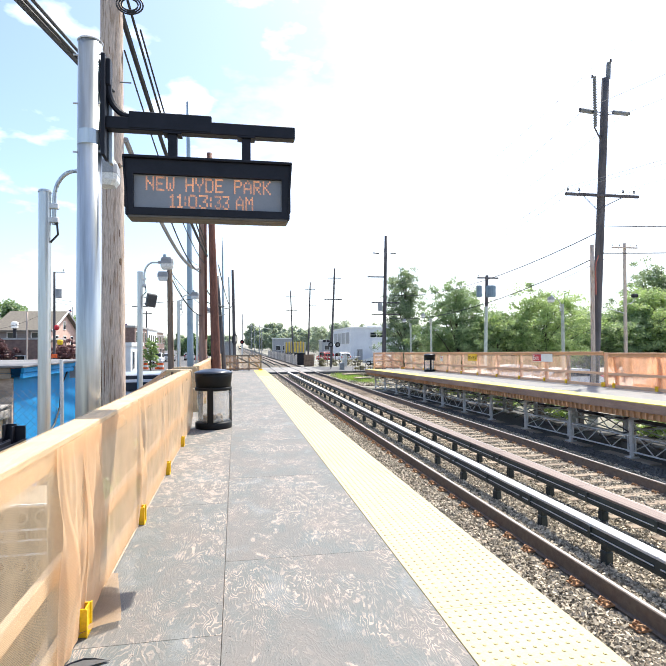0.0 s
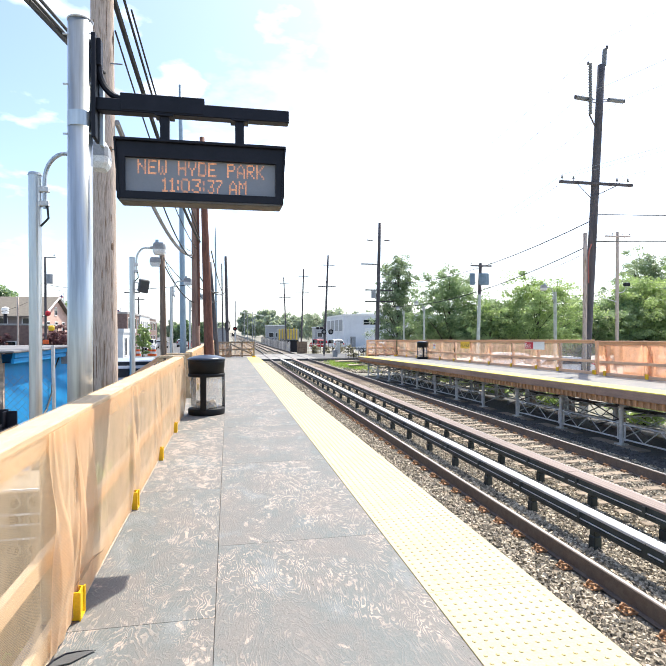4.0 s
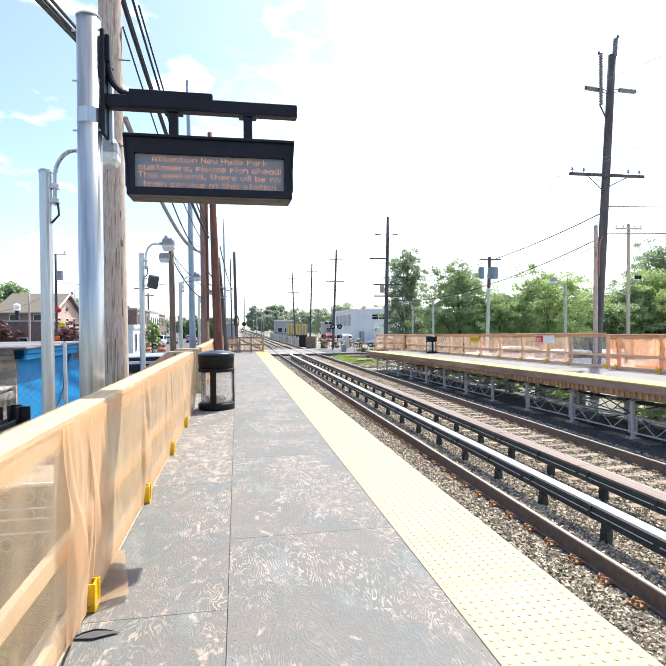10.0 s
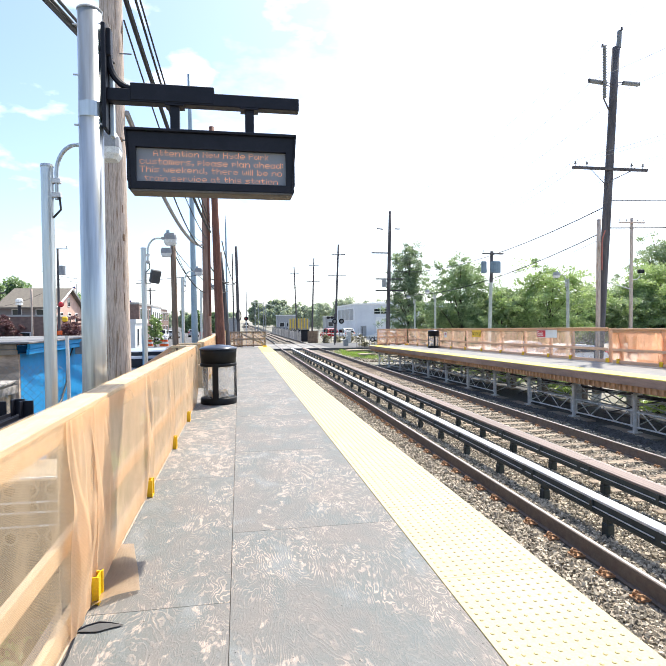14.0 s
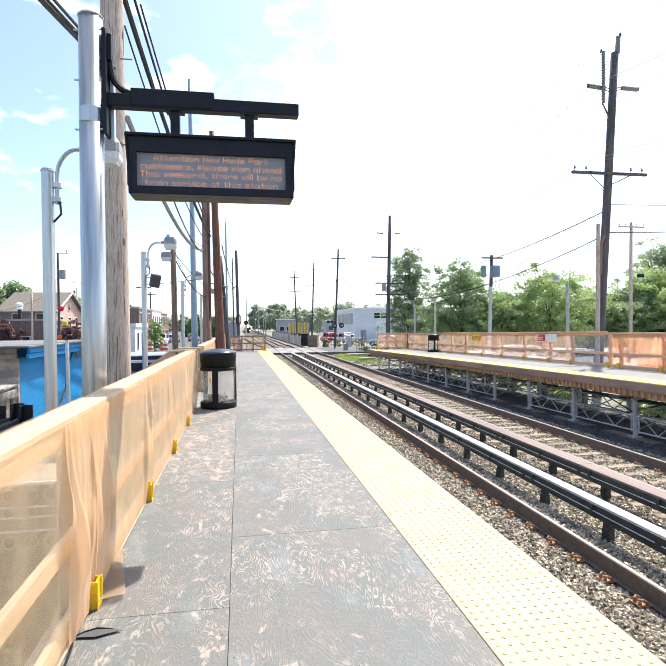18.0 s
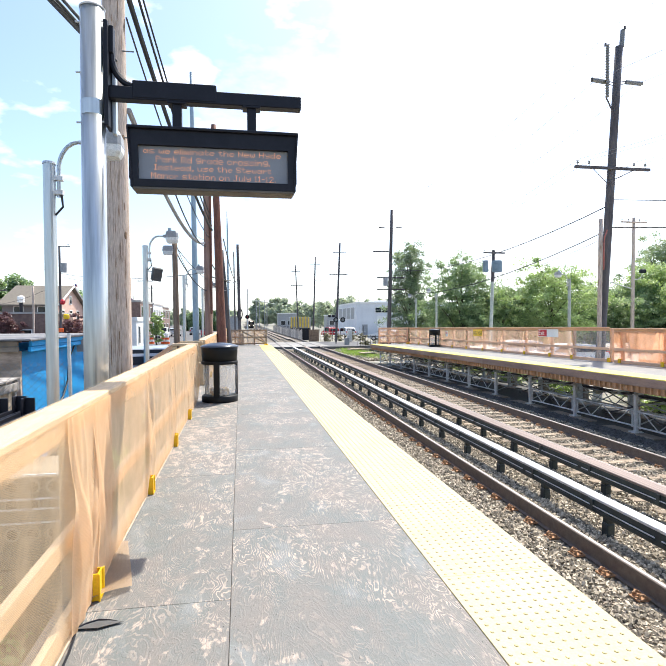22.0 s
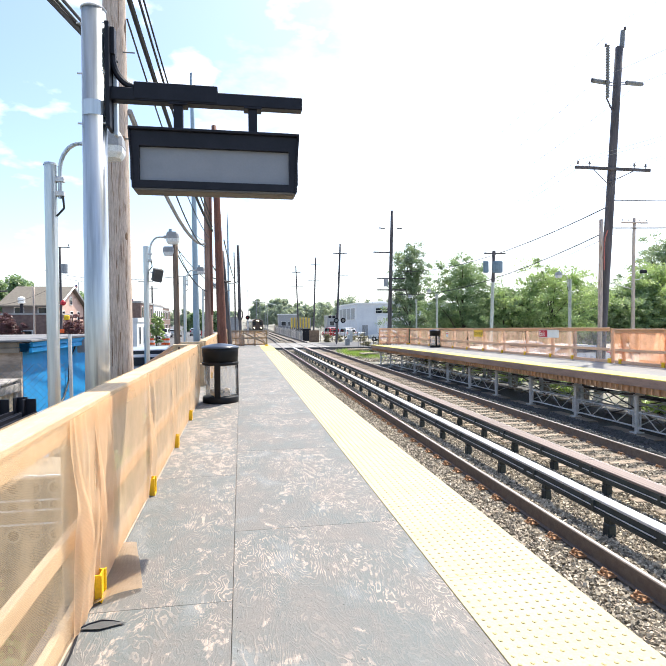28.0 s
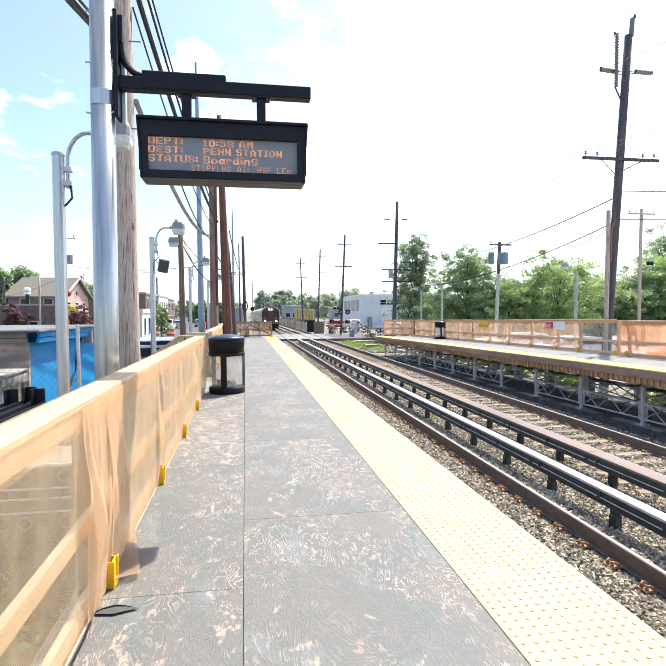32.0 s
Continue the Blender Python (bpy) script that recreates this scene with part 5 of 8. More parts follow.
    part("beacon", bx(0.02, 0.42, -0.35, -0.1, 4.02, 4.44, 0.12), SIGN_RED, p, "red sign beacon")
    part("signal_box", bx(0.25, 0.65, -0.3, 0.0, 2.9, 3.3, 0.08), YELLOW, p, "yellow signal housing")
    part("notice", bx(-0.15, 0.25, -0.25, -0.15, 1.9, 2.2, 0.02), ORANGE, p, "orange notice")
    for x, y, top in ((-10.2, 62, 6.3), (-12.3, 80, 6.6), (-20.2, 50, 4.6)):
        p = make_pole(x, y, STREET_Z, top, 0.13, 0.1, POLE_DARK, "dark street utility pole", (0.0, 0), n=8)
        crossarm(p, top - STREET_Z - 0.4, 0.8, braces=False)


def make_wires():
    def wire(pts, r, m, label):
        tagged(put("overhead_wire", sweep(bmesh.new(), pts, r, 6), m), label, "wire", group="overhead wires")
    black, pale = "black overhead cable between poles", "thin pale wire between the poles"
    for dx, r in ((0.0, 0.035), (0.07, 0.02), (0.15, 0.02)):
        wire([(-2.25 + dx, 2.2, 4.35), (-2.15 + dx, 5.0, 4.85), (-2.02 + dx * 0.5, 9.35, 5.66 + dx * 0.4)], r, CABLE, black)
    wire(sag((-1.86, 9.5, 7.12), (-1.18, 24, 5.42), 0.42), 0.05, CABLE, "thick black overhead cable bundle")
    wire(sag((-1.80, 9.5, 7.5), (-1.18, 24, 5.6), 0.3), 0.025, CABLE, black)
    wire(sag((-1.80, 11.0, 7.72), (-1.2, 24, 5.9), 0.2), 0.02, CABLE, black)
    wire(sag((-1.81, 9.5, 6.5), (-1.3, 24, 5.1), 0.5), 0.016, CABLE, black)
    wire(sag((-1.79, 9.5, 4.99), (-1.49, 24, 4.85), 0.62), 0.05, CABLE_PALE, "grey sagging overhead cable bundle")
    wire(sag((-1.60, 14, 4.75), (-1.45, 24, 4.7), 0.3), 0.02, CABLE, black)
    wire(sag((-1.4, 24, 4.3), (-0.2, 42, 4.6), 0.6), 0.03, CABLE, black)
    wire(sag((-2.2, 20, 3.9), (-1.4, 24, 2.8), 0.25), 0.02, CABLE, black)
    wire(sag((-2.5, 32, 4.6), (-0.55, 33, 3.9), 0.2), 0.03, CABLE, black)
    wire(sag((-15, 45, 5.6), (-1.4, 24, 3.6), 0.5), 0.015, CABLE, black)
    for a, b, d, rr in (((-2.27, 20, 4.2), (-1.42, 24, 3.3), 0.1, 0.012), ((-2.25, 20, 4.3), (-2.52, 32, 3.9), 0.3, 0.012), ((-1.42, 24, 3.35), (-0.6, 33, 3.4), 0.25, 0.02),
                        ((-0.55, 19, 4.3), (-0.15, 42, 4.4), 0.5, 0.02), ((-13.7, 45, 4.6), (-20.2, 50, 3.0), 0.3, 0.012), ((-13.7, 45, 5.0), (-10.2, 62, 5.6), 0.3, 0.012),
                        ((-10.2, 62, 5.8), (-12.3, 80, 6.1), 0.3, 0.012), ((-1.4, 24, 5.0), (-2.5, 32, 6.5), 0.1, 0.012)):
        wire(sag(a, b, d), rr, CABLE, black)
    # wires of the right-hand pole line
    for xa, za, xb, zb in ((15.3, 6.3, 13.5, 6.1), (15.2, 5.25, 13.4, 4.0)):
        wire(sag((xa, 20.4, za), (xb, 48, zb), 1.0), 0.022, CABLE, black)
    wire(sag((15.3, 20.4, 5.05), (18.6, 38, 4.8), 0.35), 0.012, CABLE, black)
    wire(sag((15.2, 20.4, 5.3), (40, 16, 6.6), 0.4), 0.025, CABLE, black)
    wire(sag((15.3, 20.4, 6.45), (40, 16, 7.4), 0.4), 0.018, CABLE, black)
    for x, z in ((14.5, 11.0), (16.4, 10.95), (15.65, 13.5), (13.7, 8.05), (14.2, 8.05), (16.3, 8.05), (16.8, 8.05)):
        wire(sag((x, 20.4, z + (0.35 if z > 10 else 0)), (x - 1.9, 48, z - 1.6), 0.9), 0.007, CABLE_PALE, pale)
        wire(sag((x, 20.4, z + (0.35 if z > 10 else 0)), (x + 5, -14, z + 0.6), 0.9), 0.007, CABLE_PALE, pale)


# far platform ---------------------------------------------------------------------------


def make_far_platform():
    Z = FAR_Z
    y0, y1 = -6.0, 38.0
    p = empty("far_platform", FAR_EDGE, y0, Z, label="raised temporary wooden platform on steel scaffolding with a yellow edge", category="platform", kind="structure")
    L = y1 - y0
    W = 3.35
    part("deck", bx(0.72, W, 0, L, -0.02, 0.0), surf("far_deck_grey", (0.16, 0.165, 0.165), (0.21, 0.20, 0.19), 1.5, 0.7), p, "grey painted plywood deck")
    for k in range(int(L / 1.22) + 1):
        a, b = k * 1.22, min(k * 1.22 + 1.215, L)
        if b > a:
            part("tactile_panel", bx(0.0, 0.72, a, b, -0.02, 0.004, 0.002), TACTILE, p)
    for k in range(int(L / 3.66) + 1):
        a, b = k * 3.66, min(k * 3.66 + 3.655, L)
        if b > a:
            part("edge_board", bx(-0.012, 0.03, a, b, -0.215, -0.021, 0.004), surf("edge_plank", (0.33, 0.225, 0.17), (0.205, 0.14, 0.11), 4, 0.8, stretch=(1, .15, 1), vary=0.15), p)
    joist = part("joist", bx(0.05, W - 0.1, -0.02, 0.02, -0.375, -0.22), TREATED, p)
    k = 0
    for k in range(1, int(L / 0.2)):
        share(joist, pose(0, 0.2 * k, 0), p, "joist")
    part("backing_board", bx(0.10, 0.12, 0, L, -0.368, -0.23), TREATED, p)
    part("beam", bx(0.61, 0.75, 0, L, -0.47, -0.376), TREATED, p)
    part("beam", bx(2.5, 2.64, 0, L, -0.47, -0.376), WEATHERED, p)
    for k in range(int(L / 2.55)):
        part("back_post", bx(2.95, 3.13, 2.55 * k + 0.7, 2.55 * k + 0.9, -1.50, -0.376, 0.006), WEATHERED, p)
    part("back_ledger", bx(2.90, 2.944, 0, L, -0.56, -0.48), POLE_DARK, p)
    part("back_ledger", bx(2.90, 2.944, 0, L, -1.02, -0.90), POLE_DARK, p)
    # scaffold legs, lattice frames and foot planks
    step = 2.55
    leg = tb((0, 0, 0.03), (0, 0, 0.935), 0.056, 0.056, 12)
    box(leg, -0.12, 0.12, -0.12, 0.12, 0.0, 0.03)
    tube(leg, (0, 0, 0.80), (0, 0, 0.83), 0.072, 0.072, 12)
    box(leg, -0.14, 0.14, -0.11, 0.11, 0.935, 0.97)
    box(leg, -0.09, 0.09, -0.08, 0.08, 0.97, 1.0)
    leg = part("scaffold_leg", leg, GALV_DULL, p, "galvanised scaffold leg with base plate")
    bm = bmesh.new()
    for z in (0.16, 0.54):
        tube(bm, (0, 0.06, z), (0, step - 0.06, z), 0.022, 0.022, 8)
    for y in (0.13, step - 0.13):
        tube(bm, (0, y, 0.12), (0, y, 0.60), 0.022, 0.022, 8)
    for i in range(4):
        a, b = 0.24 + (step - 0.48) * i / 4, 0.24 + (step - 0.48) * (i + 1) / 4
        tube(bm, (0, a, 0.54 if i % 2 == 0 else 0.16), (0, b, 0.16 if i % 2 == 0 else 0.54), 0.015, 0.015, 6)
    frame_m = part("lattice_frame", bm, GALV_DULL, p, "galvanised lattice frame")
    bm = bmesh.new()
    tube(bm, (0, 0, 0.15), (1.85, 0, 0.8), 0.018, 0.018, 6)
    tube(bm, (0, 0, 0.8), (1.85, 0, 0.15), 0.018, 0.018, 6)
    tube(bm, (0, 0, 0.70), (1.85, 0, 0.70), 0.024, 0.024, 6)
    brace = part("cross_brace", bm, GALV_DULL, p)
    bm = bmesh.new()
    tube(bm, (0.94, 0.1, 0.08), (0.94, step - 0.1, 0.78), 0.02, 0.02, 6)
    tube(bm, (0.94, 0.1, 0.78), (0.94, step - 0.1, 0.08), 0.02, 0.02, 6)
    inner = part("inner_brace", bm, POLE_DARK, p, "dark diagonal tube")
    plank = part("foot_plank", bx(-0.20, 0.16, -0.8, 1.05, -0.04, 0.0, 0.004), WEATHERED, p)
    bar = part("cross_beam", bx(-0.25, 2.4, -0.05, 0.05, -0.53, -0.476), POLE_DARK, p, "dark steel cross beam")
    first = True
    for i in range(18):
        y = 12.25 - y0 + step * (i - 7)
        if y < 0.2 or y > L - 0.2:
            continue
        deep = -(1.562 - 0.0052 * (y + y0))
        tall = (-0.476 - deep)
        up = Matrix.Diagonal((1, 1, tall, 1))
        if first:
            bar.matrix_basis = pose(0.68, y, 0)
        else:
            share(bar, pose(0.68, y, 0), p, "cross_beam")
        for row, x in enumerate((0.68, 2.57)):
            at = pose(x, y, deep)
            if first:
                leg.matrix_basis, frame_m.matrix_basis, brace.matrix_basis, plank.matrix_basis, inner.matrix_basis = at @ up, at, at, at, at
                first = False
                continue
            share(leg, at @ up, p, "scaffold_leg")
            if y + step < L and not (row == 0 and i == 9):
                share(frame_m, at, p, "lattice_frame")
            share(plank, at, p, "foot_plank")
            if row == 0:
                share(brace, at, p, "cross_brace")
                if i % 2 and y + step < L:
                    share(inner, at, p, "inner_brace")
    return settle(p)


def make_far_signs():
    x = 12.0
    def board(name, ya, yb, za, zb, m, lab):
        o = settle(empty(name, x, ya, za, label=lab, category="sign"))
        part("board", bx(-0.012, 0.0, 0, yb - ya, 0, zb - za, 0.002), m, o)
        return o
    o = board("exit_sign", 19.05, 20.45, 0.84, 1.15, WHITE, "red and white platform sign reading Exit")
    part("red_panel", bx(-0.018, -0.013, 0.78, 1.38, 0.02, 0.29), SIGN_RED, o, "red panel")
    me = text_mesh("Exit", 0.27)
    me.materials.append(WHITE)
    tx = new("lettering", me)
    tx.parent = o
    tx.matrix_basis = Matrix(((0, 0, -1, -0.020), (-1, 0, 0, 1.36), (0, 1, 0, 0.07), (0, 0, 0, 1)))
    tagged(tx, "white letters Exit")
    o = board("warning_sign", 25.7, 26.75, 0.78, 1.13, YELLOW, "yellow warning sign with dark lettering on the railing")
    me = text_mesh("WATCH THE GAP", 0.13)
    me.materials.append(BLACK)
    tx = new("lettering", me)
    tx.parent = o
    tx.matrix_basis = Matrix(((0, 0, -1, -0.016), (-0.98, 0, 0, 1.02), (0, 1.9, 0, 0.08), (0, 0, 0, 1)))
    tagged(tx, "dark capital letters")
    o = board("small_notice", 30.3, 30.62, 0.7, 1.0, WHITE, "small pale notice on the railing")
    part("letter_bar", bx(-0.016, -0.0125, 0.05, 0.27, 0.17, 0.24), SIGN_RED, o)

# trees ------------------------------------------------------------------------------------


def leaf_cloud(centres, radii, n, size, rng, flat=0.8, lie=0.6):
    """Many small leaves scattered through clumps; lie: how far they turn their faces up."""
    k = rng.integers(0, len(centres), n)
    d = rng.normal(size=(n, 3))
    d /= np.linalg.norm(d, axis=1)[:, None]
    rad = radii[k] * rng.uniform(0.05, 1.25, n) ** 0.6
    c = centres[k] + d * rad[:, None] * np.array([1, 1, flat])
    up = rng.normal(size=(n, 3)) * 0.55 + np.array([0, 0, lie]) + d * 0.35
    up /= np.linalg.norm(up, axis=1)[:, None]
    a = np.cross(up, rng.normal(size=(n, 3)))
    a /= np.linalg.norm(a, axis=1)[:, None]
    b = np.cross(up, a)
    s = size * rng.uniform(0.55, 1.3, n)[:, None]
    v = np.stack([c - a * s, c + b * s * 0.55 - up * s * 0.15, c + a * s, c - b * s * 0.55 - up * s * 0.15], 1)
    f = np.arange(4 * n).reshape(n, 4)
    return v.reshape(-1, 3), f


def make_tree(x, y, h, w, m, label, seed, leaves=5200, size=0.15, low=0.25, name="tree", shape=1.0, cone=False):
    """A trunk with rising limbs; each limb carries flat sprays of leaves at several heights, with gaps between them."""
    rng = np.random.default_rng(seed)
    t = empty(name, x, y, GROUND_Z, label=label, category="tree", group="trees")
    bm = bmesh.new()
    top = h * 0.80
    pts = [(0.12 * math.sin(k * 1.3 + seed) * k / 6, 0.12 * math.cos(k * 1.7) * k / 6, top * k / 6) for k in range(7)]
    r = max(0.06, 0.020 * h)
    sweep(bm, pts, [r * (1 - 0.14 * k) for k in range(7)], 8)
    cs, rs = [], []
    limbs = 44 if cone else max(7, int(5.2 * w))
    for i in range(limbs):
        u = (i + 0.5) / limbs
        z = h * (low + (0.95 - low) * u)
        env = w * 0.5 * (math.sin(math.pi * (0.14 + 0.80 * u)) ** shape)
        if cone:
            env = w * 0.5 * min(1.0, 0.55 + u * 1.3) * (1.0 - u) ** 0.55
        a = i * 2.4 + rng.uniform(-0.6, 0.6)
        reach = env * rng.uniform(0.62, 1.18)
        tip = np.array([reach * math.cos(a), reach * math.sin(a), z + rng.uniform(-0.02, 0.05) * h])
        s0 = np.array(pts[min(5, int(u * 5.2))])
        mid = s0 * 0.45 + tip * 0.55 + np.array([0, 0, 0.03 * h])
        if i % 2 == 0:
            sweep(bm, [s0, mid, tip], [r * 0.36, r * 0.22, r * 0.07], 5)
        for q in range(9 if cone else 11):
            f = rng.uniform(0.35, 1.08)
            p = (mid * (1 - f) * 2 + tip * (2 * f - 1)) if f > 0.5 else s0 * (1 - 2 * f) + mid * 2 * f
            spread = 0.09 * w
            cs.append(p + rng.normal(size=3) * np.array([spread, spread, 0.035 * h]))
            rs.append(max(0.16, w * rng.uniform(0.045, 0.095)))
    part("trunk", bm, BARK, t)
    v, f = leaf_cloud(np.array(cs), np.array(rs), int(leaves * 4.6), size * 0.66, rng, 0.75 if cone else 0.58)
    raw("crown", v, f, m, t)
    return t


def far_wood(name, x0, x1, y, h0, h1, seed, m, label, n=9000, depth=20, size=0.5, fat=0.22):
    """A belt of round-topped trees: overlapping clumps of leaves from the ground up."""
    rng = np.random.default_rng(seed)
    k = max(6, int(abs(x1 - x0) / (0.17 * h1)))
    cs, rs = [], []
    for i in range(k):
        x = x0 + (x1 - x0) * (i + 0.5 + rng.uniform(-0.3, 0.3)) / k
        top, yy = rng.uniform(h0, h1), y + rng.uniform(0, depth)
        r = top * rng.uniform(0.8, 1.2) * fat
        for q in range(22):
            a, u = rng.uniform(0, 6.28), (q + 0.5) / 22
            e = 1.35 * r * math.sin(math.pi * (0.15 + 0.75 * u)) * rng.uniform(0.2, 1)
            cs.append((x + e * math.cos(a), yy + e * math.sin(a), top * (0.12 + 0.78 * u)))
            rs.append(r * rng.uniform(0.36, 0.62))
    v, f = leaf_cloud(np.array(cs), np.array(rs), int(n * 1.9), size * 0.72, rng)
    v[:, 2] += GROUND_Z
    tagged(raw(name, v, f, m), label, "woodland", kind="stuff")


def make_plants():
    green = "leafy green roadside tree behind the far platform"
    make_tree(17.6, 55, 11.6, 6.2, LEAF_BLUE, "tall bluish green columnar tree with an open crown", 3, 8000, 0.14, 0.04, cone=True)
    make_tree(20.0, 47, 8.9, 7.2, LEAF_DARK, "green roadside tree with a pointed crown", 4, 7500)
    make_tree(23.0, 45, 6.1, 6.4, LEAF_DARK, "dark green shrubby tree", 14, 6000)
    make_tree(25.8, 42, 8.0, 7.8, LEAF, green, 5, 7500)
    make_tree(31.0, 44.5, 6.4, 7.0, LEAF_DARK, green, 6, 7000)
    make_tree(35.0, 43.5, 6.5, 6.5, LEAF_DARK, "dark green roadside tree", 7, 6000)
    make_tree(37.0, 44.0, 8.0, 7.6, LEAF, green, 8, 6500)
    make_tree(42.5, 49, 11.6, 7.5, LEAF_BLUE, "tall green tree beyond the far platform", 9, 7500)
    make_tree(41.0, 40.5, 9.4, 9.6, LEAF, green, 10, 11000, 0.17)
    make_tree(45.0, 39, 10.0, 9.5, LEAF, green, 11, 7000)
    far_wood("far_hedge", 21, 52, 56, 3.5, 5.5, 21, LEAF_DARK, "dark hedge of bushes behind the trees", 26000, 8, 0.22)
    far_wood("far_woodland", 8.5, 28, 330, 15, 19.5, 23, LEAF_HAZED, "distant round-topped green trees beside the line", 20000, 40, 0.7)
    far_wood("far_woodland", 22, 70, 300, 12, 15.5, 29, LEAF_HAZED, "distant green trees closing the view", 24000, 30, 0.7)
    far_wood("far_woodland", 20, 42, 250, 8, 12, 22, LEAF_HAZED, "distant green trees beyond the level crossing", 18000, 40, 0.55)
    far_wood("far_woodland", 28, 60, 180, 9, 12.5, 24, LEAF_HAZED, "distant green trees behind the warehouse", 20000, 25, 0.45)
    far_wood("far_woodland", -70, -3, 330, 6, 12, 25, LEAF_HAZED, "distant green trees along the street", 14000, 40, 0.7)
    far_wood("far_woodland", -42, -27.2, 76, 8.9, 9.8, 26, LEAF_DARK, "green trees behind the brick house", 42000, 6, 0.32)
    far_wood("far_woodland", -24.6, -22.2, 84, 7.4, 8.4, 28, LEAF_DARK, "green trees between the street houses", 9000, 5, 0.28)
    far_wood("far_woodland", 60, 260, 160, 9, 14, 27, LEAF_HAZED, "distant green trees beyond the street", 22000, 60, 0.9)
    far_wood("far_woodland", -15.5, -5, 150, 5.0, 7.5, 31, LEAF_DARK, "dark green street trees beyond the drums", 9000, 10, 0.4)
    # weeds between the railing and the yard
    for k in range(20):
        make_tree(-1.55 - 0.35 * (k % 3), 1.5 + 0.55 * k, 1.0 + 0.2 * (k % 2), 1.1, LEAF, "low olive green weeds behind the railing", 80 + k, 420, 0.06, 0.05, name="bush")
    make_tree(-18.2, 46.5, 3.9, 2.6, LEAF_RED, "dark red-leaved tree by the brick house", 12, 2600, 0.14)
    make_tree(-13.5, 47.0, 3.6, 3.3, LEAF_RED, "dark red-leaved shrub by the brick house", 13, 2200, 0.14)
    make_tree(-9.4, 64, 4.2, 2.0, LEAF, "small green street tree", 15, 1500, 0.14, 0.35)
    for k in range(12):
        make_tree(12.9 + 0.6 * (k % 2), 7.0 + 2.9 * k + 0.8 * math.sin(k * 2.1), 0.7 + 0.25 * (k % 3), 1.5, LEAF, "low green weeds behind the far platform", 60 + k, 500, 0.09, 0.1, name="bush")
    for k in range(7):
        make_tree(13.9 + 0.35 * (k % 3), 9 + 4.2 * k, 1.15 + 0.2 * (k % 2), 2.2, LEAF, "low green weeds behind the far platform", 40 + k, 900, 0.09, 0.1, name="bush")
    # grass by the end of the far platform
    rng = np.random.default_rng(2)
    n = 9000
    x, y = rng.normal(10.6, 0.6, n), rng.normal(48.5, 2.8, n)
    a, hh = rng.uniform(0, 6.28, n), rng.uniform(0.08, 0.36, n)
    dx, dy = np.cos(a) * 0.018, np.sin(a) * 0.018
    z = np.full(n, GROUND_Z)
    v = np.stack([np.stack([x - dx, y - dy, z], 1), np.stack([x + dx, y + dy, z], 1),
                  np.stack([x + dy * 3, y - dx * 3, z + hh], 1)], 1).reshape(-1, 3)
    tagged(raw("grass", v, np.arange(3 * n).reshape(n, 3), GRASS), "bright green tufts of grass", "grass", kind="stuff")


# buildings -----------------------------------------------------------------------------------


def windows(parent, plane, items):
    """Window units in a wall that faces -y (plane 'y') or +x (plane 'x'): (along, z, width, height)."""
    for a, z, w, h in items:
        if plane == "y":
            f = part("window", bx(a, a + w, -0.05, 0.02, z, z + h, 0.01), WHITE, parent)
            part("pane", bx(a + 0.08, a + w - 0.08, -0.06, -0.045, z + 0.08, z + h - 0.08), DARK_GLASS, f, "dark glass")
        else:
            f = part("window", bx(-0.02, 0.05, a, a + w, z, z + h, 0.01), WHITE, parent)
            part("pane", bx(0.045, 0.06, a + 0.08, a + w - 0.08, z + 0.08, z + h - 0.08), DARK_GLASS, f, "dark glass")


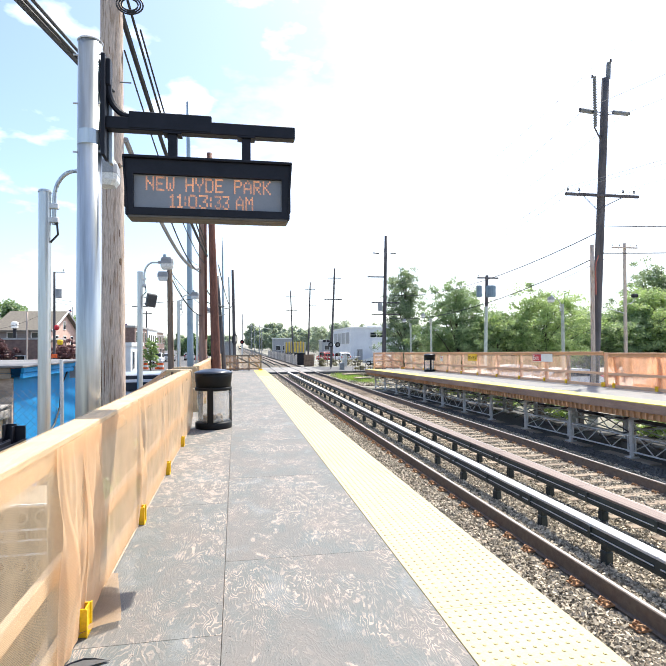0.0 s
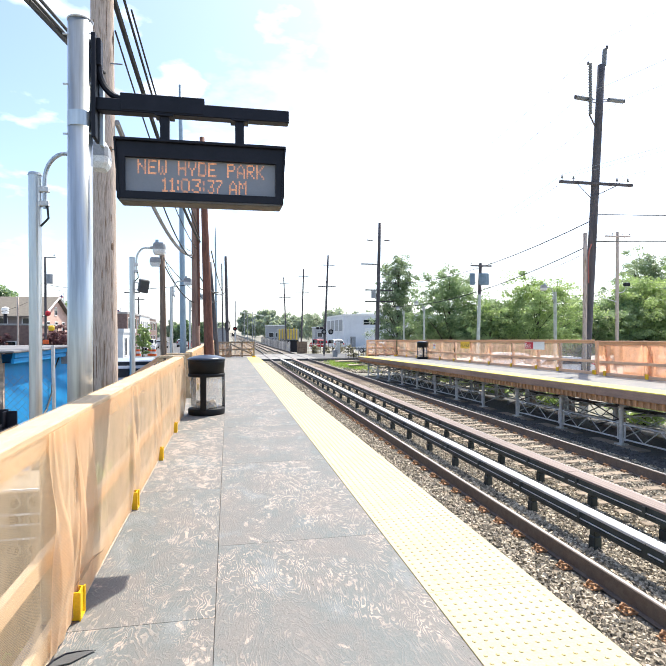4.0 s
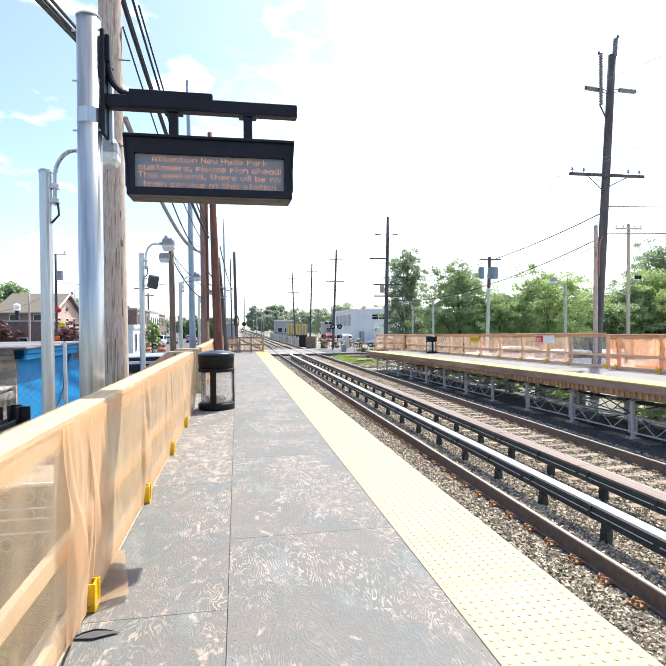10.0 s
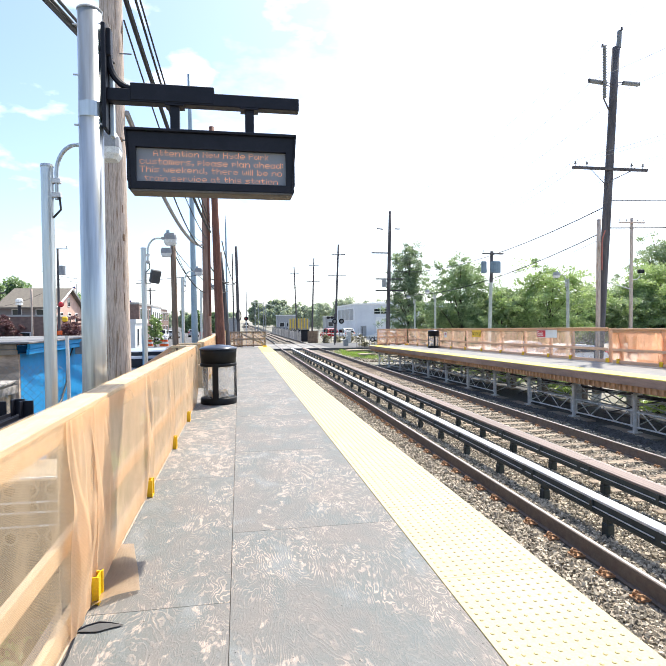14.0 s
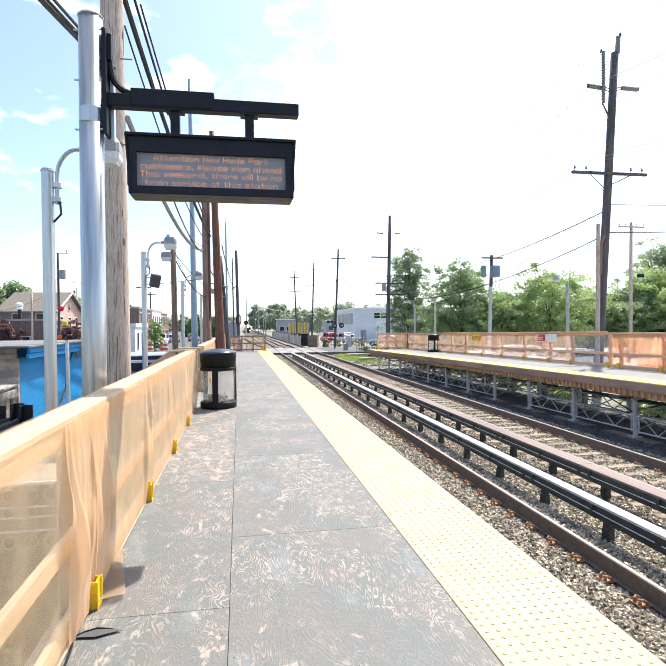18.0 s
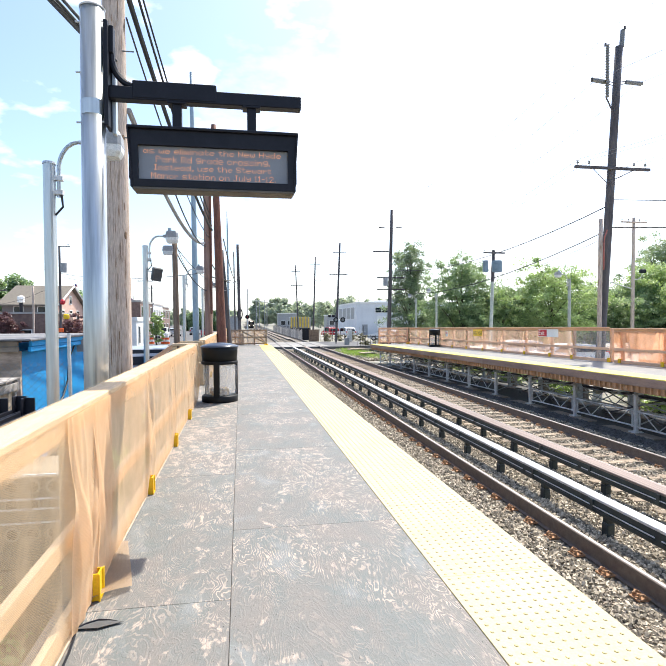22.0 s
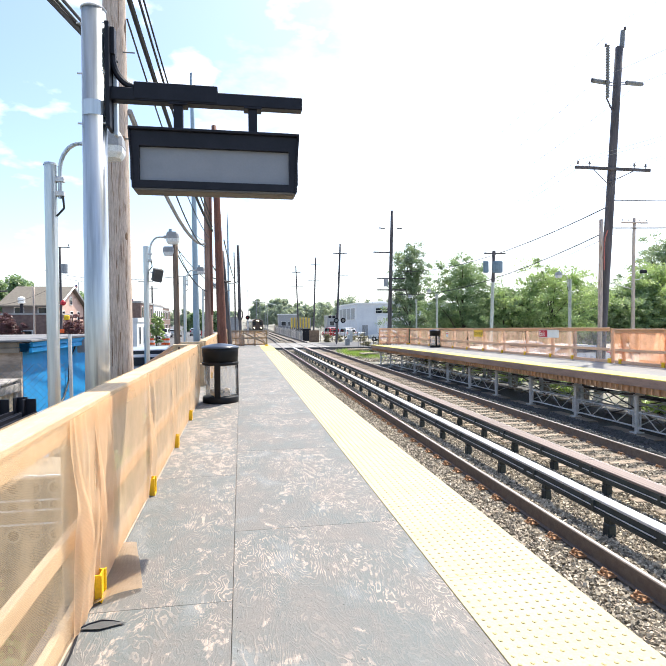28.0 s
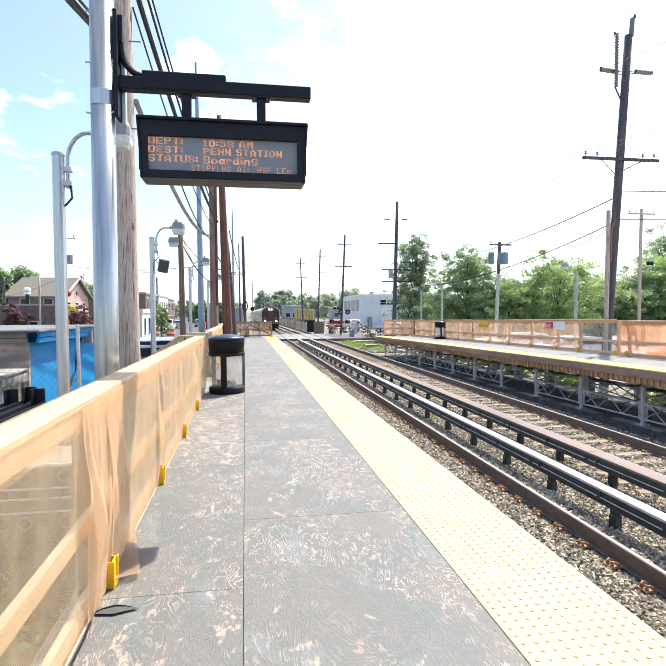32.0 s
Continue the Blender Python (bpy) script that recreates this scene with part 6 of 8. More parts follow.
def make_house():
    h = empty("brick_house", -22.2, 55.9, STREET_Z, label="two-storey pinkish brick house with a grey-brown gabled roof", category="house")
    W, D, E, R = 4.75, 9.0, 4.45, 6.15
    part("wall", bx(0, W, 0, D, 0, E), BRICK_PINK, h)
    # front sheet in dark grey, the wall's shade included in the colour
    part("siding", bx(-0.01, W - 0.02, -0.03, -0.004, 2.2, E), surf("grey_siding", (0.23, 0.21, 0.20), (0.17, 0.155, 0.15), 3, 0.8, stretch=(0.1, 1, 6)), h, "grey siding under the eaves, darkened for the shaded front")
    bm = bmesh.new()
    g = [bm.verts.new(v) for v in ((W, 0, E), (W, D, E), (W, D / 2, R + 0.1))]
    g2 = [bm.verts.new(v) for v in ((W - 0.25, 0, E), (W - 0.25, D, E), (W - 0.25, D / 2, R + 0.1))]
    bm.faces.new(g), bm.faces.new(g2[::-1])
    part("gable", bm, BRICK_PINK, h)
    for s in (0, 1):
        bm = bmesh.new()
        ya, yb = (-0.5, D / 2) if s == 0 else (D + 0.5, D / 2)
        vs = [bm.verts.new(v) for v in ((-0.4, ya, E - 0.25), (W + 0.4, ya, E - 0.25), (W + 0.4, yb, R + 0.15), (-0.4, yb, R + 0.15),
                                        (-0.4, ya, E - 0.1), (W + 0.4, ya, E - 0.1), (W + 0.4, yb, R + 0.3), (-0.4, yb, R + 0.3))]
        for f in ((0, 1, 2, 3), (7, 6, 5, 4), (0, 4, 5, 1), (1, 5, 6, 2), (3, 2, 6, 7), (0, 3, 7, 4)):
            bm.faces.new([vs[i] for i in f])
        part("roof", bm, ROOF, h)
        bm = bmesh.new()
        tube(bm, (W + 0.42, ya, E - 0.15), (W + 0.42, yb, R + 0.25), 0.1, 0.1, 4)
        part("barge_board", bm, WHITE, h)
    windows(h, "x", ((1.6, 2.5, 0.9, 1.4), (4.2, 2.5, 0.9, 1.4), (6.6, 2.5, 0.9, 1.4), (4.1, 4.5, 0.8, 0.9), (2.5, 0.2, 1.0, 1.4), (5.6, 0.2, 1.0, 1.4)))
    windows(h, "y", ((1.0, 3.25, 0.9, 0.95), (3.1, 3.25, 0.9, 0.95)))
    for child in [c for c in h.children if c.name.startswith("window") and c.data.vertices[0].co.x < 0.5 and c.data.vertices[0].co.y > 0.5]:
        child.matrix_basis = pose(W, 0, 0)
    v = part("chimney", tb((3.0, -3.6, 2.8), (3.0, -3.6, 4.45), 0.15, 0.15, 10), BLACK, h, "dark vent pipe")
    part("vent_cowl", lathe(bmesh.new(), [(0.15, 4.42), (0.30, 4.45), (0.30, 4.62), (0.2, 4.66), (0.32, 4.70), (0.30, 4.95), (0.1, 5.05)], 10, (3.0, -3.6)), WHITE, v, "pale metal cowl")
    b = empty("brick_annexe", -28, 48, STREET_Z, label="low flat-roofed brown brick building", category="building")
    part("wall", bx(0, 12.8, 0, 5, 0, 3.35), BRICK, b)
    part("coping", bx(-0.1, 12.9, -0.1, 5.1, 3.35, 3.5), CONCRETE, b)
    windows(b, "y", ((6, 0.9, 1.4, 1.2), (10.3, 0.6, 0.9, 1.5)))


def make_street_buildings():
    b = empty("white_shop", -13.3, 51.6, STREET_Z, label="low white rendered building with tall windows", category="building")
    part("wall", bx(0, 4.0, 0, 6.5, 0, 2.75), WHITE, b)
    part("parapet", bx(-0.1, 4.1, -0.1, 6.6, 2.75, 3.1), WHITE, b)
    windows(b, "x", [(0.8, 0.6, 0.9, 1.7), (3.2, 0.6, 0.9, 1.7), (5.4, 0.6, 0.9, 1.7)])
    for child in [c for c in b.children if c.name.startswith("window")]:
        child.matrix_basis = pose(4.0, 0, 0)
    windows(b, "y", [(2.7, 0.6, 0.8, 1.7), (1.0, 0.6, 0.8, 1.7)])
    part("sign_board", bx(2.4, 3.5, -0.12, -0.02, 2.0, 2.5, 0.02), GREY_BOX, b)
    for x, y, w, d, hh, m, lab, cat in ((-20, 68, 8.2, 9, 5.0, BRICK, "dark brick street building", "building"),
                                        (-19.5, 88, 6.2, 10, 5.3, WHITE, "white rendered street building", "building"),
                                        (-22.3, 104, 8, 12, 4.7, BRICK, "red-brown brick street building with flat roof", "building"),
                                        (-30, 130, 12, 14, 6, BRICK, "distant brown brick street building", "building"),
                                        (-3.6, 90, 3.2, 9, 3.2, GREY_BOX, "low grey shed beside the line", "shed")):
        o = empty("street_building" if cat == "building" else "grey_shed", x, y, STREET_Z, label=lab, category=cat)
        part("wall", bx(0, w, 0, d, 0, hh), m, o)
        part("parapet", bx(-0.08, w + 0.08, -0.08, d + 0.08, hh, hh + 0.25), CONCRETE, o)
        if cat == "building":
            windows(o, "y", [(0.7 + 1.8 * k, z, 0.9, 1.4) for k in range(int(w / 1.8)) for z in (0.9, 3.2)])
            windows(o, "x", [(0.7 + 2.2 * k, z, 0.9, 1.4) for k in range(int(d / 2.2)) for z in (0.9, 3.2)])
            for child in [c for c in o.children if c.name.startswith("window") and c.data.vertices[0].co.x < 0.2 and abs(c.data.vertices[0].co.y) > 0.3]:
                child.matrix_basis = pose(w, 0, 0)


def make_houses_behind_trees():
    for x, y, w, d, hh, m, lab in ((32.2, 58, 1.6, 6, 2.6, WHITE, "white rendered wall glimpsed behind the trees"), (39.5, 58, 3.2, 6, 3.4, WHITE, "white garage glimpsed behind the trees"),
                                   (43.0, 58.5, 6, 6, 4.0, BRICK, "brick house glimpsed behind the trees")):
        o = empty("garage" if m == WHITE else "brick_house", x, y, GROUND_Z, label=lab, category="building")
        part("wall", bx(0, w, 0, d, 0, hh), m, o)
        part("roof", bx(-0.2, w + 0.2, -0.3, d, hh, hh + 0.2), ROOF, o)
        windows(o, "y", [(w * 0.4, 1.2, 0.6, 0.9)])


def make_flags():
    for x, y, z0, h in ((-19.3, 70, STREET_Z, 7.6), (-14.75, 80, STREET_Z, 6.3)):
        f = empty("flagpole", x, y, z0, label="slim flagpole with a red, white and blue striped flag", category="flagpole", group="flagpoles")
        part("pole", tb((0, 0, 0), (0, 0, h), 0.06, 0.035, 8), GREY_BOX, f)
        flag = empty("flag", -0.05, 0, h - 0.9)
        flag.parent = f
        flag.matrix_basis = pose(-0.05, 0, h - 0.6, 0, -30)
        for k in range(7):
            part("stripe", bx(-0.42, 0, -0.02 - 0.02 * (k % 2), 0.02, 0.045 * k, 0.045 * k + 0.044), SIGN_RED if k % 2 == 0 else WHITE, flag)
        part("canton", bx(-0.20, 0, -0.06, -0.035, 0.135, 0.315), surf("flag_blue", (0.03, 0.05, 0.2), None, 4, 0.8), flag)
    make_pole(-15.65, 45, STREET_Z, 4.25, 0.075, 0.07, POLE_WOOD, "slim grey steel post beside the brick building", n=8)


def make_warehouse():
    b = empty("warehouse", 23.6, 110, GROUND_Z, label="pale blue-grey flat-roofed warehouse with high windows", category="building")
    H = 6.55
    part("wall", bx(0, 22, 0, 21, 0, H), WAREHOUSE, b)
    part("parapet", bx(-0.15, 22.15, -0.15, 21.15, H, H + 0.3), WHITE, b)
    part("roof_unit", bx(5, 8.5, 7, 10, H + 0.3, H + 0.95, 0.05), WHITE, b)
    part("roof_unit", bx(10, 12, 9, 12, H + 0.3, H + 1.2, 0.05), GREY_BOX, b)
    # long window band on the front, in two rows of panes
    fr = part("window_band", bx(4.0, 12.6, -0.08, 0.02, 4.6, 5.75), WHITE, b)
    for k in range(6):
        for z in (4.68, 5.22):
            part("pane", bx(4.1 + 1.41 * k, 5.4 + 1.41 * k, -0.1, -0.07, z, z + 0.46), DARK_GLASS, fr)
    part("shutter", bx(4.4, 11.8, -0.12, 0.02, 0, 4.0), WHITE, b, "white roller shutter")
    part("door", bx(1.2, 2.4, -0.08, 0.02, 0, 2.2), GREY_BOX, b)
    for k in range(4):
        w = part("window", bx(-0.06, 0.02, 1.5 + 4.6 * k, 5.3 + 4.6 * k, 3.3, 5.9), WHITE, b)
        for j in range(4):
            part("pane", bx(-0.09, -0.055, 1.62 + 4.6 * k + 0.93 * j, 2.45 + 4.6 * k + 0.93 * j, 3.4, 5.8), GREY_BOX, w)


def lathe_ring(x, z, r):
    """A short hood round a lamp, open at its foot."""
    bm = bmesh.new()
    for k in range(10):
        a0, a1 = math.radians(-20 + 22 * k), math.radians(-20 + 22 * (k + 1))
        vs = [bm.verts.new((x + q * math.cos(a), y, z + q * math.sin(a))) for a, q, y in ((a0, r, -0.1), (a1, r, -0.1), (a1, r, -0.3), (a0, r, -0.3))]
        bm.faces.new(vs)
    bmesh.ops.remove_doubles(bm, verts=bm.verts[:], dist=0.001)
    bmesh.ops.solidify(bm, geom=bm.faces[:], thickness=0.012)
    return bm


def make_far_clutter():
    # board fence beyond the crossing, beside the far track and along the lot
    w = empty("board_fence", 9.6, 85.5, GROUND_Z, label="weathered grey board fence beside the far track", category="fence")
    wood = surf("fence_board", (0.66, 0.61, 0.54), (0.36, 0.32, 0.27), 5, 0.9, stretch=(1, 1, 0.2), vary=0.5)
    rng = random.Random(31)
    slats = [bx(-0.015, 0.015, 0, wide, 0, tall, 0.004) for wide, tall in ((0.62, 1.55), (0.40, 1.72), (0.75, 1.42))]
    slats = [part("board", bm, wood, w) for bm in slats]
    y = 0.1
    for k in range(110):
        s = slats[k % 3]
        if k < 3:
            s.matrix_basis = pose(0, y, 0)
        else:
            share(s, pose(rng.uniform(-0.03, 0.03), y, 0, rng.uniform(-1, 1)), w, "board")
        y += (0.66, 0.44, 0.79)[k % 3] + rng.choice((0.0, 0.0, 0.25))
        if k % 5 == 0:
            part("fence_post", bx(0.02, 0.14, y - 0.12, y - 0.02, 0, 1.95, 0.01), POLE_DARK, w)
    for z in (0.35, 1.2):
        part("fence_rail", bx(0.02, 0.07, 0, y, z, z + 0.09), wood, w)
    part("end_screen", bx(0.0, 1.3, -0.6, -0.5, 0, 1.45), BLACK, w, "black sheet screen")
    w = empty("wire_fence", 11.2, 81, GROUND_Z, label="rusty wire fence with crooked posts along the parking lot", category="fence")
    for k in range(13):
        part("fence_post", bx(0.62 * k - 0.04, 0.62 * k + 0.04, -0.04, 0.04, 0, 1.75 + rng.uniform(-0.35, 0.3), 0.01, m=pose(0, 0, 0, 0, rng.uniform(-5, 5))), (POLE_DARK, WEATHERED, GALV_DULL)[k % 3], w)
    for z in (0.35, 0.8, 1.3):
        part("wire", tb((0, 0.05, z), (7.6, 0.05, z + rng.uniform(-0.05, 0.05)), 0.02, 0.02, 5), GALV_DULL, w)
    for x, y, wide, tall in ((9.9, 79.3, 1.5, 1.75), (12.2, 79.5, 0.5, 1.2)):
        o = empty("sheet_screen", x, y, GROUND_Z, label="brown board propped beside the fence", category="board")
        part("board", bx(0, wide, 0, 0.05, 0, tall, 0.01), surf("brown_board", (0.24, 0.165, 0.11), (0.13, 0.09, 0.065), 3, 0.9), o)
        part("stake", bx(wide * 0.5, wide * 0.5 + 0.06, 0.05, 0.11, 0, tall * 0.9), POLE_DARK, o)
    o = empty("relay_cabinet", 14.6, 74, GROUND_Z, label="silver relay cabinet beside the level crossing", category="cabinet")
    part("body", bx(0.15, 0.70, 0, 0.6, 0.15, 1.75, 0.02), GALV_DULL, o)
    part("door", bx(0.20, 0.65, -0.02, -0.001, 0.25, 1.65, 0.008), GALV_DULL, o)
    part("base", bx(-0.05, 0.9, -0.05, 0.65, 0, 0.149), CONCRETE, o)
    o = empty("gate_weight", 11.9, 60.5, GROUND_Z, label="grey crossing gate base with a round counterweight", category="signal")
    part("pedestal", bx(-0.25, 0.25, -0.25, 0.25, 0, 1.1, 0.03), GREY_BOX, o)
    part("weight", tb((0.3, -0.1, 1.25), (0.3, 0.1, 1.25), 0.30, 0.30, 18), GALV_DULL, o)
    for k, (x, y, hh, ww) in enumerate(((12.7, 79, 1.3, 1.6), (14.5, 80, 1.1, 1.5), (16.4, 80.2, 1.4, 1.8), (18.0, 79.6, 1.2, 1.6), (10.6, 86, 1.0, 1.2), (13.6, 58.5, 0.9, 1.4), (15.3, 58.2, 1.1, 1.6))):
        make_tree(x, y, hh, ww, SCRUB, "dry scrubby bush by the level crossing", 300 + k, 300, 0.10, 0.05, name="bush")
    c = empty("yellow_container", 13.4, 148, GROUND_Z, label="bright yellow ribbed container or truck body", category="container")
    part("body", bx(0, 5.6, 0, 2.6, 1.0, 4.0, 0.05), GREY_BOX, c, "grey panel behind the ribs")
    for k in range(7):
        part("rib", bx(0.12 + 0.78 * k, 0.52 + 0.78 * k, -0.25, 0.0, 1.1 + 0.3 * (k % 2), 4.0 + 0.12 * (k % 3)), surf("faded_yellow", (0.66, 0.48, 0.07), (0.50, 0.35, 0.06), 0.8, 0.7), c)
    part("underframe", bx(0, 5.6, 0.3, 2.3, 0, 1.0), BLACK, c)
    for x, y, ww, d, h, lab in ((12.0, 175, 6, 5, 5.2, "pale grey trackside cabin"), (27, 170, 9, 6, 4.6, "low grey industrial shed")):
        o = empty("trackside_cabin", x, y, GROUND_Z, label=lab, category="shed")
        part("wall", bx(0, ww, 0, d, 0, h), GREY_BOX, o)
        part("roof", bx(-0.2, ww + 0.2, -0.2, d + 0.2, h, h + 0.25), WHITE, o)
        windows(o, "y", [(0.8, 1.6, 1.6, 1.5), (3, 1.6, 1.0, 1.5)])
    # slim line poles and a pale span wire far down the track
    for x, y, top in ((4.6, 160, 7.8), (5.9, 170, 7.5), (6.6, 150, 7.3), (6.7, 140, 6.0), (1.6, 120, 8.5)):
        make_pole(x, y, GROUND_Z + drop(y), top, 0.11, 0.09, GREY_BOX, "slim grey pole far down the line", n=6)
    tagged(put("span_wire", sweep(bmesh.new(), sag((3.2, 150, 7.0), (9.6, 150, 6.0), -0.15), 0.12, 6), PALE_POLE), "pale green span across the tracks", "wire")
    # crossing signals
    for x, y, two in ((10.9, 62, True), (0.72, 58.5, False)):
        s = empty("crossing_signal", x, y, STREET_Z, label="railway crossing signal with " + ("twin black-rimmed lamps" if two else "a black disc and red lamp"), category="signal", group="crossing signals")
        part("post", tb((0, 0, 0), (0, 0, 3.6 if two else 2.9), 0.06, 0.06, 10), POLE_DARK if two else GALV_DULL, s)
        part("arm", tb((-0.1, -0.05, 2.76), (0.85 if two else 0.1, -0.05, 2.76), 0.03, 0.03, 6), GALV_DULL, s)
        for dx in ((-0.02, 0.79) if two else (0.0,)):
            zz = 2.76 if two else 3.12
            d = part("target_disc", tb((dx, -0.06, zz), (dx, -0.10, zz), 0.30 if two else 0.22, 0.30 if two else 0.22, 20), BLACK, s)
            part("lamp", tb((dx, -0.10, zz), (dx, -0.18, zz), 0.17 if two else 0.07, 0.16 if two else 0.065, 16), GREY_BOX if two else RED, d, "round signal lamp")
            part("visor", lathe_ring(dx, zz, 0.19 if two else 0.12), BLACK, d)
        if two:
            for dx in (-0.75, -0.3):
                part("lamp_housing", bx(dx - 0.17, dx + 0.17, -0.2, 0.1, 3.05, 3.35, 0.06), BLACK, s)
            part("upper_arm", tb((-0.9, -0.02, 3.2), (0, -0.02, 3.2), 0.03, 0.03, 6), POLE_DARK, s)
    g = empty("crossing_gate_mast", 0.0, 60, STREET_Z, label="grey crossing gate mechanism with a raised arm", category="signal")
    part("mast", tb((0, 0, 0), (0, 0, 4.2), 0.07, 0.07, 8), GALV_DULL, g)
    part("cabinet", bx(-0.4, 0.4, -0.3, 0.3, 0, 1.3, 0.03), GREY_BOX, g)
    # iron fence and timber by the grass
    f = empty("iron_fence", 12.4, 57, GROUND_Z, label="black iron fence beside the level crossing", category="fence")
    for k in range(17):
        part("picket", bx(0.28 * k - 0.015, 0.28 * k + 0.015, -0.015, 0.015, 0, 1.5), BLACK, f)
    for z in (0.25, 1.3):
        part("fence_rail", bx(0, 4.5, -0.02, 0.02, z, z + 0.05), BLACK, f)
    rng = random.Random(8)
    tan = surf("sunlit_plank", (0.52, 0.42, 0.30), (0.34, 0.27, 0.19), 4, 0.85, stretch=(0.15, 1, 1), vary=0.2)
    for x, y, n, long in ((10.3, 50.8, 8, 2.6), (10.2, 45.3, 4, 1.5)):
        t = empty("timber_stack", x, y, GROUND_Z, label="stack of tan planks on blocks in the grass", category="timber", group="timber stacks")
        for k in range(n):
            part("plank", bx(0, long, -0.13, 0.13, 0, 0.06, 0.004, m=pose(rng.uniform(-.2, .3), 0.3 * (k % 4), 0.26 + 0.07 * (k // 4), 0, 0, rng.uniform(-4, 4))), tan, t)
        for bxx in (0.3, long - 0.5):
            part("block", bx(bxx, bxx + 0.2, -0.1, 1.1, 0, 0.255), WEATHERED, t)
    # drums on the street
    for x, y in ((-10.5, 67.9), (-9.1, 67.4), (-8.6, 66.9)):
        d = empty("traffic_drum", x, y, STREET_Z, label="orange and white striped traffic drum", category="traffic drum", group="traffic drums")
        for k in range(4):
            part("band", lathe(bmesh.new(), [(0.30 - 0.02 * k, 0.26 * k), (0.29 - 0.02 * k, 0.26 * k + 0.255)], 14), ORANGE if k % 2 == 0 else WHITE, d)


# vehicles ------------------------------------------------------------------------------------------


def make_car(x, y, z, rz, paint, label, suv=False, group="parked cars"):
    c = empty("car", x, y, z, rz, label=label, category="car", group=group)
    h = 1.70 if suv else 1.45
    prof = [(-2.25, 0.35), (-2.3, 0.75), (-2.2, 0.98), (-1.9, h - 0.25 if suv else 1.05), (-1.55, h - 0.06), (-0.2, h), (0.55, h - 0.08), (1.15, 1.02), (2.1, 0.86), (2.28, 0.6), (2.2, 0.32)]
    bm = bmesh.new()
    rows = []
    for s, inset in ((-1, 0.9), (-1, 0.86), (1, 0.86), (1, 0.9)):
        rows.append([bm.verts.new((s * (inset if zz < 1.0 else inset - 0.16 * (zz - 0.95) / 0.6), yy, zz)) for yy, zz in prof])
    n = len(prof)
    for a, b in zip(rows, rows[1:]):
        for k in range(n):
            bm.faces.new((a[k], a[(k + 1) % n], b[(k + 1) % n], b[k]))
    bm.faces.new(rows[0][::-1]), bm.faces.new(rows[-1])
    bmesh.ops.recalc_face_normals(bm, faces=bm.faces[:])
    body = part("body", bm, paint, c)
    for s in (-1, 1):
        bm = bmesh.new()
        vs = [bm.verts.new(v) for v in ((s * 0.865, -1.75, 1.02), (s * 0.865, 0.85, 1.02), (s * 0.80, 0.45, h - 0.16), (s * 0.80, -1.4, h - 0.14))]
        bm.faces.new(vs)
        bmesh.ops.solidify(bm, geom=bm.faces[:], thickness=0.02)
        bmesh.ops.translate(bm, verts=bm.verts[:], vec=(s * 0.02, 0, 0))
        part("side_window", bm, DARK_GLASS, c)
    for ya, yb, za, zb, nm in ((-2.13, -1.68, 1.03, h - 0.13, "rear_window"), (1.16, 0.62, 1.05, h - 0.12, "windscreen")):
        bm = bmesh.new()
        vs = [bm.verts.new(v) for v in ((-0.72, ya, za), (0.72, ya, za), (0.66, yb, zb), (-0.66, yb, zb))]
        bm.faces.new(vs)
        bmesh.ops.solidify(bm, geom=bm.faces[:], thickness=0.03)
        bmesh.ops.translate(bm, verts=bm.verts[:], vec=(0, 0.05 if ya > 0 else -0.07, 0.04))
        part(nm, bm, DARK_GLASS, c)
    for s in (-1, 1):
        part("tail_light", bx(s * 0.62, s * 0.86, -2.33, -2.2, 0.78, 1.05, 0.01), RED, c, "red tail light")
        part("headlight", bx(s * 0.55, s * 0.85, 2.1, 2.27, 0.62, 0.78, 0.01), LENS, c)
        for yy in (-1.4, 1.4):
            w = part("wheel", tb((s * 0.68, yy, 0.33), (s * 0.91, yy, 0.33), 0.33, 0.33, 18), RUBBER, c)
            part("rim", tb((s * 0.90, yy, 0.33), (s * 0.925, yy, 0.33), 0.21, 0.19, 14), CHROME, w)
    part("bumper", bx(-0.85, 0.85, -2.36, -2.2, 0.38, 0.62, 0.03), paint, c)
    part("plate_bars", bx(-0.2, 0.2, -2.375, -2.355, 0.68, 0.80), WHITE, c, "plain pale plate")
    return c


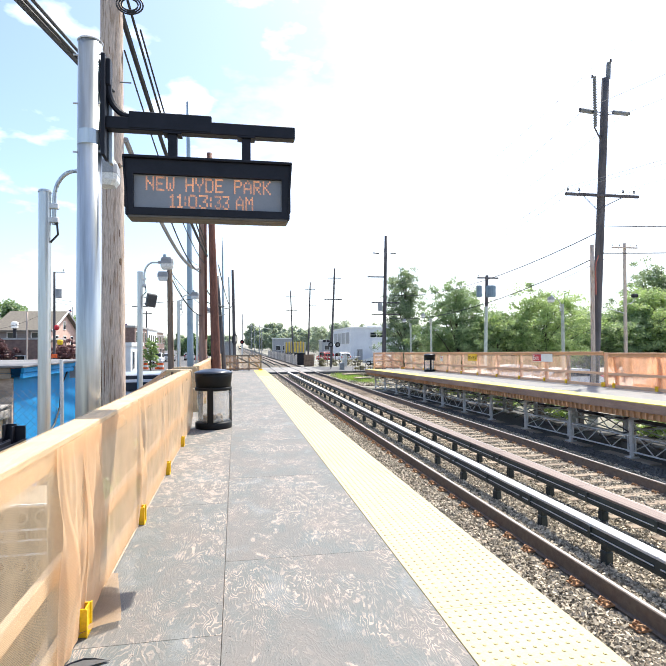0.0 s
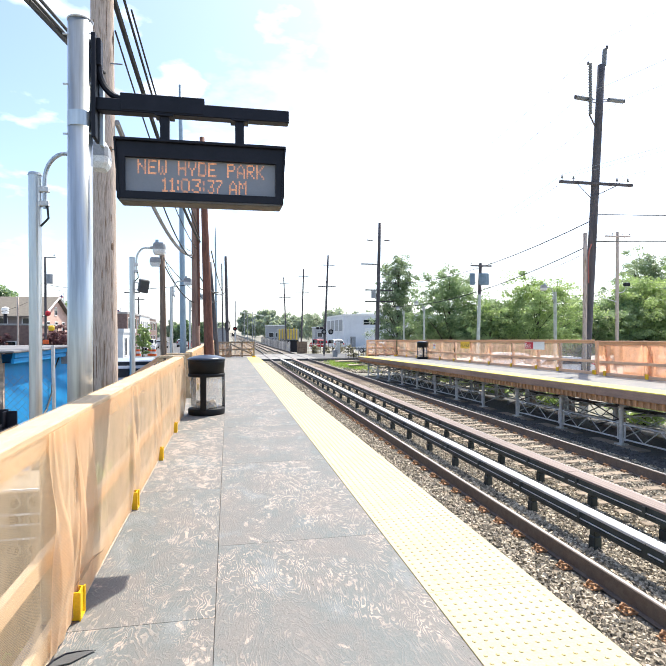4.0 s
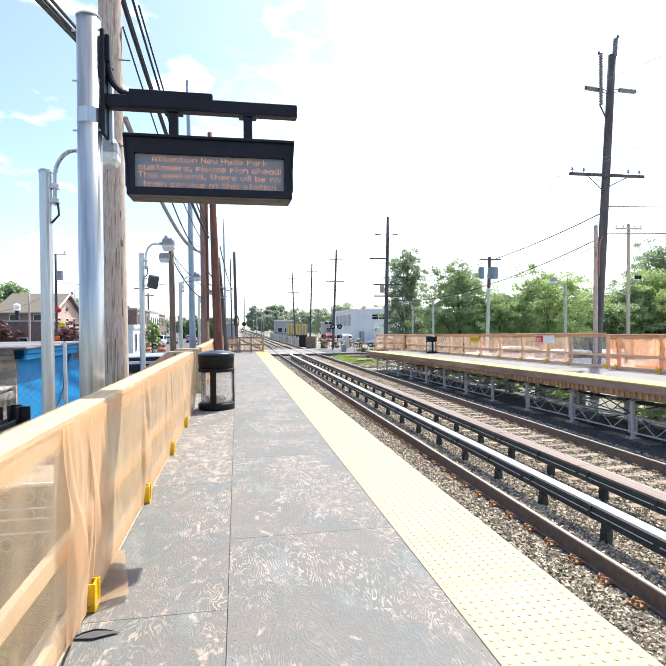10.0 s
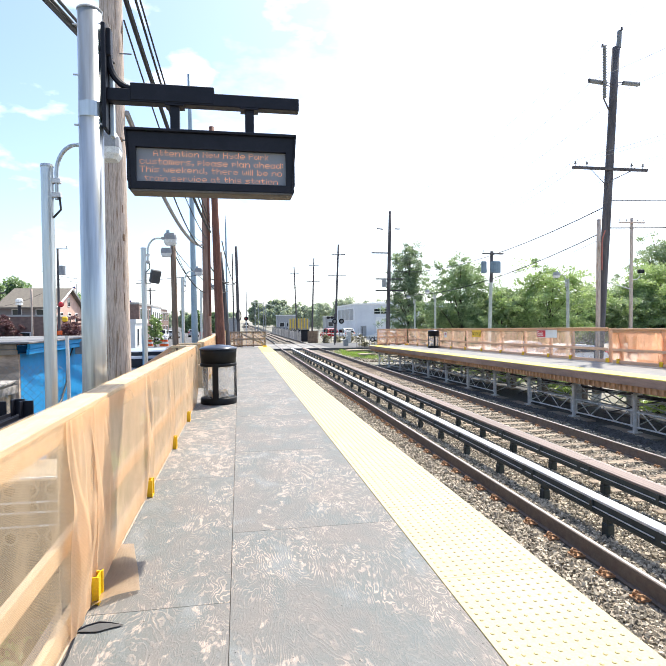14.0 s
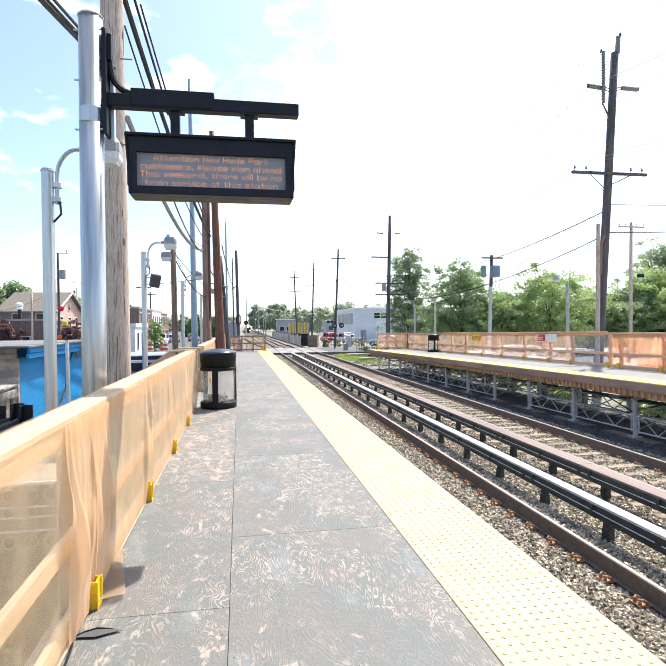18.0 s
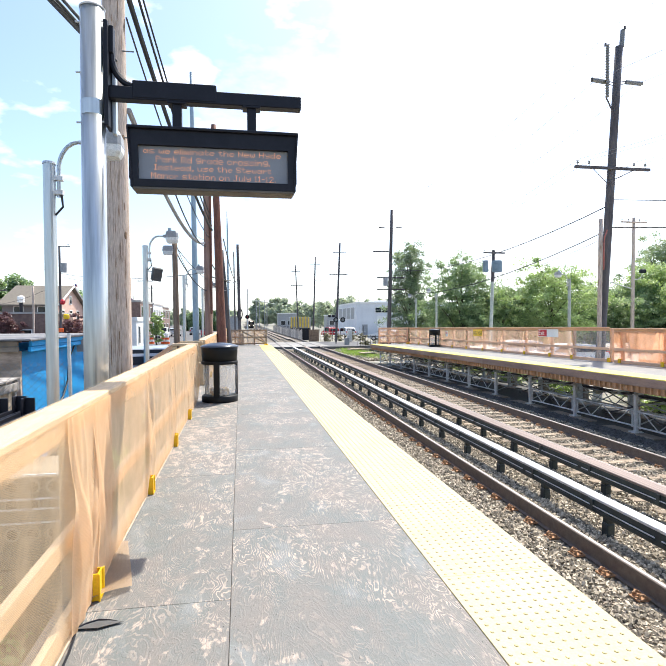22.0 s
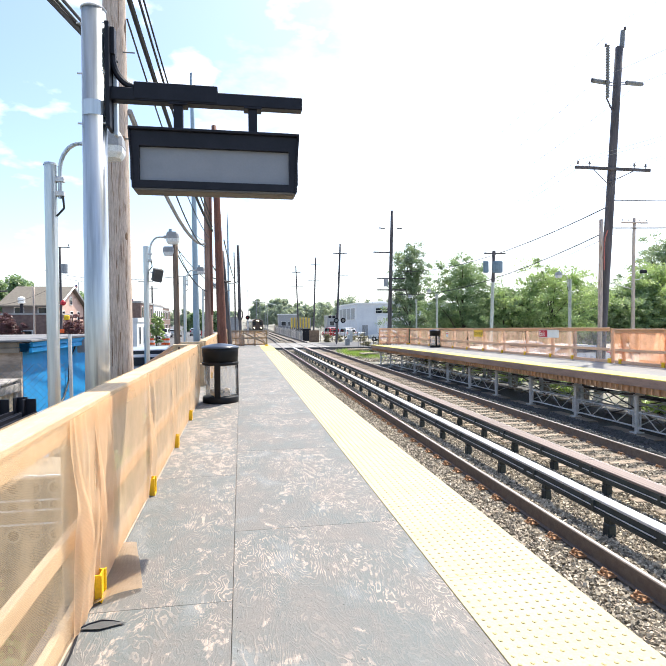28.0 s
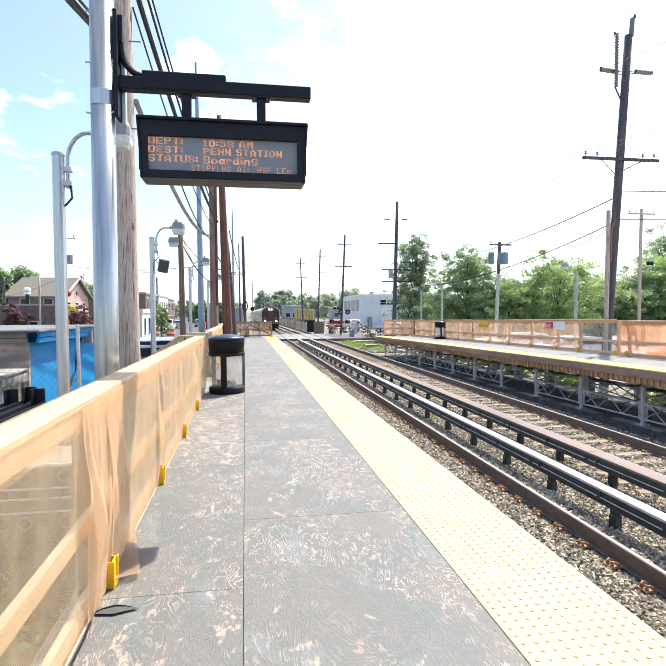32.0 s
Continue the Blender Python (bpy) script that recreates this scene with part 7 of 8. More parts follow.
def make_cars():
    white = surf("car_white", (0.75, 0.76, 0.77), None, 1, 0.25, bump=0, grain=0.01)
    dark = surf("car_dark", (0.02, 0.025, 0.035), None, 1, 0.2, bump=0, grain=0.01)
    silver = surf("car_silver", (0.45, 0.47, 0.49), None, 1, 0.3, 0.5, bump=0, grain=0.01)
    red = surf("car_red", (0.45, 0.02, 0.025), None, 1, 0.25, bump=0, grain=0.01)
    make_car(-3.7, 23.5, STREET_Z, 4, silver, "silver parked car with red tail lamps", True)
    make_car(-6.2, 21.5, STREET_Z, 2, white, "white parked car beside the platform", True)
    make_car(-12.4, 91.5, STREET_Z, 180, white, "white car on the street", True)
    make_car(-11.6, 101, STREET_Z, 0, silver, "silver car parked on the street")
    make_car(-8.8, 110, STREET_Z, 0, silver, "silver car parked on the street")
    make_car(-5.6, 95, STREET_Z, 0, red, "red car parked on the street")
    for x, y, rz, m, l in ((17.5, 33, 80, white, "white parked car behind the far platform"), (18.6, 20.2, 78, silver, "silver parked car behind the far platform"),
                           (17.5, 27.5, 85, white, "white parked car behind the far platform"), (21.0, 16.0, 80, white, "white parked car behind the far platform"),
                           (19.5, 72, 60, white, "white car near the level crossing"), (22.5, 78, 60, silver, "silver car near the warehouse"),
                           (17.2, 88, 10, white, "white van near the level crossing"), (15.2, 92, 10, red, "red truck near the level crossing"), (25.5, 84, 60, white, "white parked car by the warehouse")):
        make_car(x, y, STREET_Z - 0.1, rz, m, l, "van" in l or "truck" in l)
    tagged(put("parking_street", bx(16.4, 60, -30, 60, GROUND_Z - 0.1, STREET_Z - 0.1), surf("pale_asphalt", (0.42, 0.40, 0.375), (0.33, 0.315, 0.295), 0.8, 0.9, bump=0.2, bscale=90)), "pale worn asphalt parking street behind the far platform", "street", kind="structure")


# shed and yard on the left --------------------------------------------------------------------------


def make_yard():
    s = empty("blue_shed", -3.835, 10.4, STREET_Z, label="bright blue painted shed with a flat roof and a plywood front", category="shed")
    T = 2.18
    part("wall", bx(-0.10, 0, 0.03, 4.42, 0, T), BLUE, s, "bright blue wall")
    part("front_wall", bx(-4.42, -0.004, -0.05, 0.026, 0, T), surf("stained_plywood", (0.58, 0.45, 0.35), (0.27, 0.205, 0.16), 3, 0.85, stretch=(0.35, 1, 1.4), low=0.42, high=0.58), s, "weathered plywood front")
    part("back_wall", bx(-4.42, -0.105, 4.34, 4.42, 0, T), BLUE, s)
    for k in range(2):
        part("fascia_board", bx(0.13 + 0.018 * k, 0.18 + 0.018 * k, -0.06, 4.52, T + 0.098 * k - 0.013, T + 0.078 + 0.098 * k, 0.006), BLUE, s, "blue fascia board")
        part("fascia_board", bx(-4.5, 0.0, -0.13 - 0.026 * k, -0.08 - 0.026 * k, T + 0.098 * k - 0.013, T + 0.078 + 0.098 * k, 0.006), WEATHERED, s, "weathered fascia board")
    part("roof", bx(-4.55, 0.25, -0.26, 4.62, T + 0.18, T + 0.22, 0.01), surf("roof_sheet", (0.235, 0.235, 0.24), (0.12, 0.12, 0.125), 3, 0.85, spec=0.2, stretch=(0.3, 1, 1)), s, "weathered grey roof sheet")
    part("junction_box", bx(0.08, 0.25, 3.0, 3.15, T - 0.18, T + 0.13, 0.01), GREY_BOX, s)
    part("conduit", sweep(bmesh.new(), [(0.13, 2.73, T + 0.03), (0.065, 2.47, T - 0.33), (0.05, 2.42, T - 0.78), (0.05, 2.08, T - 1.1), (0.05, 1.56, T - 1.3)], 0.02, 6), CABLE, s)
    # a weathered crate by the shed
    t = empty("timber_crate", -3.56, 8.6, STREET_Z, label="weathered grey plank crate with pale boards in front of the shed", category="crate")
    grey_plank = surf("grey_plank", (0.40, 0.37, 0.34), (0.17, 0.155, 0.14), 7, 0.9, stretch=(0.12, 1, 1), vary=0.2, low=0.42, high=0.6)
    # tan slats made paler, the sunlight on them painted in
    cream = surf("cream_board", (0.66, 0.53, 0.37), (0.34, 0.27, 0.19), 6, 0.85, stretch=(1, 1, 0.3), vary=0.25, low=0.46, high=0.62)
    top = 0.60 - STREET_Z
    for k in range(3):
        part("lid_plank", bx(-1.2, 0.03 - 0.012 * k, -0.02 + 0.33 * k, 0.305 + 0.33 * k, top - 0.035 + 0.004 * k, top + 0.004 * k, 0.006), grey_plank, t)
    for z in (top - 0.20, top - 0.68, 0.05):
        part("frame_board", bx(-0.03, 0.0, 0.0, 0.95, z, z + 0.13, 0.006), grey_plank, t)
        part("frame_board", bx(-1.15, -0.035, 0.0, 0.03, z, z + 0.13, 0.006), grey_plank, t)
    for y in (0.02, 0.86):
        part("corner_post", bx(-0.075, -0.031, y, y + 0.08, 0, top - 0.04, 0.005), grey_plank, t)
    for k in range(4):
        part("slat", bx(-0.10, -0.08, 0.03 + 0.225 * k, 0.24 + 0.225 * k, 0.02, top - 0.05 - 0.05 * (k % 2), 0.004), cream, t)
    for k in range(5):
        part("slat", bx(-0.315 - 0.21 * k, -0.115 - 0.21 * k, 0.04, 0.06, 0.02, top - 0.06 - 0.04 * (k % 3), 0.004), cream, t)
    # chain-link fence
    f = empty("chain_link_fence", -3.3, 7.8, STREET_Z, label="galvanised chain-link fence beside the shed", category="fence")
    bm = bmesh.new()
    W, H, st = 1.02, 2.15, 0.095
    k = -H
    while k < W:
        a0, a1 = max(k, 0), min(k + H, W)
        if a1 > a0:
            tube(bm, (a0, 0, a0 - k), (a1, 0, a1 - k), 0.0019, 0.0019, 4, False)
            tube(bm, (a0, 0.004, H - (a0 - k)), (a1, 0.004, H - (a1 - k)), 0.0019, 0.0019, 4, False)
        k += st
    part("mesh", bm, surf("fence_wire", (0.17, 0.20, 0.23), None, 9, 0.6, 0.3), f, "diamond wire mesh")
    for x, top in ((0.0, 2.2), (1.04, 2.54)):
        part("post", tb((x, 0.02, 0), (x - 0.03 * (x > 0.5), 0.02, top), 0.024, 0.024, 8), GALV_DULL, f)
    # black steel channels laid by the fence
    b = empty("steel_channels", -2.6, 5.0, STREET_Z, label="black steel channels lying on a trestle beside the railing", category="steel")
    for k, (x, z, y1) in enumerate(((-0.10, 1.60, 1.75), (0.06, 1.61, 1.85), (0.24, 1.62, 1.6))):
        bm = bmesh.new()
        box(bm, x - 0.065, x + 0.065, -1.6, y1, z, z + 0.012)
        box(bm, x - 0.065, x - 0.053, -1.6, y1, z + 0.012, z + 0.075)
        box(bm, x + 0.053, x + 0.065, -1.6, y1, z + 0.012, z + 0.075)
        box(bm, x - 0.06, x + 0.06, y1 - 0.02, y1, z + 0.012, z + 0.22)
        box(bm, x - 0.06, x - 0.045, y1 - 0.10, y1 - 0.02, z + 0.012, z + 0.22)
        part("channel", bm, BLACK, b)
    for y in (-0.8, 1.2):
        part("trestle", bx(-0.35, 0.35, y, y + 0.12, 0, 1.599, 0.01), WEATHERED, b)


# train -----------------------------------------------------------------------------------------------


def make_train():
    t = empty("train", NEAR_C, 90, RAIL_Z, label="silver commuter train with a black cab front and lit headlamps", category="train")
    W, H = 1.58, 3.78
    prof = [(-W, 0.95), (-W, 2.9), (-W + 0.08, 3.25), (-W + 0.4, 3.58), (-0.6, H), (0.6, H), (W - 0.4, 3.58), (W - 0.08, 3.25), (W, 2.9), (W, 0.95)]
    for k in range(6):
        y0 = 26 * k
        part("car_body", extrude_xz(bmesh.new(), prof, y0 + 0.25, y0 + 25.6), TRAIN_STEEL, t)
        part("underframe", bx(-1.35, 1.35, y0 + 0.6, y0 + 25.2, 0.45, 0.94), BLACK, t)
        for s in (-1, 1):
            part("window_band", bx(s * (W - 0.01), s * (W + 0.012), y0 + 1.4, y0 + 24.4, 2.0, 2.75), DARK_GLASS, t, "dark window band")
            for j in range(4):
                part("door", bx(s * (W - 0.01), s * (W + 0.02), y0 + 3.5 + 5.6 * j, y0 + 4.8 + 5.6 * j, 1.05, 3.0), TRAIN_STEEL, t)
        for yy in (4.0, 21.5):
            for dy in (-1.2, 1.2):
                w = part("wheelset", tb((-0.8, y0 + yy + dy, 0.46), (0.8, y0 + yy + dy, 0.46), 0.46, 0.46, 18), RAIL_SIDE, t)
    front = part("front_mask", extrude_xz(bmesh.new(), [(x * 0.90, 1.0 + (z - 0.95) * 0.95) for x, z in prof], 0.06, 0.26), TRAIN_BLACK, t, "black front of the cab")
    part("front_rim", extrude_xz(bmesh.new(), [(x * 0.99, 0.97 + (z - 0.95) * 0.995) for x, z in prof], 0.10, 0.245), TRAIN_STEEL, t, "pale steel rim round the cab front")
    for xa, xb in ((-1.35, -0.5), (0.5, 1.35)):
        part("windscreen", bx(xa, xb, 0.02, 0.07, 2.05, 3.05, 0.03), DARK_GLASS, front)
    part("cab_door", bx(-0.4, 0.4, 0.01, 0.07, 1.1, 3.15, 0.02), TRAIN_BLACK, front)
    lit = glow("headlamp_glow", (1.0, 0.84, 0.62), 9)
    for x in (-0.2, 0.2):
        part("headlamp", tb((x, 0.05, 3.36), (x, -0.03, 3.36), 0.13, 0.12, 14), lit, front, "lit white headlamp")
    for x in (-0.92, 0.92):
        part("headlamp", tb((x, 0.05, 1.40), (x, -0.03, 1.40), 0.14, 0.13, 14), lit, front, "lit white headlamp")
    part("coupler", bx(-0.25, 0.25, -0.45, 0.3, 0.65, 0.95, 0.04), BLACK, t)
    part("pilot", bx(-1.3, 1.3, 0.05, 0.5, 0.18, 0.55, 0.04), BLACK, t)
    return t


make_ground()
make_ballast()
make_track(NEAR_C, "railway track with brown rails, beside the near platform", 1)
make_track(FAR_C, "railway track with brown rails, beside the far platform", -1)
make_third_rail(4.908, COVER_WHITE, "conductor rail under a white cover board", 0.088)
make_third_rail(6.010, COVER_BROWN, "conductor rail under a brown cover board", 0.140)
make_crossing()
make_platform()
SHEER = netting("sheer_tan_netting", (0.93, 0.685, 0.43), 0.37)
make_railing(-0.83, [3.1 + 1.82 * k for k in range(-3, 5)], 10.43, 0, "new timber platform railing hung with tan netting", 1, NET, near_net=SHEER, last_bracket=False)
make_railing(-0.83, [13.05 + 1.82 * k for k in range(12)], END_Y - 0.1, 0, "new timber platform railing hung with tan netting beyond the steps", 1, NET, near_net=SHEER, seed=4)
make_end_railing(-0.56, END_Y - 0.15, 0, "weathered timber railing with netting across the platform end", WEATHERED, netting("dusty_netting", (0.60, 0.40, 0.25), 0.42))
settle(make_end_railing(9.8, 37.85, FAR_Z, "reddish timber railing with orange netting across the far platform end", LUMBER_WARM, NET_ORANGE, 1.22))
SIGN, SIGN_O = make_sign()
make_bin(-0.397, 10.42, 0, "black litter bin with clear sides and domed lid")
for lx, ly, spk in ((-1.855, 5.8, False), (-2.02, 12.3, True), (-1.97, 20.0, False), (-1.9, 28.5, False)):
    make_platform_lamp(lx, ly, 3.06 if ly < 6 else 3.12, STREET_Z, 1, "galvanised platform lamp on a hooked arm" + (" with a loudspeaker" if spk else ""), spk)
make_poles()
make_wires()
make_far_platform()
DENSE = netting("double_orange_netting", (0.95, 0.51, 0.30), 0.60, 0.62)
# the first panel is greyed for the shadow that falls on it
settle(make_railing(12.1, [16.25, 18.3, 19.75, 21.7, 23.75, 25.8, 27.8, 29.8, 31.8, 33.8, 35.8], 37.9, FAR_Z, "timber platform railing with sheer orange netting", -1, NET_ORANGE, 1.17, seed=9, amp=0.055, lumber=LUMBER_WARM, odd=(0, netting("grey_netting", (0.42, 0.38, 0.36), 0.36))))
settle(make_railing(12.06, [-4.3 + 1.815 * k for k in range(12)], 15.95, FAR_Z, "reddish timber platform railing with doubled orange netting", -1, DENSE, 1.13, seed=12, amp=0.07, lumber=LUMBER_WARM))
settle(make_railing(13.0, [-5.4 + 1.83 * k for k in range(12)], 16.0, FAR_Z, "second timber railing with orange netting behind the far platform", -1, NET_ORANGE, 1.10, base_bracket=False, seed=15, lumber=LUMBER_WARM))
make_far_signs()
settle(make_bin(11.7, 31.7, FAR_Z, "black litter bin on the far platform"))
for lx, ly in ((14.7, 22.5), (13.42, 36), (14.6, 44), (14.6, 8)):
    make_platform_lamp(lx, ly, 3.3, GROUND_Z, -1, "pale painted lamp behind the far platform", False, PALE_POLE, 0.07)
make_plants()
make_house()
make_street_buildings()
make_houses_behind_trees()
make_flags()
make_warehouse()
make_far_clutter()
make_cars()
make_yard()
TRAIN = make_train()


# things behind the railing ---------------------------------------------------------------


def make_steps():
    """A timber stair with handrails that leads down from the platform to the street."""
    r = empty("stair", -0.98, 11.5, STREET_Z, label="timber stair with handrails leading down to the street", category="stair")
    h = -STREET_Z
    part("landing", bx(-0.36, 0.0, 0.05, 1.36, h - 0.06, h - 0.02, 0.003), WEATHERED, r)
    for k in range(6):
        part("step", bx(-0.66 - 0.29 * k, -0.36 - 0.29 * k, 0.05, 1.36, h - 0.06 - 0.18 * (k + 1), h - 0.02 - 0.18 * (k + 1), 0.003), WEATHERED, r)
    for y in (0.0, 1.41):
        for x, low in ((-0.02, 0.0), (-0.36, 0.0), (-1.2, 0.60), (-2.0, 1.14)):
            part("post", bx(x - 0.045, x + 0.045, y - 0.045, y + 0.045, 0, h + 0.99 - low, 0.004), LUMBER, r)
        for z in (1.0, 0.5):
            part("hand_rail", bx(-0.40, 0.10, y - 0.075, y + 0.06, h + z, h + z + 0.045, 0.004), LUMBER, r)
            bm = bx(-2.0, 0.0, y - 0.065, y + 0.05, -0.02, 0.025, 0.004)
            bmesh.ops.transform(bm, matrix=pose(-0.38, 0, h + z + 0.018, 0, -34), verts=bm.verts[:])
            part("hand_rail", bm, LUMBER_WARM, r)


# along the railing, height of the lowest strip, strips, width and pitch
STACK_ENDS = ((4.34, 0.27, 7, 0.07, 0.055), (5.6, 0.06, 9, 0.07, 0.055), (7.13, 0.03, 9, 0.09, 0.053), (9.2, -0.14, 8, 0.34, 0.042))


def make_panels():
    s = empty("perforated_panels", -1.36, 4.6, STREET_Z, label="stacked grey perforated steel panels behind the railing", category="steel")
    grey = surf("panel_grey", (0.27, 0.225, 0.16), (0.17, 0.14, 0.10), 5, 0.7)
    h = -STREET_Z
    for k in range(4):
        part("panel", bx(-1.5, 0, 0, 0.7, 0.37 * k, 0.37 * k + 0.36, 0.01), grey, s)
    for z, x0 in ((0.29, -0.35), (0.10, -1.45), (0.02, -1.45), (-0.09, -1.45)):
        part("edge_strip", bx(x0, -0.02, -0.014, 0.001, h + z, h + z + 0.012), WHITE, s, "pale edge strip")
    for row, z in enumerate((0.2, 0.06, -0.17)):
        for k in range(9):
            bm = bmesh.new()
            x = -0.12 - 0.155 * k
            # no opening is cut: a dark disc paints the hollow's shade
            part("hole", tb((x, -0.004, h + z), (x, 0.0, h + z), 0.048, 0.048, 16), surf("hole_dark", (0.10, 0.083, 0.06), None, 5, 0.9), s, "dark disc for the shade inside a round hole")
            sweep(bm, [(x + 0.05 * math.cos(a), -0.006, h + z + 0.05 * math.sin(a)) for a in (2 * math.pi * j / 12 for j in range(13))], 0.008, 5)
            part("hole_rim", bm, surf("rim_grey", (0.42, 0.38, 0.29), None, 6, 0.6), s)
    for y, z0, n, wide, dz in STACK_ENDS:
        for k in range(n):
            part("edge_strip", bx(0.06 - wide / 2, 0.06 + wide / 2, y - 4.61, y - 4.60, h + z0 + dz * k, h + z0 + dz * k + 0.008), WHITE, s, "pale edge strip")
        part("panel", bx(0.04 - wide / 2, 0.06 + wide / 2, y - 4.598, y - 4.55, 0, h + z0 + dz * n, 0.006), grey, s)
    global DECK_LINE, STRIP
    c = DECK_LINE = empty("loose_cord", -0.72, 2.9, 0.0, label="thin black line with a flat strip on the deck", category="cord")
    line = [(0.13, -0.084, 0.006), (0.06, -0.052, 0.008), (0.005, -0.04, 0.009), (-0.05, -0.065, 0.009), (-0.086, -0.104, 0.009), (-0.076, -0.20, 0.009), (-0.07, -0.303, 0.009), (-0.07, -0.8, 0.009)]
    part("cord", sweep(bmesh.new(), line, [0.001, 0.003, 0.0045, 0.005, 0.006, 0.006, 0.006, 0.006], 6), BLACK, c)
    bm = bmesh.new()
    for z in (0.003, 0.0045):
        bm.faces.new([bm.verts.new((x, y + 0.05, z - 0.004)) for x, y in ((-0.089, -0.106), (0.014, -0.124), (0.07, -0.104), (0.13, -0.086), (0.06, -0.053), (0.005, -0.041), (-0.05, -0.066))])
    STRIP = part("strip", bm, surf("strip_grey", (0.085, 0.088, 0.09), None, 9, 0.6), c, "flat dark grey torn strip")
    STRIP.matrix_basis = strip_pose(0)


def strip_pose(tilt):
    """The strip turns about its black edge line, its free edge up."""
    return pose(0, -0.05, 0.006, -tilt)


def make_flap():
    """A loose lower corner of the netting that lies on the deck and is lifted by the wind."""
    vs, fs = [], []
    for i in range(9):
        for j in range(13):
            u, w = i / 8, j / 12
            vs.append((0.245 * u * (1 - 0.62 * w), 0.84 * w + 0.16 * u * (1 - w) + 0.012 * u * math.sin(5 * w), 0.008 + 0.012 * math.sin(3.1 * u) + 0.006 * math.sin(9 * w + 4 * u)))
    for i in range(8):
        for j in range(12):
            a = i * 13 + j
            fs.append((a, a + 13, a + 14, a + 1))
    # browner than the hung netting, with the shadow across the flap in its colour
    f = raw("netting_flap", vs, fs, netting("loose_netting", (0.52, 0.38, 0.25), 0.60))
    f.matrix_basis = flap_pose(0)
    return tagged(f, "loose tan netting corner lying on the deck", "netting")


def flap_pose(lift, pull=0.0):
    """lift: degrees off the deck; pull: how far the wind has drawn it back under the netting."""
    return pose(-0.815 - pull, 2.99, 0.004, 0, -lift)


# the lit writing on the departure sign ---------------------------------------------------
WX0, WX1, WZ0, WZ1 = -0.808, 0.402, 2.655, 2.932
FRONT, BACK = SIGN_Y + 0.037, SIGN_Y + 0.050


# letters as columns of diodes, two hexadecimal digits a column, lowest bit on top
GLYPHS = dict(zip("ABDEFHIJKLMNOPRSTUY", "7C1211127C 7F49494936 7F4141413E 7F49494941 7F09090901 7F0808087F 417F41 2040413F01 7F08142241 7F40404040 7F020C027F 7F0408107F 3E4141413E 7F09090906 7F09192946 2649494932 01017F0101 3F4040403F 0708700807".split()))
GLYPHS.update(zip("CGVWf", "3E41414122 3E41495932 1F2040201F 3F4038403F 087E0902".split()))
GLYPHS.update(zip("0123456789:.,-", "3E4141413E 427F40 4261514946 2141494D33 1814127F10 2745454539 3C4A494930 0171090503 3649494936 064949291E 36 60 A060 080808".split()))
GLYPHS.update(zip("abcdeghijklmnoprstuvwy", "384444287C 7F28444438 3844444428 384444287F 3854545418 0C5252523E 7F08040478 7D 20403D 7F102844 7F 7C04780478 7C08040478 3844444438 7C14141408 7C080408 4854545424 043F4424 3C4040207C 1C2040201C 3C4030403C 0C5050503C".split()))


def glyph_cells(ch, style):
    """The lit cells (column, row from the top) of one letter."""
    code = GLYPHS[ch]
    cells = {(c, r) for c in range(len(code) // 2) for r in range(8) if int(code[2 * c:2 * c + 2], 16) >> r & 1}
    if style == "bold":
        cells |= {(c + 1, r) for c, r in cells}
    if style == "big":
        cells = {(2 * c + a, 2 * r + b) for c, r in cells for a in (0, 1) for b in (0, 1)}
    return cells


def led_line(body, u0, u1, v0, v1, style="small"):
    """One line of diodes that fills the given share of the window; v counts from its top."""
    gap, wide, rows = {"small": (1, 4, 7), "bold": (1, 5, 7), "big": (2, 13, 14)}[style]
    at, letters = 0, []
    for ch in body:
        if ch == " ":
            at += wide - gap
            continue
        cells = glyph_cells(ch, style)
        letters.append((at, cells))
        at += max(c for c, _ in cells) + 1 + gap
    total = at - gap
    cw, chh = (u1 - u0) * (WX1 - WX0) / total, (v1 - v0) * (WZ1 - WZ0) / rows
    line = new("led_line")
    line.parent = SIGN
    home = (WX0 + u0 * (WX1 - WX0), WZ1 - v1 * (WZ1 - WZ0))
    line.matrix_basis = lit_pose(home, FRONT)
    tagged(line, "orange diode lettering")
    for at, cells in letters:
        ids, vs, fs, uv = {}, [], [], []
        for c, r in sorted(cells):
            q = []
            for a, b in ((c, r + 1), (c + 1, r + 1), (c + 1, r), (c, r)):
                if (a, b) not in ids:
                    ids[a, b] = len(vs)
                    vs.append(((at + a) * cw, (rows - b) * chh, 0))
                q.append(ids[a, b])
                uv.append((a, b))
            fs.append(q)
        ob = raw("letter", vs, fs, LED, line)
        layer = ob.data.uv_layers.new(name="cells")
        for k, p in enumerate(uv):
            layer.data[k].uv = p
    return line, home


def lit_pose(home, depth):
    return pose(home[0] - SIGN_O.x, depth - SIGN_O.y, home[1] - SIGN_O.z, 90)


LINES = []


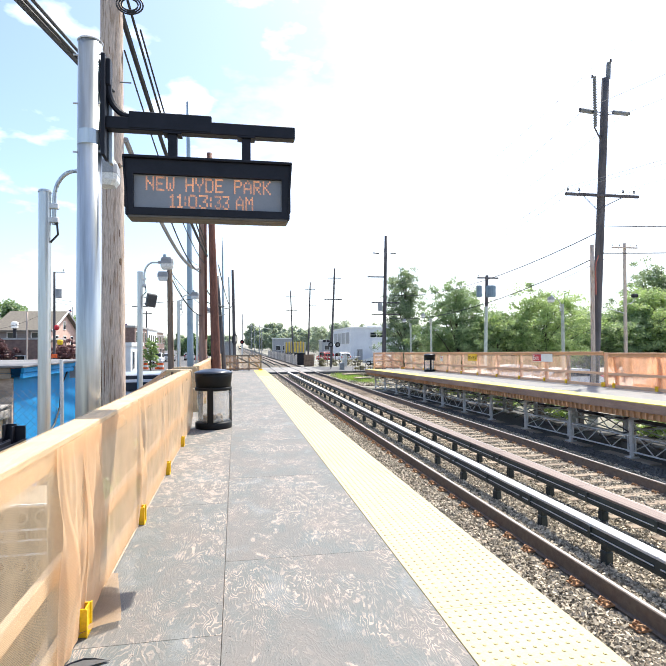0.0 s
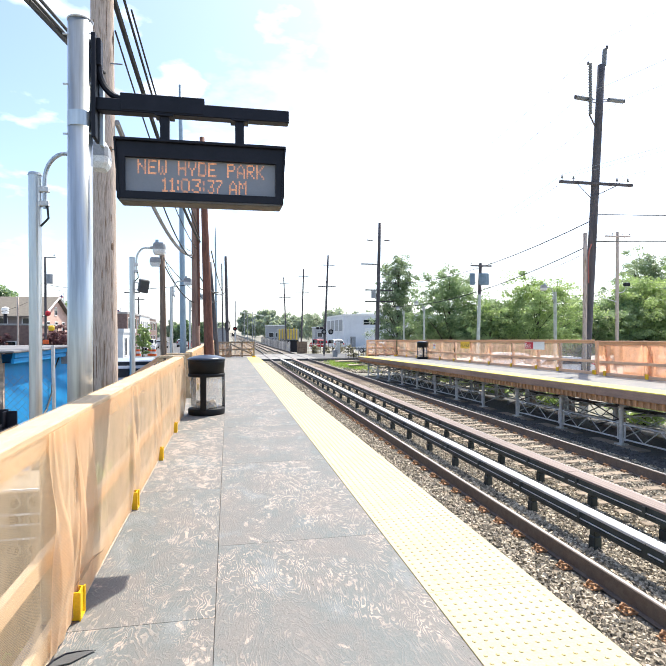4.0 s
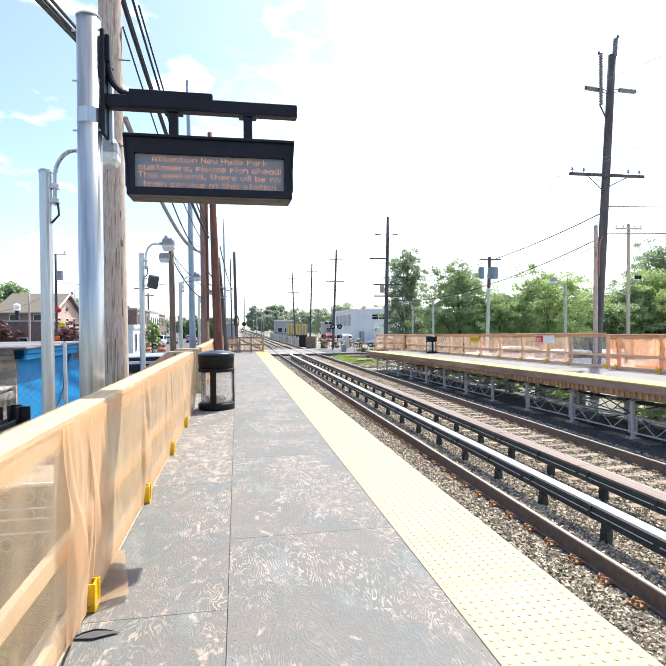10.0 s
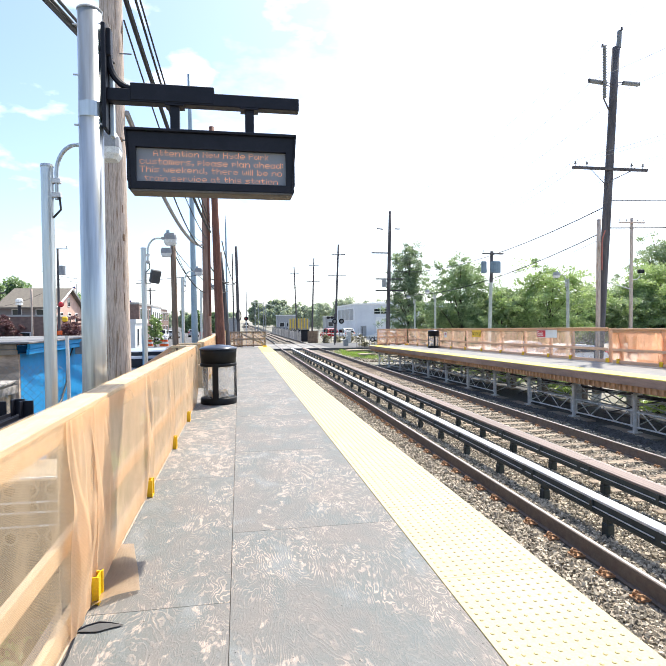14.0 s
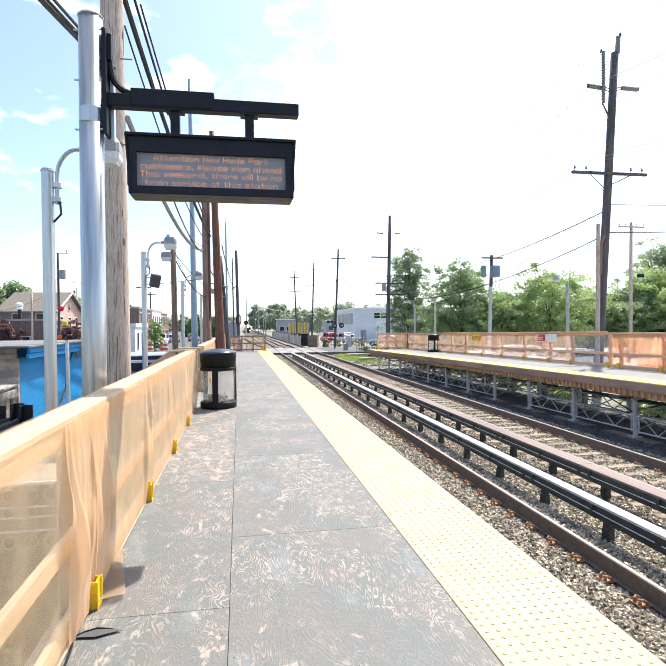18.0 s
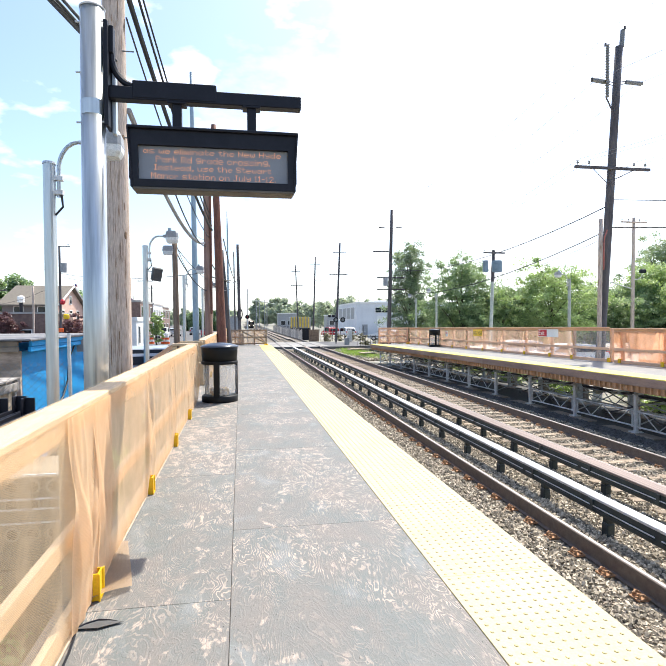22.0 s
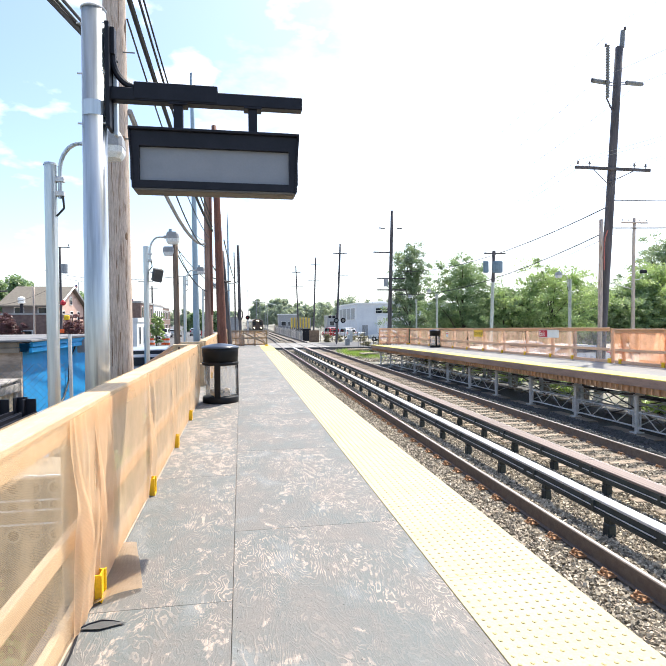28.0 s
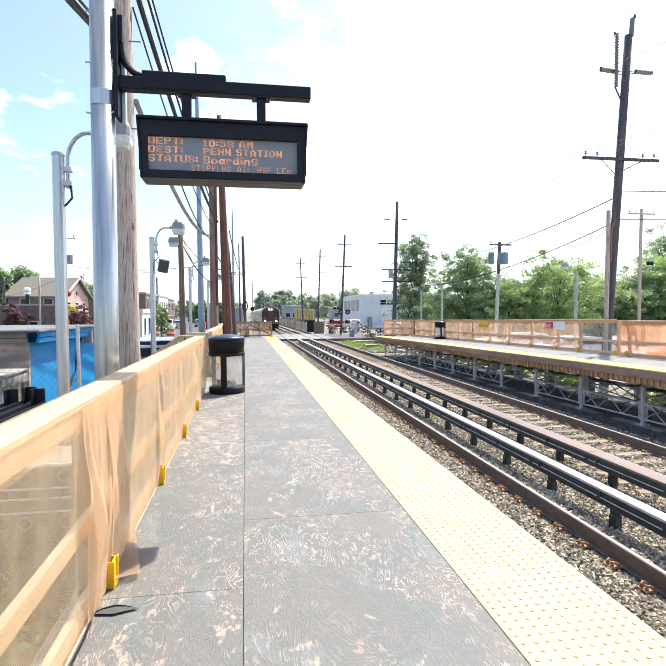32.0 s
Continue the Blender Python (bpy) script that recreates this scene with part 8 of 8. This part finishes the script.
def make_messages():
    """Every line with the span of time in which its diodes stand at the front of the panel."""
    def lines(t0, t1, rows, style="small"):
        for body, u0, u1, v0, v1 in rows:
            LINES.append((*led_line(body, u0, u1, v0, v1, style), t0, t1))
    lines(0, 8.25, (("NEW HYDE PARK", 0.077, 0.923, 0.03, 0.46), ("11:03:", 0.235, 0.515, 0.54, 0.96), ("AM", 0.68, 0.80, 0.54, 0.96)), "big")
    for k in range(9):
        lines(k, min(k + 1, 8.25), ((str(33 + k), 0.535, 0.635, 0.54, 0.96),), "big")
    lines(8.75, 18.25, (("Attention New Hyde Park", 0.11, 0.88, 0.04, 0.22), ("customers, please plan ahead:", 0.02, 0.98, 0.28, 0.47),
                        ("This weekend, there will be no", 0.02, 0.975, 0.52, 0.70), ("train service at this station", 0.05, 0.945, 0.78, 0.95)))
    lines(18.75, 27.75, (("as we eliminate the New Hyde", 0.03, 0.955, 0.05, 0.22), ("Park Rd grade crossing.", 0.11, 0.875, 0.28, 0.47),
                         ("Instead, use the Stewart", 0.10, 0.885, 0.53, 0.70), ("Manor station on July 11-12.", 0.08, 0.915, 0.77, 0.95)))
    lines(28.62, 33, (("DEPT:", 0.0, 0.225, 0.02, 0.22), ("10:58 AM", 0.36, 0.695, 0.04, 0.24), ("DEST:", 0.0, 0.225, 0.27, 0.47), ("PENN STATION", 0.36, 0.895, 0.28, 0.48),
                      ("STATUS:", 0.0, 0.325, 0.52, 0.73), ("Boarding", 0.36, 0.725, 0.52, 0.75)), "bold")


SCROLL = []


def make_scroll():
    pitch = 0.0413
    for k, ch in enumerate("STOPPING AT: HSF LEmp"):
        if ch != " ":
            ob, home = led_line(ch, 0.0, 0.008 if ch in ":I" else 0.024, 0.79, 0.97)
            SCROLL.append((ob, (WX1 - 0.032, home[1]), 28.75 + k / 6.25, pitch * 6.25))


make_steps()
make_panels()
FLAP = make_flap()
make_messages()
make_scroll()


def motions():
    """The train rolls in along the near track, and the sign's diodes come on and go off."""
    rows = ((0, 690), (16.5, 385), (20, 315), (22, 274), (25, 212), (28, 150), (30, 118), (31, 104), (32, 91))
    walk(TRAIN, [(t, pose(NEAR_C + bend(y), y, RAIL_Z + drop(y))) for t, y in rows])
    walk(DECK_LINE, [(t, pose(-0.72 - 0.05 * a, 2.9 - 0.13 * a, 0, 0, 0, 24 * a)) for t, a in ((0, 0.2), (2.2, 0), (2.9, 0.9), (4.5, 1), (6.2, 0.9), (7.0, 0.1), (12, 0), (20, 0.1), (32, 0))])
    walk(STRIP, [(t, strip_pose(a)) for t, a in ((0, 4), (2, 3), (2.5, 1), (3, 0), (7, 0), (8.5, 1), (10, 4), (12, 4), (14, 1), (17, 4), (22, 4), (25, 1), (28, 3), (32, 4))])
    walk(FLAP, [(t, flap_pose(a, d)) for t, a, d in ((0, 5, 0.04), (1, 5, 0.05), (2, 3, 0), (2.5, 45, 0.05), (2.8, 62, 0.04), (3.1, 77, 0), (4.5, 76, 0), (6.2, 40, 0.06), (6.6, 24, 0.08), (7.0, 16, 0.09),
                                                     (7.4, 10, 0.055), (8, 8, 0.05), (8.5, 5, 0.02), (10, 6, 0.04), (11, 6, 0.04), (12, 4, 0.02), (13, 2, 0), (14, 2, 0), (17, 5, 0.06), (18, 5, 0.07),
                                                     (21, 5, 0.07), (22, 4, 0.045), (23, 2, 0), (25, 2, 0), (28, 2, 0), (29, 5, 0.06), (30, 5, 0.055), (32, 6, 0.075))])
    for ob, home, t0, t1 in LINES:
        on, off, d = lit_pose(home, FRONT), lit_pose(home, BACK), 0.034
        keys = [(0, on if t0 <= 0 else off)]
        if t0 > 0:
            keys += [(t0 - d, off), (t0, on)]
        if t1 < 32:
            keys += [(t1 - d, on), (t1, off)]
        walk(ob, keys + [(32, off if t1 < 32 else on)])
    for ob, home, t0, speed in SCROLL:
        end = (home[0] - speed * (32 - t0), home[1])
        keys = [(0, lit_pose(home, BACK)), (min(t0, 31.93) - 0.034, lit_pose(home, BACK))]
        if t0 < 31.9:
            n = max(1, int((32 - t0) / 0.3))
            keys += [(t0 + (32 - t0) * q / n, lit_pose((home[0] + (end[0] - home[0]) * q / n, home[1]), FRONT)) for q in range(n + 1)]
        else:
            keys += [(32, lit_pose(home, BACK))]
        walk(ob, keys)


motions()
